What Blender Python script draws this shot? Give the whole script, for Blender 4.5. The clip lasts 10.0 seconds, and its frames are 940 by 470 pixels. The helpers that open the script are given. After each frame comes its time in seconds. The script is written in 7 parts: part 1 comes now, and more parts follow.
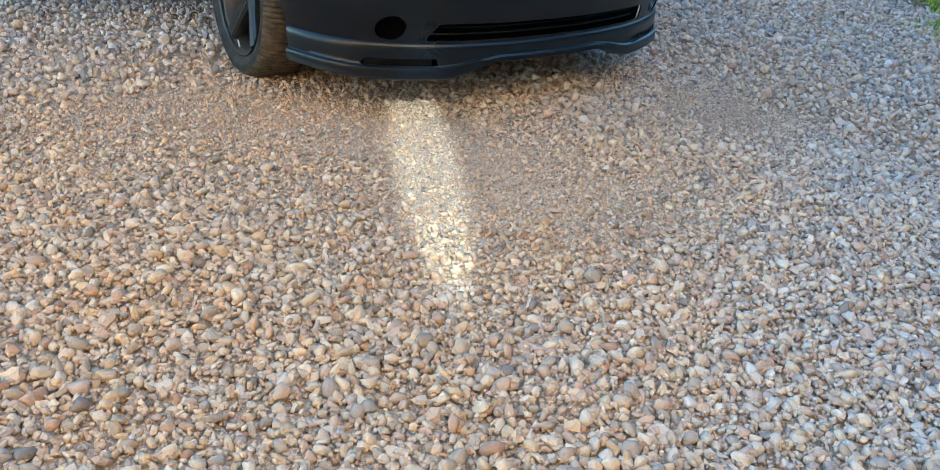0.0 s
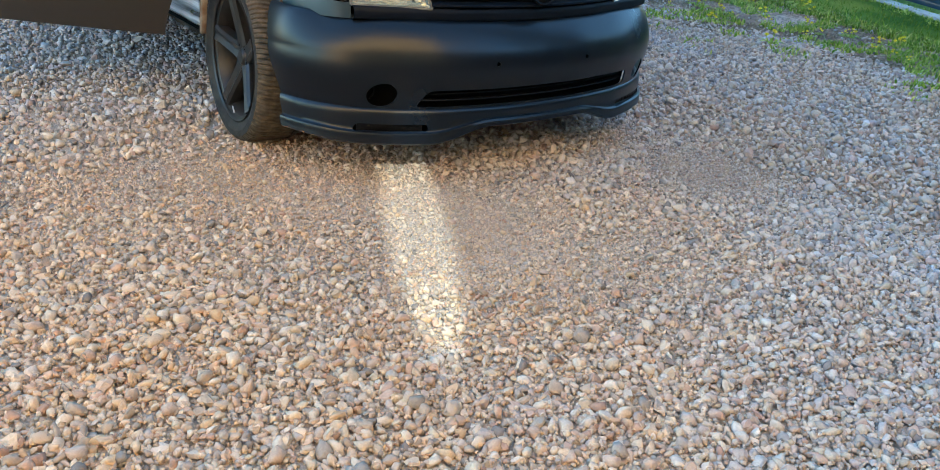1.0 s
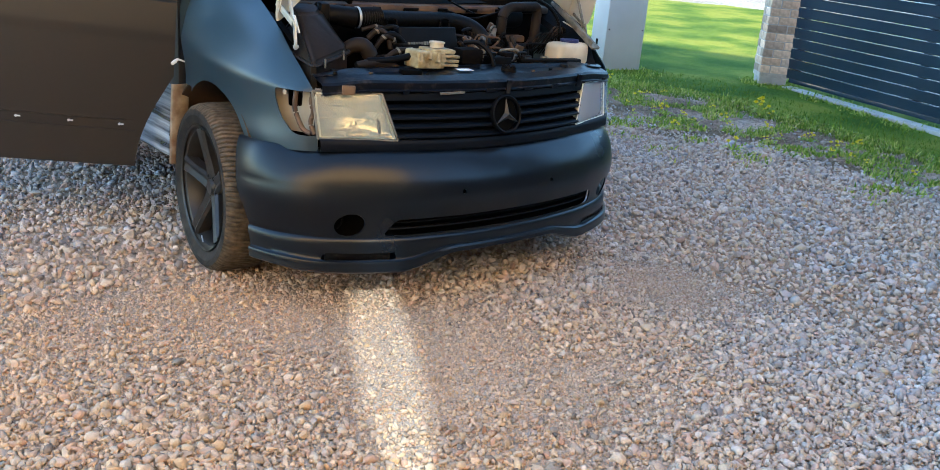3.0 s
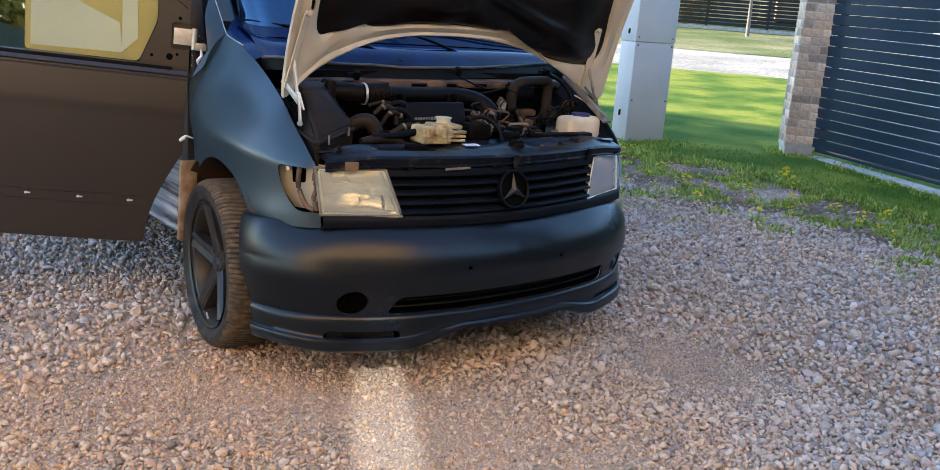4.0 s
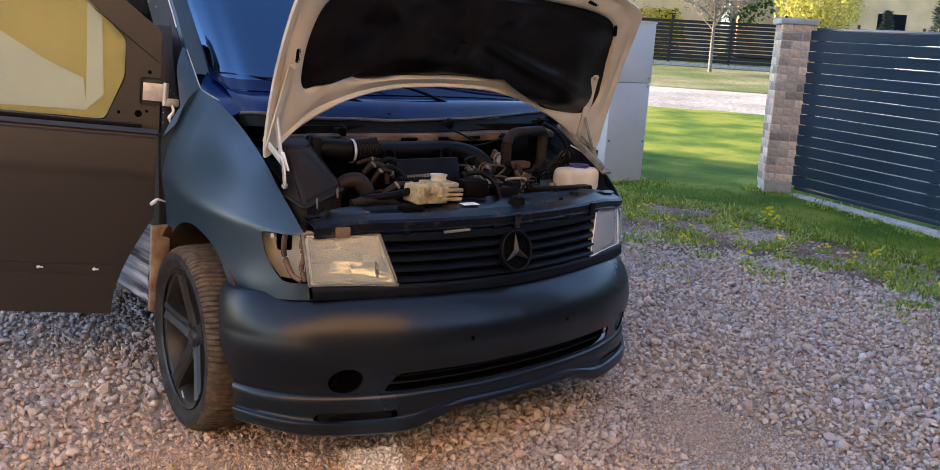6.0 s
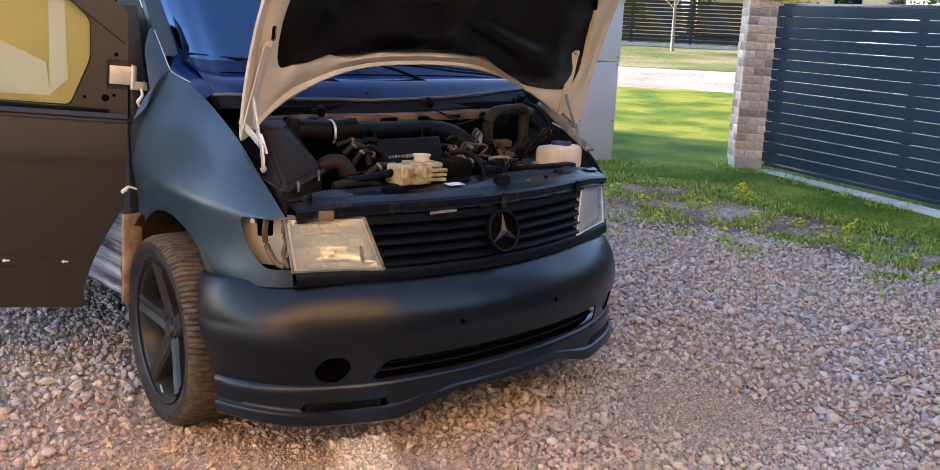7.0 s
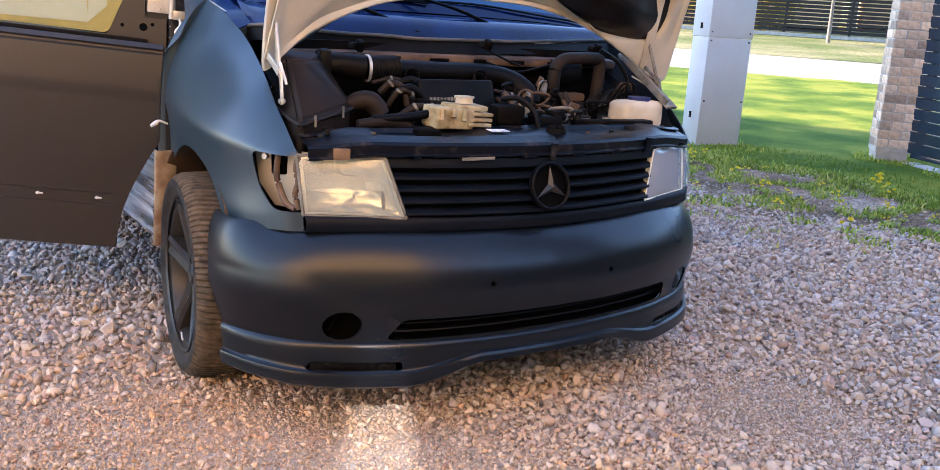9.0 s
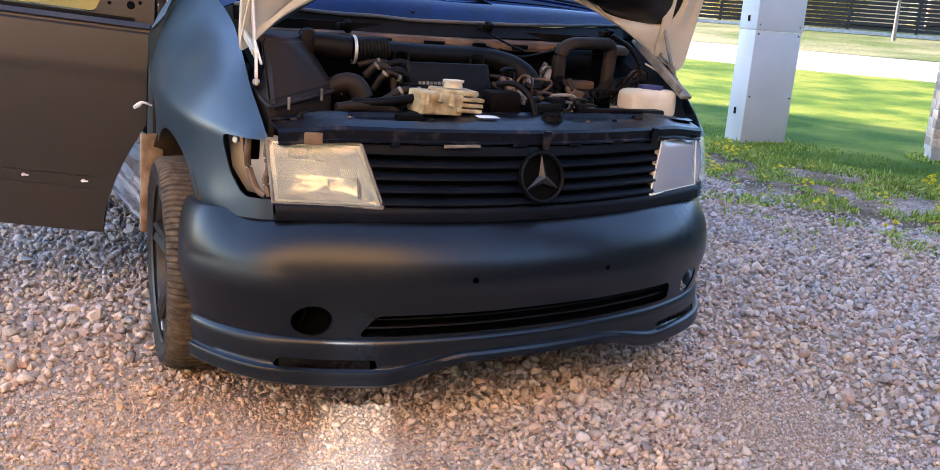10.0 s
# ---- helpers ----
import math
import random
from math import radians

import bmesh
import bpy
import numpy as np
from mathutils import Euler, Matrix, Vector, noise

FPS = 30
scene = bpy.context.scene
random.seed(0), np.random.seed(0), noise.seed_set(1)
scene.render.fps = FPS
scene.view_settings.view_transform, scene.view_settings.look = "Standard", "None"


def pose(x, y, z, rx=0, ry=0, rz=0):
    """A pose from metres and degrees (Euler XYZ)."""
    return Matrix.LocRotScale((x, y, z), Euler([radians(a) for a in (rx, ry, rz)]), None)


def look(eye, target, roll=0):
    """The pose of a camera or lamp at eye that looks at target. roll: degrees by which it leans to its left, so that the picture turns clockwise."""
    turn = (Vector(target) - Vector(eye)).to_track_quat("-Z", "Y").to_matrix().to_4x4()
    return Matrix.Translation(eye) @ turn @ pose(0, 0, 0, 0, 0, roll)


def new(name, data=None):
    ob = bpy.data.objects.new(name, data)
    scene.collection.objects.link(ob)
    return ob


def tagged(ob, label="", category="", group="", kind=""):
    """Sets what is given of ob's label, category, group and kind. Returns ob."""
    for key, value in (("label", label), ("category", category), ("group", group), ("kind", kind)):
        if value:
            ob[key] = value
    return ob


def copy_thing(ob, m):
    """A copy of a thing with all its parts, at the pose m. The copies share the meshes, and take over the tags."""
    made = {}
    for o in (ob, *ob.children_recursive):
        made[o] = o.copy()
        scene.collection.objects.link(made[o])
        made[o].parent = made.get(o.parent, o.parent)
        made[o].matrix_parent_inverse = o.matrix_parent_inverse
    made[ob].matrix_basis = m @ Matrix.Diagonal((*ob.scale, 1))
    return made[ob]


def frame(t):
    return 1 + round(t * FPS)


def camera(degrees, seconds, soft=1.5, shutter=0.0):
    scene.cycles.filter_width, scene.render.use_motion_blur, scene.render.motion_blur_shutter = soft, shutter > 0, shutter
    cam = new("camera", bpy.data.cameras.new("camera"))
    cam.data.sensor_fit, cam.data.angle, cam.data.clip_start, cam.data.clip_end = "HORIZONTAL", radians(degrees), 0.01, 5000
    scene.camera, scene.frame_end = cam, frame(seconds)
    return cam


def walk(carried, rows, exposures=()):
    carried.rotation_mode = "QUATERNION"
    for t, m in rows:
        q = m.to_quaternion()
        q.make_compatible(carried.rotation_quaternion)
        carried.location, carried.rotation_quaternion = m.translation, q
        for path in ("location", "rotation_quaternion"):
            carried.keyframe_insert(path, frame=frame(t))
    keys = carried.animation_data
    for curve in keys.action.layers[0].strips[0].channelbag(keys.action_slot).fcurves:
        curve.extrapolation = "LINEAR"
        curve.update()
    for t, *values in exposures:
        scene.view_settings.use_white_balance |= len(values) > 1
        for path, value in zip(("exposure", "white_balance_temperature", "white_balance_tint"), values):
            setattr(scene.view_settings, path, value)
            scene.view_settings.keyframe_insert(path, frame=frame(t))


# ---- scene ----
cam = camera(54.4, 10.0, soft=0.45)
PATH = [
    (0, (-2.3, -2.451, 1.177), (-1.158, -1.097, 0.248), 6.5),
    (0.5, (-2.318, -2.47, 1.201), (-1.151, -1.095, 0.334), 6.5),
    (1, (-2.331, -2.483, 1.22), (-1.148, -1.094, 0.402), 6.2),
    (1.5, (-2.33, -2.488, 1.245), (-1.123, -1.097, 0.466), 6.0),
    (2, (-2.336, -2.489, 1.277), (-1.101, -1.104, 0.531), 6.0),
    (2.5, (-2.323, -2.478, 1.308), (-1.068, -1.083, 0.617), 5.6),
    (3, (-2.3, -2.474, 1.335), (-1.045, -1.048, 0.711), 5.1),
    (4.5, (-2.125, -2.469, 1.365), (-0.924, -0.932, 0.925), 4.3),
    (5, (-2.1, -2.408, 1.383), (-0.893, -0.868, 0.97), 4.7),
    (5.5, (-2.11, -2.291, 1.386), (-0.87, -0.775, 0.984), 4.4),
    (7, (-2.109, -2.085, 1.349), (-0.771, -0.663, 0.915), 2.6),
    (7.5, (-2.013, -2.08, 1.315), (-0.715, -0.63, 0.854), 2.6),
    (8, (-1.866, -2.114, 1.274), (-0.679, -0.57, 0.821), 4.1),
    (8.5, (-1.778, -2.11, 1.233), (-0.662, -0.513, 0.78), 3.9),
    (9, (-1.676, -2.051, 1.187), (-0.577, -0.448, 0.715), 3.9),
    (9.5, (-1.563, -2.017, 1.165), (-0.48, -0.405, 0.685), 3.7),
    (10, (-1.426, -2.025, 1.156), (-0.429, -0.362, 0.666), 4.4),
]
walk(cam, [(t, look(eye, target, roll)) for t, eye, target, roll in PATH],
     [(0.0, 2.38, 5310, -10), (1.5, 2.45, 5440, -7), (2.5, 2.47, 5490, -5), (4.5, 2.16, 6010, 11), (5.5, 2.09, 6200, 16), (7.0, 2.36, 6500, 18), (7.5, 2.58, 6420, 18), (8.5, 2.67, 6160, 19), (10.0, 2.73, 6010, 17)])

# ---- light ----
SUN_AZ = Vector((-0.50, 0.86, 0)).normalized()
SUN_EL = radians(20)
world = bpy.data.worlds.new("sky")
scene.world = world
world.use_nodes = True
wn, wl = world.node_tree.nodes, world.node_tree.links
sky = wn.new("ShaderNodeTexSky")
sky.sky_type = "NISHITA"
sky.sun_disc = False
sky.sun_elevation = SUN_EL
sky.sun_rotation = math.atan2(SUN_AZ.x, SUN_AZ.y)
sky.air_density, sky.dust_density, sky.ozone_density = 1.0, 0.3, 2.0
wl.new(sky.outputs[0], wn["Background"].inputs[0])
wn["Background"].inputs[1].default_value = 0.15
sun = new("sun", bpy.data.lights.new("sun", "SUN"))
sun.data.energy, sun.data.angle, sun.data.color = 4.8, radians(0.6), (1.0, 0.80, 0.56)
sun_dir = SUN_AZ * math.cos(SUN_EL) + Vector((0, 0, math.sin(SUN_EL)))
sun.matrix_world = look(sun_dir * 40, (0, 0, 0))
# spot lamp standing in for sunlight off an unseen pane behind the camera
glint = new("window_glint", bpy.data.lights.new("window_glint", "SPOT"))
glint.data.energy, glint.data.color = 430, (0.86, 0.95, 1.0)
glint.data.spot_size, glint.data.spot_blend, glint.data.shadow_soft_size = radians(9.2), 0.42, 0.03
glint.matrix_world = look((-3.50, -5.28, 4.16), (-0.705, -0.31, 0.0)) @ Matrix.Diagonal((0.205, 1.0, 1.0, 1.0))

# ---- materials ----
def mat(name, base, rough=0.5, metal=0.0, vary=0.15, scale=8.0, bump=0.0, bump_scale=60.0, spec=0.5, second=None, detail=6.0):
    """Principled material whose colour wanders between base and second at two scales, with a fine relief."""
    m = bpy.data.materials.new(name)
    m.use_nodes = True
    n, l = m.node_tree.nodes, m.node_tree.links
    p = n["Principled BSDF"]
    p.inputs["Roughness"].default_value = rough
    p.inputs["Metallic"].default_value = metal
    p.inputs["Specular IOR Level"].default_value = spec
    tc = n.new("ShaderNodeTexCoord")
    a = n.new("ShaderNodeTexNoise")
    a.inputs["Scale"].default_value, a.inputs["Detail"].default_value = scale, detail
    l.new(tc.outputs["Object"], a.inputs["Vector"])
    r = n.new("ShaderNodeValToRGB")
    lo = second or tuple(c * (1 - vary) for c in base)
    hi = base if second else tuple(min(1, c * (1 + vary)) for c in base)
    r.color_ramp.elements[0].position, r.color_ramp.elements[1].position = 0.35, 0.68
    r.color_ramp.elements[0].color, r.color_ramp.elements[1].color = (*lo, 1), (*hi, 1)
    l.new(a.outputs["Fac"], r.inputs["Fac"])
    l.new(r.outputs["Color"], p.inputs["Base Color"])
    rr = n.new("ShaderNodeMapRange")
    rr.inputs["To Min"].default_value, rr.inputs["To Max"].default_value = max(0.02, rough - 0.06), min(1, rough + 0.06)
    l.new(a.outputs["Fac"], rr.inputs["Value"])
    l.new(rr.outputs["Result"], p.inputs["Roughness"])
    if bump:
        b = n.new("ShaderNodeTexNoise")
        b.inputs["Scale"].default_value, b.inputs["Detail"].default_value = bump_scale, 4
        l.new(tc.outputs["Object"], b.inputs["Vector"])
        bp = n.new("ShaderNodeBump")
        bp.inputs["Strength"].default_value, bp.inputs["Distance"].default_value = bump, 0.004
        l.new(b.outputs["Fac"], bp.inputs["Height"])
        l.new(bp.outputs["Normal"], p.inputs["Normal"])
    return m


def ramp(m, stops, interpolation="LINEAR"):
    r = m.node_tree.nodes.new("ShaderNodeValToRGB")
    r.color_ramp.interpolation = interpolation
    e = r.color_ramp.elements
    while len(e) < len(stops):
        e.new(0.5)
    for k, (pos, col) in enumerate(stops):
        e[k].position, e[k].color = pos, (*col, 1)
    return r


def pane(name, tint, gloss=0.03, ior=1.5, milk=0.0, shine=(1, 1, 1), haze=(0.86, 0.83, 0.68)):
    """Window glass: a clear tinted sheet with a Fresnel gloss."""
    m = bpy.data.materials.new(name)
    m.use_nodes = True
    n, l = m.node_tree.nodes, m.node_tree.links
    n.remove(n["Principled BSDF"])
    t, g, f, x = (n.new(k) for k in ("ShaderNodeBsdfTransparent", "ShaderNodeBsdfGlossy", "ShaderNodeFresnel", "ShaderNodeMixShader"))
    t.inputs[0].default_value = (*tint, 1)
    g.inputs["Roughness"].default_value = gloss
    g.inputs[0].default_value = (*shine, 1)
    clear = t
    # diffuse haze mixed in, so the lamp lenses look lit
    if milk:
        d, clear = n.new("ShaderNodeBsdfDiffuse"), n.new("ShaderNodeMixShader")
        d.inputs[0].default_value = (*haze, 1)
        clear.inputs[0].default_value = milk
        l.new(t.outputs[0], clear.inputs[1])
        l.new(d.outputs[0], clear.inputs[2])
    f.inputs[0].default_value = ior
    l.new(f.outputs[0], x.inputs[0])
    l.new(clear.outputs[0], x.inputs[1])
    l.new(g.outputs[0], x.inputs[2])
    l.new(x.outputs[0], n["Material Output"].inputs[0])
    return m


def clay_light_mask(m, reach=(0.6, 2.2)):
    """1 in the trodden clay and warm bounced light in front of the van, fading out unevenly to 0 on the loose gravel.
    """
    n, l = m.node_tree.nodes, m.node_tree.links
    gp, d, w, mul, add, mr = (n.new(k) for k in ("ShaderNodeNewGeometry", "ShaderNodeVectorMath", "ShaderNodeTexNoise", "ShaderNodeMath", "ShaderNodeMath", "ShaderNodeMapRange"))
    d.operation, mul.operation, add.operation = "DISTANCE", "MULTIPLY", "ADD"
    d.inputs[1].default_value = (-1.30, -0.40, 0.0)
    w.inputs["Scale"].default_value, w.inputs["Detail"].default_value = 2.4, 5
    mul.inputs[1].default_value = 1.7
    l.new(gp.outputs["Position"], d.inputs[0])
    l.new(gp.outputs["Position"], w.inputs["Vector"])
    l.new(w.outputs["Fac"], mul.inputs[0])
    l.new(mul.outputs[0], add.inputs[0])
    l.new(d.outputs["Value"], add.inputs[1])
    mr.inputs["From Min"].default_value, mr.inputs["From Max"].default_value = reach[0] + 0.85, reach[1] + 0.85
    mr.inputs["To Min"].default_value, mr.inputs["To Max"].default_value = 1.0, 0.0
    l.new(add.outputs[0], mr.inputs["Value"])
    return mr.outputs["Result"]


def tint(m, source, fac, colour):
    """Multiplies source by colour where fac is 1."""
    x = m.node_tree.nodes.new("ShaderNodeMix")
    x.data_type, x.blend_type = "RGBA", "MULTIPLY"
    m.node_tree.links.new(fac, x.inputs[0])
    m.node_tree.links.new(source, x.inputs[6])
    x.inputs[7].default_value = (*colour, 1)
    return x.outputs[2]


def stone_mat(name, per_object):
    m = bpy.data.materials.new(name)
    m.use_nodes = True
    n, l = m.node_tree.nodes, m.node_tree.links
    p = n["Principled BSDF"]
    p.inputs["Roughness"].default_value = 0.82
    p.inputs["Specular IOR Level"].default_value = 0.25
    src = n.new("ShaderNodeObjectInfo").outputs["Random"] if per_object else n.new("ShaderNodeNewGeometry").outputs["Random Per Island"]
    r = ramp(m, [(0.0, (0.43, 0.38, 0.34)), (0.10, (0.60, 0.53, 0.46)), (0.22, (0.53, 0.43, 0.37)), (0.32, (0.66, 0.59, 0.52)), (0.46, (0.40, 0.37, 0.36)), (0.53, (0.53, 0.41, 0.36)),
                 (0.60, (0.61, 0.53, 0.43)), (0.68, (0.55, 0.44, 0.32)), (0.72, (0.52, 0.46, 0.44)), (0.83, (0.61, 0.56, 0.52)), (0.90, (0.25, 0.23, 0.23)), (0.92, (0.42, 0.30, 0.25)), (0.94, (0.69, 0.64, 0.60))], "CONSTANT")
    l.new(src, r.inputs["Fac"])
    tc = n.new("ShaderNodeTexCoord")
    a = n.new("ShaderNodeTexNoise")
    a.inputs["Scale"].default_value, a.inputs["Detail"].default_value = 190, 5
    l.new(tc.outputs["Object"], a.inputs["Vector"])
    mr = n.new("ShaderNodeMapRange")
    mr.inputs["To Min"].default_value, mr.inputs["To Max"].default_value = 0.68, 1.08
    l.new(a.outputs["Fac"], mr.inputs["Value"])
    # broad warm and cool patches of the bed
    b = n.new("ShaderNodeTexNoise")
    b.inputs["Scale"].default_value, b.inputs["Detail"].default_value = 1.1, 3
    gp = n.new("ShaderNodeNewGeometry")
    l.new(gp.outputs["Position"], b.inputs["Vector"])
    rb = ramp(m, [(0.35, (0.96, 0.98, 1.0)), (0.62, (1.06, 0.98, 0.88))])
    l.new(b.outputs["Fac"], rb.inputs["Fac"])
    mx = n.new("ShaderNodeMix")
    mx.data_type, mx.blend_type = "RGBA", "MULTIPLY"
    mx.inputs[0].default_value = 1.0
    l.new(r.outputs["Color"], mx.inputs[6])
    l.new(rb.outputs["Color"], mx.inputs[7])
    vm = n.new("ShaderNodeVectorMath")
    vm.operation = "SCALE"
    # warm bounce brightens the mask, cooler dimmer light lies off it, both in colour
    off = n.new("ShaderNodeMath")
    off.operation = "SUBTRACT"
    off.inputs[0].default_value = 1.0
    l.new(clay_light_mask(m, (1.1, 2.6)), off.inputs[1])
    l.new(tint(m, tint(m, mx.outputs[2], clay_light_mask(m), (1.16, 0.945, 0.71)), off.outputs[0], (0.83, 0.85, 0.89)), vm.inputs[0])
    l.new(mr.outputs["Result"], vm.inputs["Scale"])
    l.new(vm.outputs[0], p.inputs["Base Color"])
    bp = n.new("ShaderNodeBump")
    bp.inputs["Strength"].default_value, bp.inputs["Distance"].default_value = 0.55, 0.003
    l.new(a.outputs["Fac"], bp.inputs["Height"])
    l.new(bp.outputs["Normal"], p.inputs["Normal"])
    return m


def ground_mat(name, stops, scale, big=0.5, bump=0.5, fine=(), rough=0.95):
    """Earth, sand or turf: fine voronoi grains over broad patches."""
    m = bpy.data.materials.new(name)
    m.use_nodes = True
    n, l = m.node_tree.nodes, m.node_tree.links
    p = n["Principled BSDF"]
    p.inputs["Roughness"].default_value = rough
    p.inputs["Specular IOR Level"].default_value = 0.15
    gp = n.new("ShaderNodeNewGeometry")
    a = n.new("ShaderNodeTexNoise")
    a.inputs["Scale"].default_value, a.inputs["Detail"].default_value = big, 6
    l.new(gp.outputs["Position"], a.inputs["Vector"])
    v = n.new("ShaderNodeTexVoronoi")
    v.inputs["Scale"].default_value = scale
    l.new(gp.outputs["Position"], v.inputs["Vector"])
    r = ramp(m, stops)
    l.new(a.outputs["Fac"], r.inputs["Fac"])
    sp = n.new("ShaderNodeSeparateColor")
    l.new(v.outputs["Color"], sp.inputs[0])
    mr = n.new("ShaderNodeMapRange")
    mr.inputs["To Min"].default_value, mr.inputs["To Max"].default_value = (fine or (0.65, 1.3))
    l.new(sp.outputs[0], mr.inputs["Value"])
    vm = n.new("ShaderNodeVectorMath")
    vm.operation = "SCALE"
    l.new(r.outputs["Color"], vm.inputs[0])
    l.new(mr.outputs["Result"], vm.inputs["Scale"])
    l.new(vm.outputs[0], p.inputs["Base Color"])
    bp = n.new("ShaderNodeBump")
    bp.inputs["Strength"].default_value, bp.inputs["Distance"].default_value = bump, 0.02
    l.new(v.outputs["Distance"], bp.inputs["Height"])
    l.new(bp.outputs["Normal"], p.inputs["Normal"])
    return m


def leaf_mat(name, stops, glow=0.35):
    """Leaves and blades: colour by island, some light let through."""
    m = bpy.data.materials.new(name)
    m.use_nodes = True
    n, l = m.node_tree.nodes, m.node_tree.links
    p = n["Principled BSDF"]
    p.inputs["Roughness"].default_value = 0.55
    p.inputs["Specular IOR Level"].default_value = 0.3
    r = ramp(m, stops)
    l.new(n.new("ShaderNodeNewGeometry").outputs["Random Per Island"], r.inputs["Fac"])
    l.new(r.outputs["Color"], p.inputs["Base Color"])
    t = n.new("ShaderNodeBsdfTranslucent")
    l.new(r.outputs["Color"], t.inputs[0])
    x = n.new("ShaderNodeMixShader")
    x.inputs[0].default_value = glow
    l.new(p.outputs[0], x.inputs[1])
    l.new(t.outputs[0], x.inputs[2])
    l.new(x.outputs[0], n["Material Output"].inputs[0])
    return m


PAINT = mat("satin_blue_black_paint", (0.0140, 0.0310, 0.0440), 0.37, vary=0.06, scale=2.2, bump=0.03, bump_scale=420, spec=0.68)
# same van paint, darkened for the dim reflections low on the bumper
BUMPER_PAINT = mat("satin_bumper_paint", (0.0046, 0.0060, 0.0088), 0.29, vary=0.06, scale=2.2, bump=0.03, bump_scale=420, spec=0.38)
# same van paint, brown of the warm wall's reflection put into its colour
DOOR_PAINT = mat("satin_paint_warm_reflection", (0.021, 0.0160, 0.0120), 0.44, vary=0.08, scale=1.6, bump=0.03, bump_scale=420, spec=0.6)
BLACK = mat("black_plastic", (0.004, 0.004, 0.0045), 0.5, vary=0.3, scale=14, bump=0.1, bump_scale=300, spec=0.09)
GRILLE = mat("painted_black_grille", (0.004, 0.0055, 0.009), 0.46, vary=0.2, scale=10, spec=0.11)
# bay plastics and metal set darker, the bay's shade put into their colour
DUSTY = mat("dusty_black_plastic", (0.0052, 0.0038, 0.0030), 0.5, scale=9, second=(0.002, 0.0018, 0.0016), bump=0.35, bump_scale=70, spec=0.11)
AIRBOX = mat("dusty_brown_black_plastic", (0.024, 0.0165, 0.012), 0.50, scale=7, second=(0.014, 0.0105, 0.008), bump=0.3, bump_scale=50, spec=0.13)
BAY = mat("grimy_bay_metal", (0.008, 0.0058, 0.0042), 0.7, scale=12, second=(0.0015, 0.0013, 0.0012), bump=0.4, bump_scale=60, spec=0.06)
PANEL = mat("worn_dark_blue_sheet_metal", (0.070, 0.054, 0.044), 0.34, scale=26, second=(0.0030, 0.0036, 0.0065), bump=0.2, bump_scale=60, spec=0.2)
RUSTY = mat("rusty_beige_metal", (0.15, 0.088, 0.045), 0.65, scale=12, second=(0.035, 0.016, 0.008), bump=0.25, bump_scale=80)
CREAM = mat("old_cream_primer", (0.50, 0.47, 0.39), 0.42, scale=7, second=(0.40, 0.365, 0.285), bump=0.06, bump_scale=120)
RUSTCREAM = mat("rust_stained_cream_paint", (0.44, 0.37, 0.27), 0.6, scale=11, second=(0.15, 0.08, 0.037), bump=0.15, bump_scale=80)
LINER = mat("black_felt_liner", (0.0055, 0.0036, 0.0028), 0.33, scale=6, second=(0.0015, 0.0012, 0.001), bump=0.10, bump_scale=60, spec=0.22)
TYRE = mat("dusty_tyre_rubber", (0.130, 0.098, 0.066), 0.85, scale=40, second=(0.060, 0.045, 0.031), bump=0.25, bump_scale=140, spec=0.2)
SIDEWALL = mat("tyre_sidewall", (0.045, 0.036, 0.028), 0.7, scale=20, second=(0.009, 0.0085, 0.008), bump=0.1, bump_scale=140, spec=0.3)
RIM = mat("satin_black_alloy", (0.024, 0.0205, 0.0175), 0.42, vary=0.3, scale=16, spec=0.42)
CHROME = mat("zinc_plated_steel", (0.50, 0.48, 0.43), 0.42, metal=0.55, vary=0.15, scale=30)
REFLECT = mat("silvered_reflector", (0.86, 0.84, 0.74), 0.20, metal=0.65, vary=0.10, scale=14, bump=0.10, bump_scale=26)
LAMPRIM = mat("pale_lamp_plastic", (0.70, 0.69, 0.59), 0.35, vary=0.06, scale=20)
TANK = mat("milky_plastic", (0.64, 0.57, 0.43), 0.5, scale=10, second=(0.50, 0.42, 0.29), spec=0.4)
YELLOWED = mat("yellowed_filter_plastic", (0.50, 0.43, 0.24), 0.55, scale=30, second=(0.22, 0.15, 0.06), bump=0.2)
BLUECAP = mat("dark_blue_cap", (0.02, 0.025, 0.10), 0.5)
WHITE = mat("white_sticker", (0.75, 0.75, 0.74), 0.6, vary=0.06)
# near black stands in for shade inside holes, slots and gaps, drawn solid
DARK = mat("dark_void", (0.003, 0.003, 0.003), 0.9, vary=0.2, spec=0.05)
RUBBER = mat("grey_rubber_seal", (0.07, 0.065, 0.06), 0.6, vary=0.2)
PAPER_Y = mat("yellow_masking_paper", (0.55, 0.44, 0.20), 0.8, vary=0.06, scale=5, bump=0.15, bump_scale=12)
PAPER_W = mat("white_masking_paper", (0.62, 0.62, 0.60), 0.8, vary=0.05, scale=4, bump=0.12, bump_scale=10)
# pale and dark streaks painted in stand for the film's reflections
FILM = mat("crinkled_clear_film", (0.62, 0.68, 0.76), 0.18, metal=0.30, scale=11, second=(0.06, 0.07, 0.085), bump=1.0, bump_scale=16)
fl = FILM.node_tree
mp = fl.nodes.new("ShaderNodeMapping")
mp.inputs["Scale"].default_value = (1.0, 0.10, 3.2)
tco = next(k for k in fl.nodes if k.type == "TEX_COORD")
fl.links.new(tco.outputs["Object"], mp.inputs["Vector"])
for k in fl.nodes:
    if k.type == "TEX_NOISE":
        fl.links.new(mp.outputs["Vector"], k.inputs["Vector"])
ARCH = mat("rusty_brown_arch", (0.10, 0.055, 0.026), 0.8, scale=8, second=(0.045, 0.026, 0.014), bump=0.4)
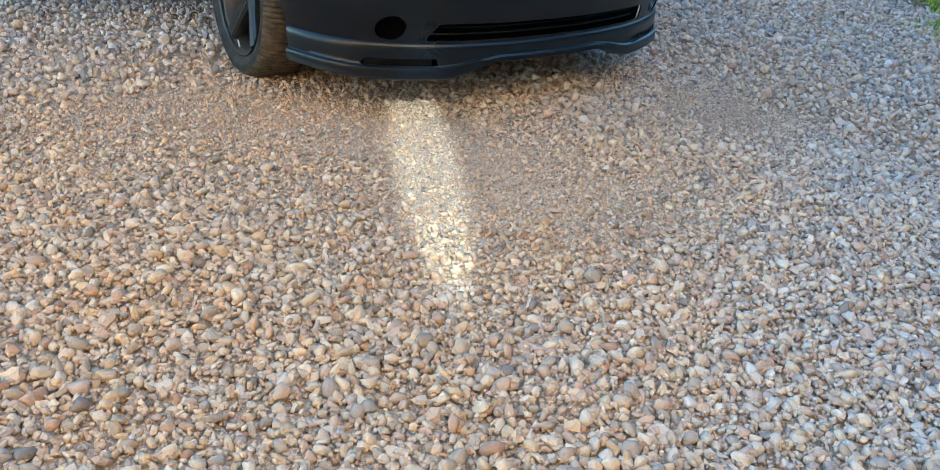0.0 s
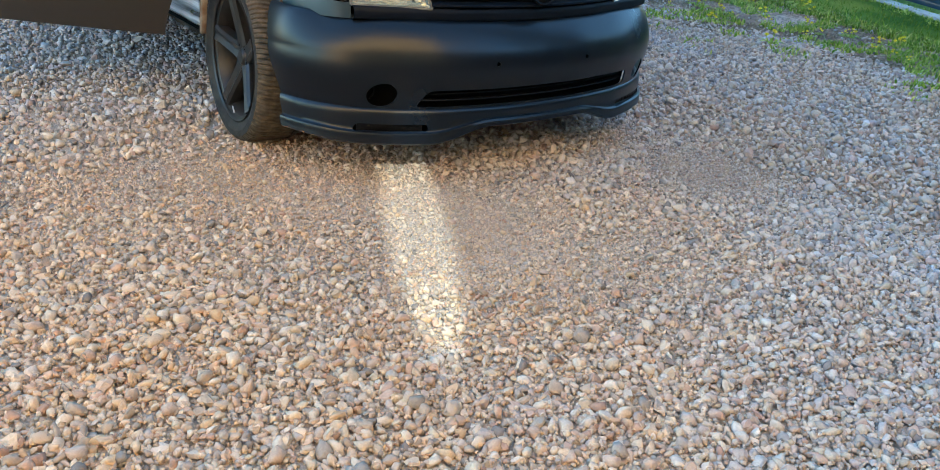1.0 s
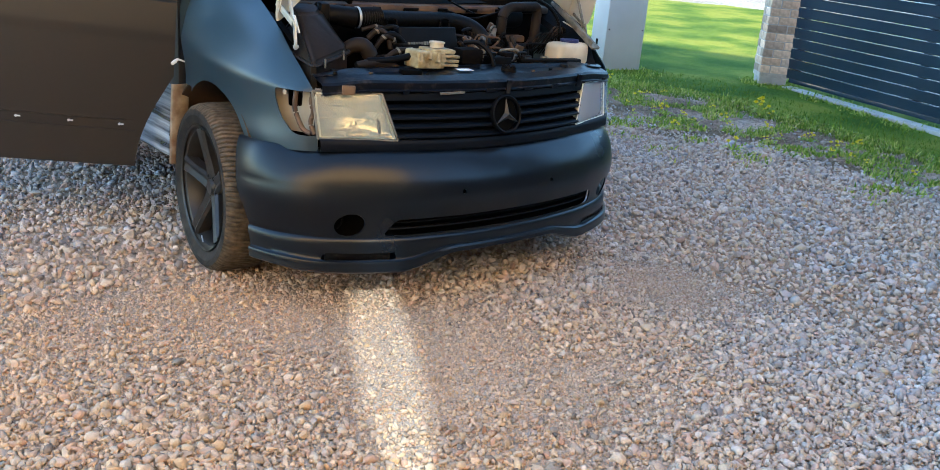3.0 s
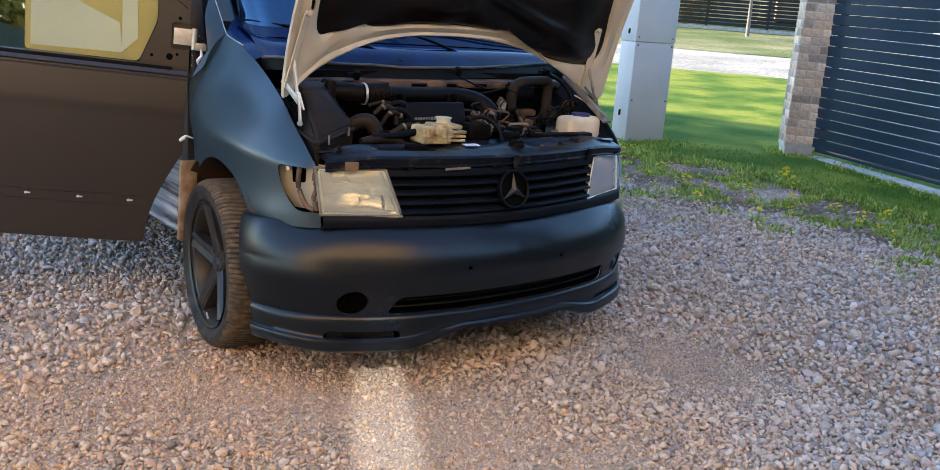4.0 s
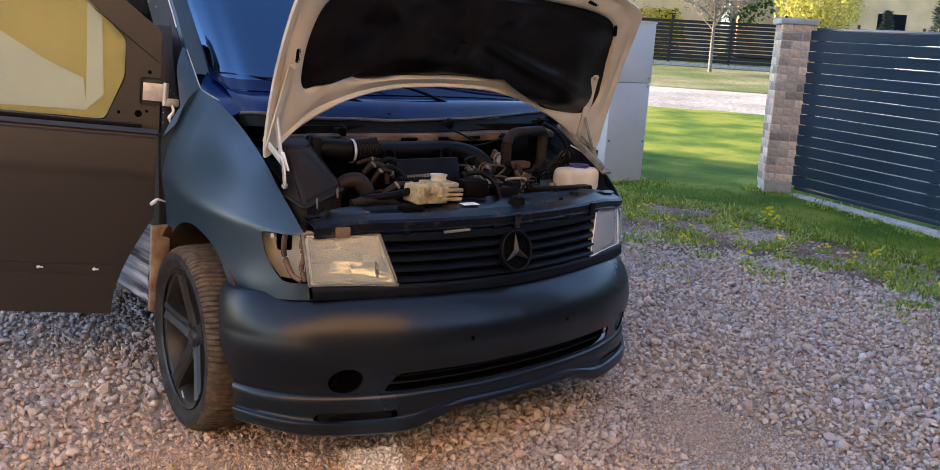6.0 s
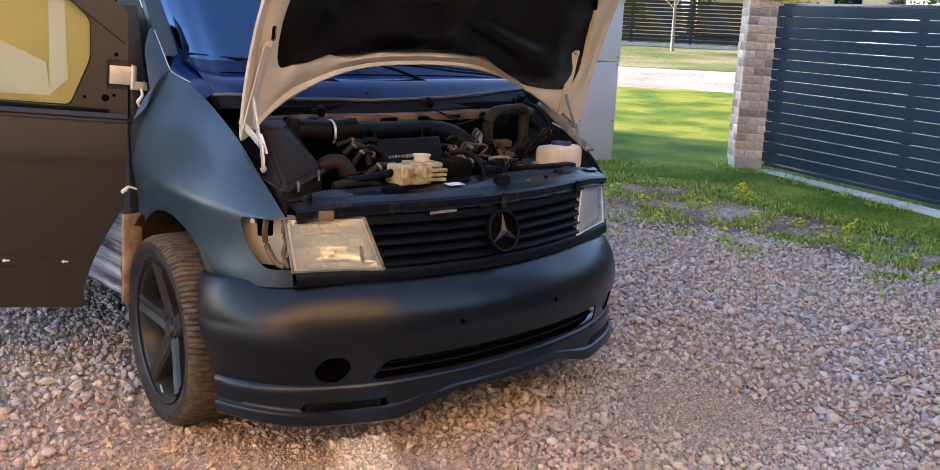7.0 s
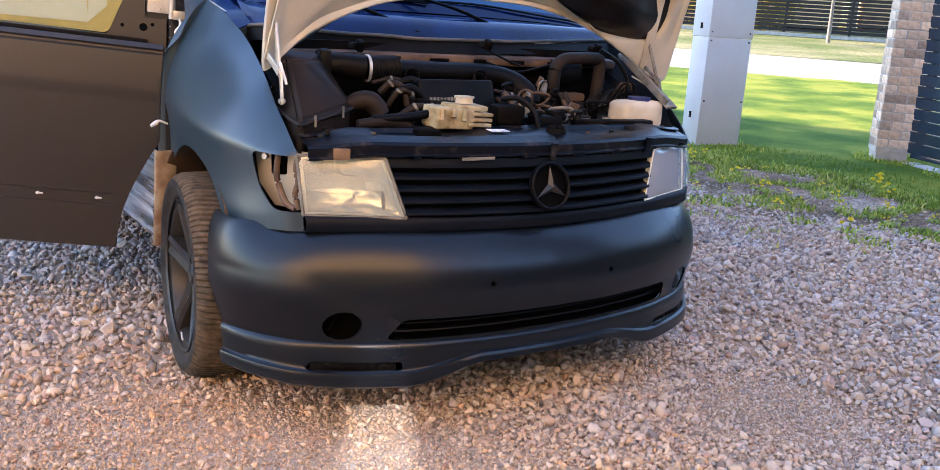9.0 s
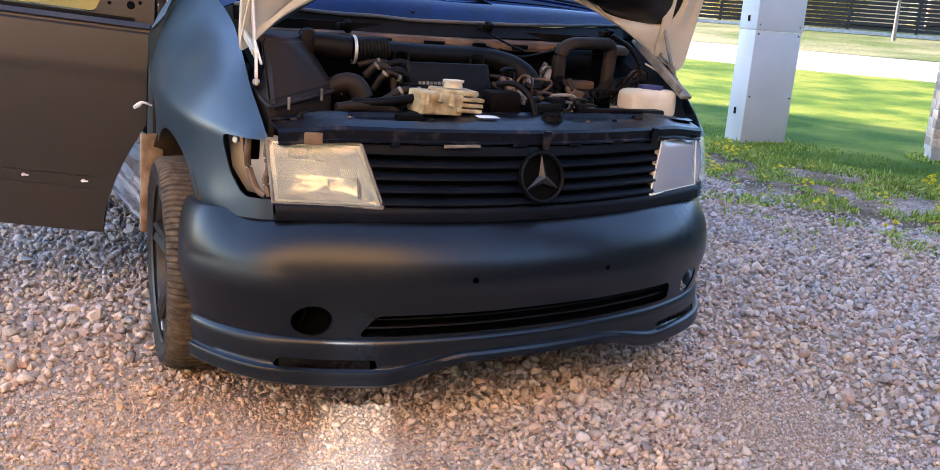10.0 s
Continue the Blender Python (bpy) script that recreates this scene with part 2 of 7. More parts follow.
# black plastic with the sky's blue reflection put into its base colour
COWL = mat("sky_tinted_cowl_plastic", (0.0025, 0.0095, 0.055), 0.14, vary=0.3, scale=9, bump=0.04, bump_scale=60, spec=0.30)
PILLAR = mat("dark_speckled_primer", (0.010, 0.009, 0.010), 0.6, vary=0.3, scale=20)
CLOTH = mat("dark_seat_cloth", (0.03, 0.034, 0.045), 0.9)
# the reflected sky's blue is put into the windscreen's tint and gloss colour
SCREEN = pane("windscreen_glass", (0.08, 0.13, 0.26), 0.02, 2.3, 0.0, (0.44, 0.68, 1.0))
SIDEGLASS = pane("dark_side_glass", (0.05, 0.06, 0.06), 0.02, 3.0)
CLEAR = pane("clear_glass", (0.86, 0.90, 0.86), 0.05, 1.25)
# far lens: whiter, brighter copy, its brightness put in as haze
BRIGHTLAMP = pane("bright_haze_lamp_lens", (0.93, 0.94, 0.95), 0.08, 1.6, 0.36, (1, 1, 1), (0.78, 0.83, 0.90))
LAMPGLASS = pane("lamp_lens", (0.90, 0.90, 0.86), 0.05, 1.5, 0.13, (1, 1, 1), (0.76, 0.75, 0.66))
COLLAR = mat("dusty_brown_rubber", (0.026, 0.018, 0.0125), 0.6, scale=12, second=(0.008, 0.006, 0.0048), bump=0.3, spec=0.12)
BEZEL = mat("aged_grey_bezel", (0.22, 0.20, 0.16), 0.6, scale=30, second=(0.10, 0.09, 0.07), bump=0.3)
GATE = mat("anthracite_blue_gate_steel", (0.020, 0.036, 0.058), 0.22, vary=0.12, scale=1.2, spec=0.5)
CABINET = mat("light_grey_coated_steel", (0.50, 0.54, 0.555), 0.5, vary=0.05, scale=3, bump=0.03, bump_scale=200)
MORTAR = mat("pale_mortar", (0.46, 0.43, 0.39), 0.9, vary=0.12, scale=30, bump=0.4)
CONCRETE = mat("pale_concrete", (0.50, 0.48, 0.44), 0.9, scale=9, second=(0.36, 0.34, 0.31), bump=0.3)
FENCE = mat("dark_brown_fence_boards", (0.012, 0.010, 0.009), 0.7, vary=0.3, scale=6)
HOUSE = mat("warm_timber_cladding", (0.80, 0.52, 0.26), 0.75, vary=0.12, scale=1.2)
RENDERED = mat("pale_house_plaster", (0.50, 0.46, 0.40), 0.9, vary=0.05, scale=1.5)
ROOF = mat("blue_grey_roof_sheet", (0.10, 0.13, 0.19), 0.5, vary=0.1, scale=2)
BARK = mat("grey_bark", (0.22, 0.19, 0.16), 0.9, vary=0.3, scale=14, bump=0.6, bump_scale=40)
CARWHITE = mat("white_car_paint", (0.70, 0.71, 0.73), 0.25, vary=0.03)
STONES = stone_mat("pebbles", False)
STONE = stone_mat("single_pebble", True)
SOIL = ground_mat("soil_and_turf", [(0.35, (0.10, 0.13, 0.035)), (0.60, (0.20, 0.17, 0.09))], 16)
GRIT = ground_mat("fine_tan_grit", [(0.38, (0.50, 0.385, 0.29)), (0.62, (0.57, 0.435, 0.325))], 170, 1.4, 0.25, (0.75, 1.2))
# grit darkened off the mask: shade between loose stones put into its colour
pin = GRIT.node_tree.nodes["Principled BSDF"].inputs["Base Color"]
inv = GRIT.node_tree.nodes.new("ShaderNodeMath")
inv.operation = "SUBTRACT"
inv.inputs[0].default_value = 1.0
GRIT.node_tree.links.new(clay_light_mask(GRIT, (0.9, 2.4)), inv.inputs[1])
GRIT.node_tree.links.new(tint(GRIT, pin.links[0].from_socket, inv.outputs[0], (0.58, 0.53, 0.48)), pin)
TURF = ground_mat("mown_lawn", [(0.38, (0.058, 0.112, 0.010)), (0.50, (0.115, 0.168, 0.017)), (0.60, (0.20, 0.225, 0.031))], 95, 1.3, 0.4, (0.75, 1.22))
DRYTURF = ground_mat("dry_verge", [(0.36, (0.09, 0.12, 0.035)), (0.60, (0.24, 0.22, 0.12))], 20, 0.35, 0.5)
LANE = ground_mat("pale_gravel_lane", [(0.34, (0.25, 0.23, 0.20)), (0.60, (0.37, 0.345, 0.31))], 26, 0.6, 0.4)
WILD = ground_mat("bare_weedy_soil", [(0.36, (0.14, 0.10, 0.06)), (0.52, (0.27, 0.185, 0.14)), (0.66, (0.42, 0.32, 0.255))], 55, 2.0, 0.8)
BLADES = leaf_mat("grass_blades", [(0.0, (0.09, 0.16, 0.012)), (0.5, (0.16, 0.23, 0.02)), (1.0, (0.28, 0.30, 0.05))], 0.5)
WEEDLEAF = leaf_mat("weed_leaves", [(0.0, (0.12, 0.21, 0.02)), (0.6, (0.31, 0.40, 0.05)), (1.0, (0.56, 0.54, 0.16))])
DANDELION = leaf_mat("dandelion_yellow", [(0.0, (0.82, 0.62, 0.02)), (1.0, (0.90, 0.78, 0.06))], 0.2)
SPRING = leaf_mat("yellow_green_leaves", [(0.0, (0.28, 0.30, 0.04)), (0.5, (0.48, 0.46, 0.10)), (1.0, (0.64, 0.58, 0.18))])
GREENLEAF = leaf_mat("green_leaves", [(0.0, (0.035, 0.065, 0.014)), (0.6, (0.09, 0.15, 0.025)), (1.0, (0.20, 0.27, 0.06))])
GOLDLEAF = leaf_mat("golden_shrub_leaves", [(0.0, (0.30, 0.24, 0.02)), (1.0, (0.62, 0.48, 0.05))])
NEEDLE = leaf_mat("blue_grey_needles", [(0.0, (0.035, 0.055, 0.04)), (1.0, (0.12, 0.15, 0.12))], 0.15)
BRICKMAT = mat("buff_brick", (0.58, 0.455, 0.345), 0.85, vary=0.2, scale=26, bump=0.4, bump_scale=90)
bk = BRICKMAT.node_tree
rnd = bk.nodes.new("ShaderNodeObjectInfo")
rb = ramp(BRICKMAT, [(0.0, (0.50, 0.48, 0.48)), (0.3, (0.85, 0.84, 0.84)), (0.5, (1.06, 0.97, 0.88)), (0.7, (1.0, 1.02, 1.02)), (1.0, (1.42, 1.40, 1.36))])
bk.links.new(rnd.outputs["Random"], rb.inputs["Fac"])
mxb = bk.nodes.new("ShaderNodeMix")
mxb.data_type, mxb.blend_type = "RGBA", "MULTIPLY"
mxb.inputs[0].default_value = 1.0
pin = bk.nodes["Principled BSDF"].inputs["Base Color"]
bk.links.new(pin.links[0].from_socket, mxb.inputs[6])
bk.links.new(rb.outputs["Color"], mxb.inputs[7])
bk.links.new(mxb.outputs[2], pin)
TWIG = leaf_mat("grey_twigs_and_buds", [(0.0, (0.20, 0.17, 0.14)), (1.0, (0.42, 0.38, 0.32))], 0.2)
STRAW = leaf_mat("dry_straw", [(0.0, (0.16, 0.12, 0.07)), (1.0, (0.42, 0.36, 0.24))], 0.1)

pr = next(k for k in PANEL.node_tree.nodes if k.type == "VALTORGB").color_ramp.elements
pr[0].position, pr[1].position = 0.56, 0.86

# ---- geometry helpers ----
def lin(a, b, n):
    return [float(v) for v in np.linspace(a, b, n)]


def part(name, bm, material, parent=None, label="", sharp=38):
    """Links a bmesh as one mesh object, smooth but for sharp edges."""
    me = bpy.data.meshes.new(name)
    bm.to_mesh(me)
    bm.free()
    me.materials.append(material)
    me.polygons.foreach_set("use_smooth", [True] * len(me.polygons))
    me.set_sharp_from_angle(angle=radians(sharp))
    ob = new(name, me)
    if parent:
        ob.parent = parent
    if label:
        tagged(ob, label)
    return ob


def thing(name, m=None, label="", category="", group="", kind=""):
    ob = new(name)
    ob.empty_display_size = 0.1
    if m is not None:
        ob.matrix_world = m
    return tagged(ob, label, category, group, kind)


def quads(rows, close_u=False, close_v=False):
    """A sheet through rows of points."""
    bm = bmesh.new()
    v = [[bm.verts.new(p) for p in row] for row in rows]
    nu, nv = len(v), len(v[0])
    for i in range(nu if close_u else nu - 1):
        for j in range(nv if close_v else nv - 1):
            a, b, c, d = v[i][j], v[(i + 1) % nu][j], v[(i + 1) % nu][(j + 1) % nv], v[i][(j + 1) % nv]
            if len({a, b, c, d}) == 4:
                bm.faces.new((a, b, c, d))
    return bm


def shell(rows, thick, close_u=False, close_v=False):
    bm = quads(rows, close_u, close_v)
    bmesh.ops.remove_doubles(bm, verts=bm.verts, dist=1e-5)
    bmesh.ops.solidify(bm, geom=bm.faces[:], thickness=thick)
    bmesh.ops.recalc_face_normals(bm, faces=bm.faces)
    return bm


def box(bm, size, m=None, bevel=0.0, seg=2):
    r = bmesh.ops.create_cube(bm, size=1.0, matrix=(m or Matrix()) @ Matrix.Diagonal((*size, 1)))
    if bevel:
        es = list({e for v in r["verts"] for e in v.link_edges})
        bmesh.ops.bevel(bm, geom=es, offset=bevel, segments=seg, affect="EDGES", profile=0.6)
    return bm


def boxed(size, m=None, bevel=0.0, seg=2):
    return box(bmesh.new(), size, m, bevel, seg)


def along(p, q):
    """The pose midway between two points with z along them, and their distance."""
    p, q = Vector(p), Vector(q)
    d = q - p
    return Matrix.Translation((p + q) / 2) @ d.to_track_quat("Z", "Y").to_matrix().to_4x4(), d.length


def rod(bm, p, q, r1, r2=None, seg=12):
    m, d = along(p, q)
    bmesh.ops.create_cone(bm, cap_ends=True, segments=seg, radius1=r1, radius2=r1 if r2 is None else r2, depth=d, matrix=m)
    return bm


def smooth_line(pts, n):
    """n points on a smooth curve through pts (Catmull-Rom)."""
    P = [Vector(p) for p in pts]
    P = [2 * P[0] - P[1], *P, 2 * P[-1] - P[-2]]
    out = []
    for k in range(n):
        s = k / (n - 1) * (len(P) - 3)
        i = min(int(s), len(P) - 4)
        t = s - i
        a, b, c, d = P[i:i + 4]
        out.append(0.5 * ((2 * b) + (c - a) * t + (2 * a - 5 * b + 4 * c - d) * t * t + (3 * b - a - 3 * c + d) * t ** 3))
    return out


def tube(bm, pts, r, seg=10, n=None, ripple=0.0):
    """A round hose through pts; r may be a list; ripple makes it a bellows."""
    line = smooth_line(pts, n or max(8, 5 * len(pts)))
    radii = np.interp(lin(0, 1, len(line)), lin(0, 1, len(r)), r) if isinstance(r, (list, tuple)) else [r] * len(line)
    rows, up = [], Vector((0, 0, 1))
    for k, p in enumerate(line):
        d = (line[min(k + 1, len(line) - 1)] - line[max(k - 1, 0)]).normalized()
        side = d.cross(up if abs(d.z) < 0.95 else Vector((0, 1, 0))).normalized()
        top = side.cross(d)
        rr = float(radii[k]) * (1 + (ripple if k % 2 else 0))
        rows.append([bm.verts.new(p + rr * (math.cos(a) * side + math.sin(a) * top)) for a in (2 * math.pi * q / seg for q in range(seg))])
    for a, b in zip(rows, rows[1:]):
        for j in range(seg):
            bm.faces.new((a[j], a[(j + 1) % seg], b[(j + 1) % seg], b[j]))
    bm.faces.new(rows[0][::-1])
    bm.faces.new(rows[-1])
    return bm


def lathe(profile, seg=48, axis="x", closed=False):
    """Turns (radius, along) pairs round an axis."""
    rows = []
    for k in range(seg):
        a = 2 * math.pi * k / seg
        c, s = math.cos(a), math.sin(a)
        rows.append([(h, r * c, r * s) if axis == "x" else (r * c, r * s, h) for r, h in profile])
    return quads(rows, close_u=True, close_v=closed)


def mirrored(bm):
    """The same mesh on the other side of the van."""
    out = bm.copy()
    for v in out.verts:
        v.co.x = -v.co.x
    bmesh.ops.reverse_faces(out, faces=out.faces)
    return out


def carved(bm, cutters):
    """bm less the cutters (closed meshes)."""
    me = bpy.data.meshes.new("work")
    bm.to_mesh(me)
    bm.free()
    ob = new("work", me)
    tools = []
    for c in cutters:
        bmesh.ops.recalc_face_normals(c, faces=c.faces)
        cm = bpy.data.meshes.new("tool")
        c.to_mesh(cm)
        c.free()
        t = new("tool", cm)
        mod = ob.modifiers.new("cut", "BOOLEAN")
        mod.operation, mod.object, mod.solver = "DIFFERENCE", t, "EXACT"
        tools.append(t)
    bpy.context.view_layer.update()
    done = bpy.data.meshes.new_from_object(ob.evaluated_get(bpy.context.evaluated_depsgraph_get()))
    out = bmesh.new()
    out.from_mesh(done)
    for o in (ob, *tools):
        d = o.data
        bpy.data.objects.remove(o)
        bpy.data.meshes.remove(d)
    bpy.data.meshes.remove(done)
    return out


def prism(outline, p0, e1, e2, e3, depth):
    """A closed block: a 2D outline in the frame p0, e1, e2, pushed along e3."""
    bm = bmesh.new()
    p0, e1, e2, e3 = map(Vector, (p0, e1, e2, e3))
    a = [bm.verts.new(p0 + u * e1 + w * e2) for u, w in outline]
    b = [bm.verts.new(v.co + depth * e3) for v in a]
    bm.faces.new(a)
    bm.faces.new(b[::-1])
    for i in range(len(a)):
        j = (i + 1) % len(a)
        bm.faces.new((a[j], a[i], b[i], b[j]))
    bmesh.ops.recalc_face_normals(bm, faces=bm.faces)
    return bm


def rounded(outline, r, n=4):
    """A polygon with its corners rounded."""
    out = []
    P = [Vector(p) for p in outline]
    for i, p in enumerate(P):
        a, b = (P[i - 1] - p), (P[(i + 1) % len(P)] - p)
        k = min(r, a.length * 0.45, b.length * 0.45)
        s, e = p + a.normalized() * k, p + b.normalized() * k
        for t in lin(0, 1, n):
            out.append(tuple((1 - t) ** 2 * s + 2 * t * (1 - t) * p + t * t * e))
    return out


def step(a, b, x):
    t = min(1.0, max(0.0, (x - a) / (b - a)))
    return t * t * (3 - 2 * t)


SLOPE_DIR = (0.80, 0.60)


def rise(x, y):
    """The height of the ground: level round the van, a gentle bank beyond the verge."""
    return 0.040 * max(0.0, SLOPE_DIR[0] * x + SLOPE_DIR[1] * y - 3.5)

# ---- ground ----
def sheet(name, us, ws, material, lift, wobble=0.0, label="", shape=None):
    """A strip of ground; u runs up the bank, w across it."""
    rows = []
    for i, u in enumerate(us):
        row = []
        for j, w in enumerate(ws):
            uu, ww = shape(u, w, i / (len(us) - 1), j / (len(ws) - 1)) if shape else (u, w)
            x, y = SLOPE_DIR[0] * uu - SLOPE_DIR[1] * ww, SLOPE_DIR[1] * uu + SLOPE_DIR[0] * ww
            row.append((x, y, rise(x, y) + lift + wobble * (noise.noise((x * 1.7, y * 1.7, 3)) * 0.6 + noise.noise((x * 6, y * 6, 9)) * 0.4)))
        rows.append(row)
    bm = quads(rows)
    bmesh.ops.recalc_face_normals(bm, faces=bm.faces)
    if sum(f.normal.z for f in bm.faces) < 0:
        bmesh.ops.reverse_faces(bm, faces=bm.faces)
    return tagged(part(name, bm, material), label, "ground", kind="structure")


far = [-300, -120, -50, -20, -12, -9, -6, -3, 0, 3, 3.5, 5, 7, 10, 14, 20, 28, 40, 60, 120, 300]
ground = sheet("ground", far, [-300, -120, -50, -20, -12, -8, -4, 0, 4, 8, 12, 20, 50, 120, 300], SOIL, -0.03, 0, "wide earth and rough grass under everything")


def verge_u(w):
    """Where the driveway ends and the weeds begin, along w."""
    return float(np.interp(w, [-12, -3.5, -2.06, -1.7, -1.35, -0.9, -0.45, -0.1, 0.2, 1.5, 12], [1.9, 2.1, 2.95, 3.3, 3.6, 3.65, 3.75, 4.1, 4.5, 5.3, 5.7])) + 0.12 * noise.noise((w * 2.3, 1, 5))


def lawn_u(w):
    return float(np.interp(w, [-12, -3.0, -2.34, -1.94, -1.5, -1.04, -0.78, -0.09, 0.2, 0.9, 12], [3.2, 3.5, 4.22, 4.62, 4.95, 5.44, 5.55, 5.65, 6.0, 6.3, 6.6])) + 0.10 * noise.noise((w * 2.0, 4, 5))


driveway = sheet("driveway", list(lin(0, 1, 60)), list(lin(-9, 11, 90)), GRIT, -0.002, 0.006, "driveway of fine tan grit under loose pebbles",
                 lambda u, w, a, b: (-7.5 + (verge_u(w) + 0.15 + 7.5) * u, w))
weeds = sheet("weedy_verge", list(lin(0, 1, 30)), list(lin(-9, 11, 80)), WILD, 0.006, 0.012, "bare weedy soil verge with grit between drive and lawn",
              lambda u, w, a, b: (verge_u(w) - 0.1 + (lawn_u(w) + 0.25 - verge_u(w)) * u, w))
lawn = sheet("lawn", list(lin(0, 1, 40)), list(lin(-14, 16, 60)), TURF, 0.010, 0.004, "bright green mown lawn on a gentle bank",
             lambda u, w, a, b: (lawn_u(w) + (14.8 + 0.02 * w + 0.25 * noise.noise((w * 1.2, 3, 1)) - lawn_u(w)) * u, w))
lane = sheet("lane", list(lin(14.6, 20.3, 8)), list(lin(-45, 45, 60)), LANE, 0.004, 0.0, "pale sunlit gravel lane crossing behind the lawn")
verge_far = sheet("far_verge", list(lin(20.2, 34, 20)), list(lin(-45, 45, 60)), DRYTURF, 0.010, 0.02, "patchy dry grass verge beyond the lane")


# ---- loose pebbles ----
def pebble_shapes(kind, count):
    bm = bmesh.new()
    if kind == "fine":
        bmesh.ops.create_cube(bm, size=1.15)
        bmesh.ops.subdivide_edges(bm, edges=bm.edges[:], cuts=1, use_grid_fill=True)
        for v in bm.verts:
            v.co = v.co.normalized()
    elif kind == "rough":
        bmesh.ops.create_icosphere(bm, subdivisions=1, radius=1.0)
    else:
        bmesh.ops.create_cube(bm, size=1.2)
    bm.verts.ensure_lookup_table()
    base = np.array([v.co[:] for v in bm.verts])
    faces = np.array([[v.index for v in f.verts] for f in bm.faces])
    bm.free()
    rng = np.random.default_rng(5)
    shapes = []
    for _ in range(count):
        s = base + rng.normal(0, 0.06, base.shape)
        for _ in range(9):
            d = rng.normal(size=3)
            d /= np.linalg.norm(d)
            h = s @ d
            s -= np.outer(np.maximum(0, h - rng.uniform(0.34, 0.74)) * 1.0, d)
        s *= rng.uniform(0.93, 1.07, size=(len(s), 1))
        s *= [rng.uniform(0.95, 1.25), rng.uniform(0.80, 1.05), rng.uniform(0.60, 0.88)]
        shapes.append(s)
    return np.array(shapes), faces


FINE_SHAPES, FINE_FACES = pebble_shapes("fine", 40)
ROUGH_SHAPES, ROUGH_FACES = pebble_shapes("rough", 40)
CHIP_SHAPES, CHIP_FACES = pebble_shapes("chip", 30)


def worn(x, y):
    """1 where wheels have pressed the bed to fine grit, 0 where the pebbles lie loose."""
    a = np.exp(-(((x + 0.55 + 0.35 * (y + 0.4)) / 0.50) ** 2 + ((y + 0.35) / 0.75) ** 2))
    b = np.exp(-(((x - 0.75) / 0.45) ** 2 + ((y + 0.35) / 0.45) ** 2))
    c = np.exp(-(((x + 1.5) / 0.5) ** 2 + ((y - 0.55) / 0.55) ** 2))
    d = np.array([0.5 * noise.noise((p * 1.6, q * 1.6, 7)) + 0.3 * noise.noise((p * 4, q * 4, 2)) for p, q in zip(np.ravel(x), np.ravel(y))]).reshape(np.shape(x))
    return np.clip(1.1 * a + 0.9 * b + 0.7 * c + d * (0.25 + a + b), 0, 1)


def scatter(x0, x1, y0, y1, pitch, rng, keep):
    nx, ny = int((x1 - x0) / pitch), int((y1 - y0) / pitch)
    gx, gy = np.meshgrid(np.arange(nx), np.arange(ny))
    x = x0 + (gx.ravel() + rng.uniform(-0.1, 1.1, nx * ny)) * pitch
    y = y0 + (gy.ravel() + rng.uniform(-0.1, 1.1, nx * ny)) * pitch
    k = keep(x, y)
    return x[k], y[k]


def turned(rng, n):
    q = rng.normal(size=(n, 4)) * [1, 0.35, 0.35, 1]
    q /= np.linalg.norm(q, axis=1, keepdims=True)
    w, a, b, c = q.T
    return np.stack([1 - 2 * (b * b + c * c), 2 * (a * b - c * w), 2 * (a * c + b * w), 2 * (a * b + c * w), 1 - 2 * (a * a + c * c), 2 * (b * c - a * w),
                     2 * (a * c - b * w), 2 * (b * c + a * w), 1 - 2 * (a * a + b * b)], 1).reshape(n, 3, 3)


def pebble_bed(name, x, y, r, shapes, faces, rng, label, sink=0.0, low=0.08, high=0.60, angular=0.4):
    n = len(x)
    pick = rng.integers(0, len(shapes), n)
    v = np.einsum("nij,nkj->nki", turned(rng, n), shapes[pick]) * r[:, None, None]
    z = np.array([rise(a, b) for a, b in zip(x, y)]) + r * rng.uniform(low, high, n) - sink
    v += np.stack([x, y, z], 1)[:, None, :]
    k, fs = shapes.shape[1], faces.shape[1]
    loops = (faces[None] + (np.arange(n) * k)[:, None, None]).reshape(-1).astype(np.int32)
    me = bpy.data.meshes.new(name)
    me.vertices.add(n * k)
    me.vertices.foreach_set("co", v.reshape(-1).astype(np.float32))
    nf = n * len(faces)
    me.loops.add(nf * fs)
    me.loops.foreach_set("vertex_index", loops)
    me.polygons.add(nf)
    me.polygons.foreach_set("loop_start", np.arange(0, nf * fs, fs, dtype=np.int32))
    me.polygons.foreach_set("use_smooth", np.repeat(rng.uniform(size=n) > angular, len(faces)))
    me.update(calc_edges=True)
    me.materials.append(STONES)
    ob = new(name, me)
    ob.parent = driveway
    return tagged(ob, label, kind="stuff")


rng = np.random.default_rng(11)


def under_van(x, y):
    return (x > -0.30) & (x < 0.72) & (y > 0.95) & (y < 4.5)


def trodden(x, y):
    """The stretch of the drive before the van; round it the pebbles lie thinner."""
    inside = (x > -2.25 + 0.28 * np.maximum(0, y + 0.8)) & (x > -2.3 - 1.2 * (y + 1.0)) & (x < 1.25 + 2.6 * (y + 1.6))
    return inside | (rng.uniform(size=len(x)) < 0.22)


def on_drive(x, y):
    u, w = SLOPE_DIR[0] * x + SLOPE_DIR[1] * y, -SLOPE_DIR[1] * x + SLOPE_DIR[0] * y
    edge = np.array([verge_u(a) for a in w])
    return u < edge + 0.04 + np.abs(rng.normal(0, 0.16, len(u)))


def near(x, y):
    return (x > -2.5) & (x < 1.0) & (y > -2.0) & (y < 0.6)


px, py = scatter(-2.5, 1.0, -2.0, 0.6, 0.0198, rng, lambda x, y: (x + y < 1.6) & trodden(x, y))
m = worn(px, py)
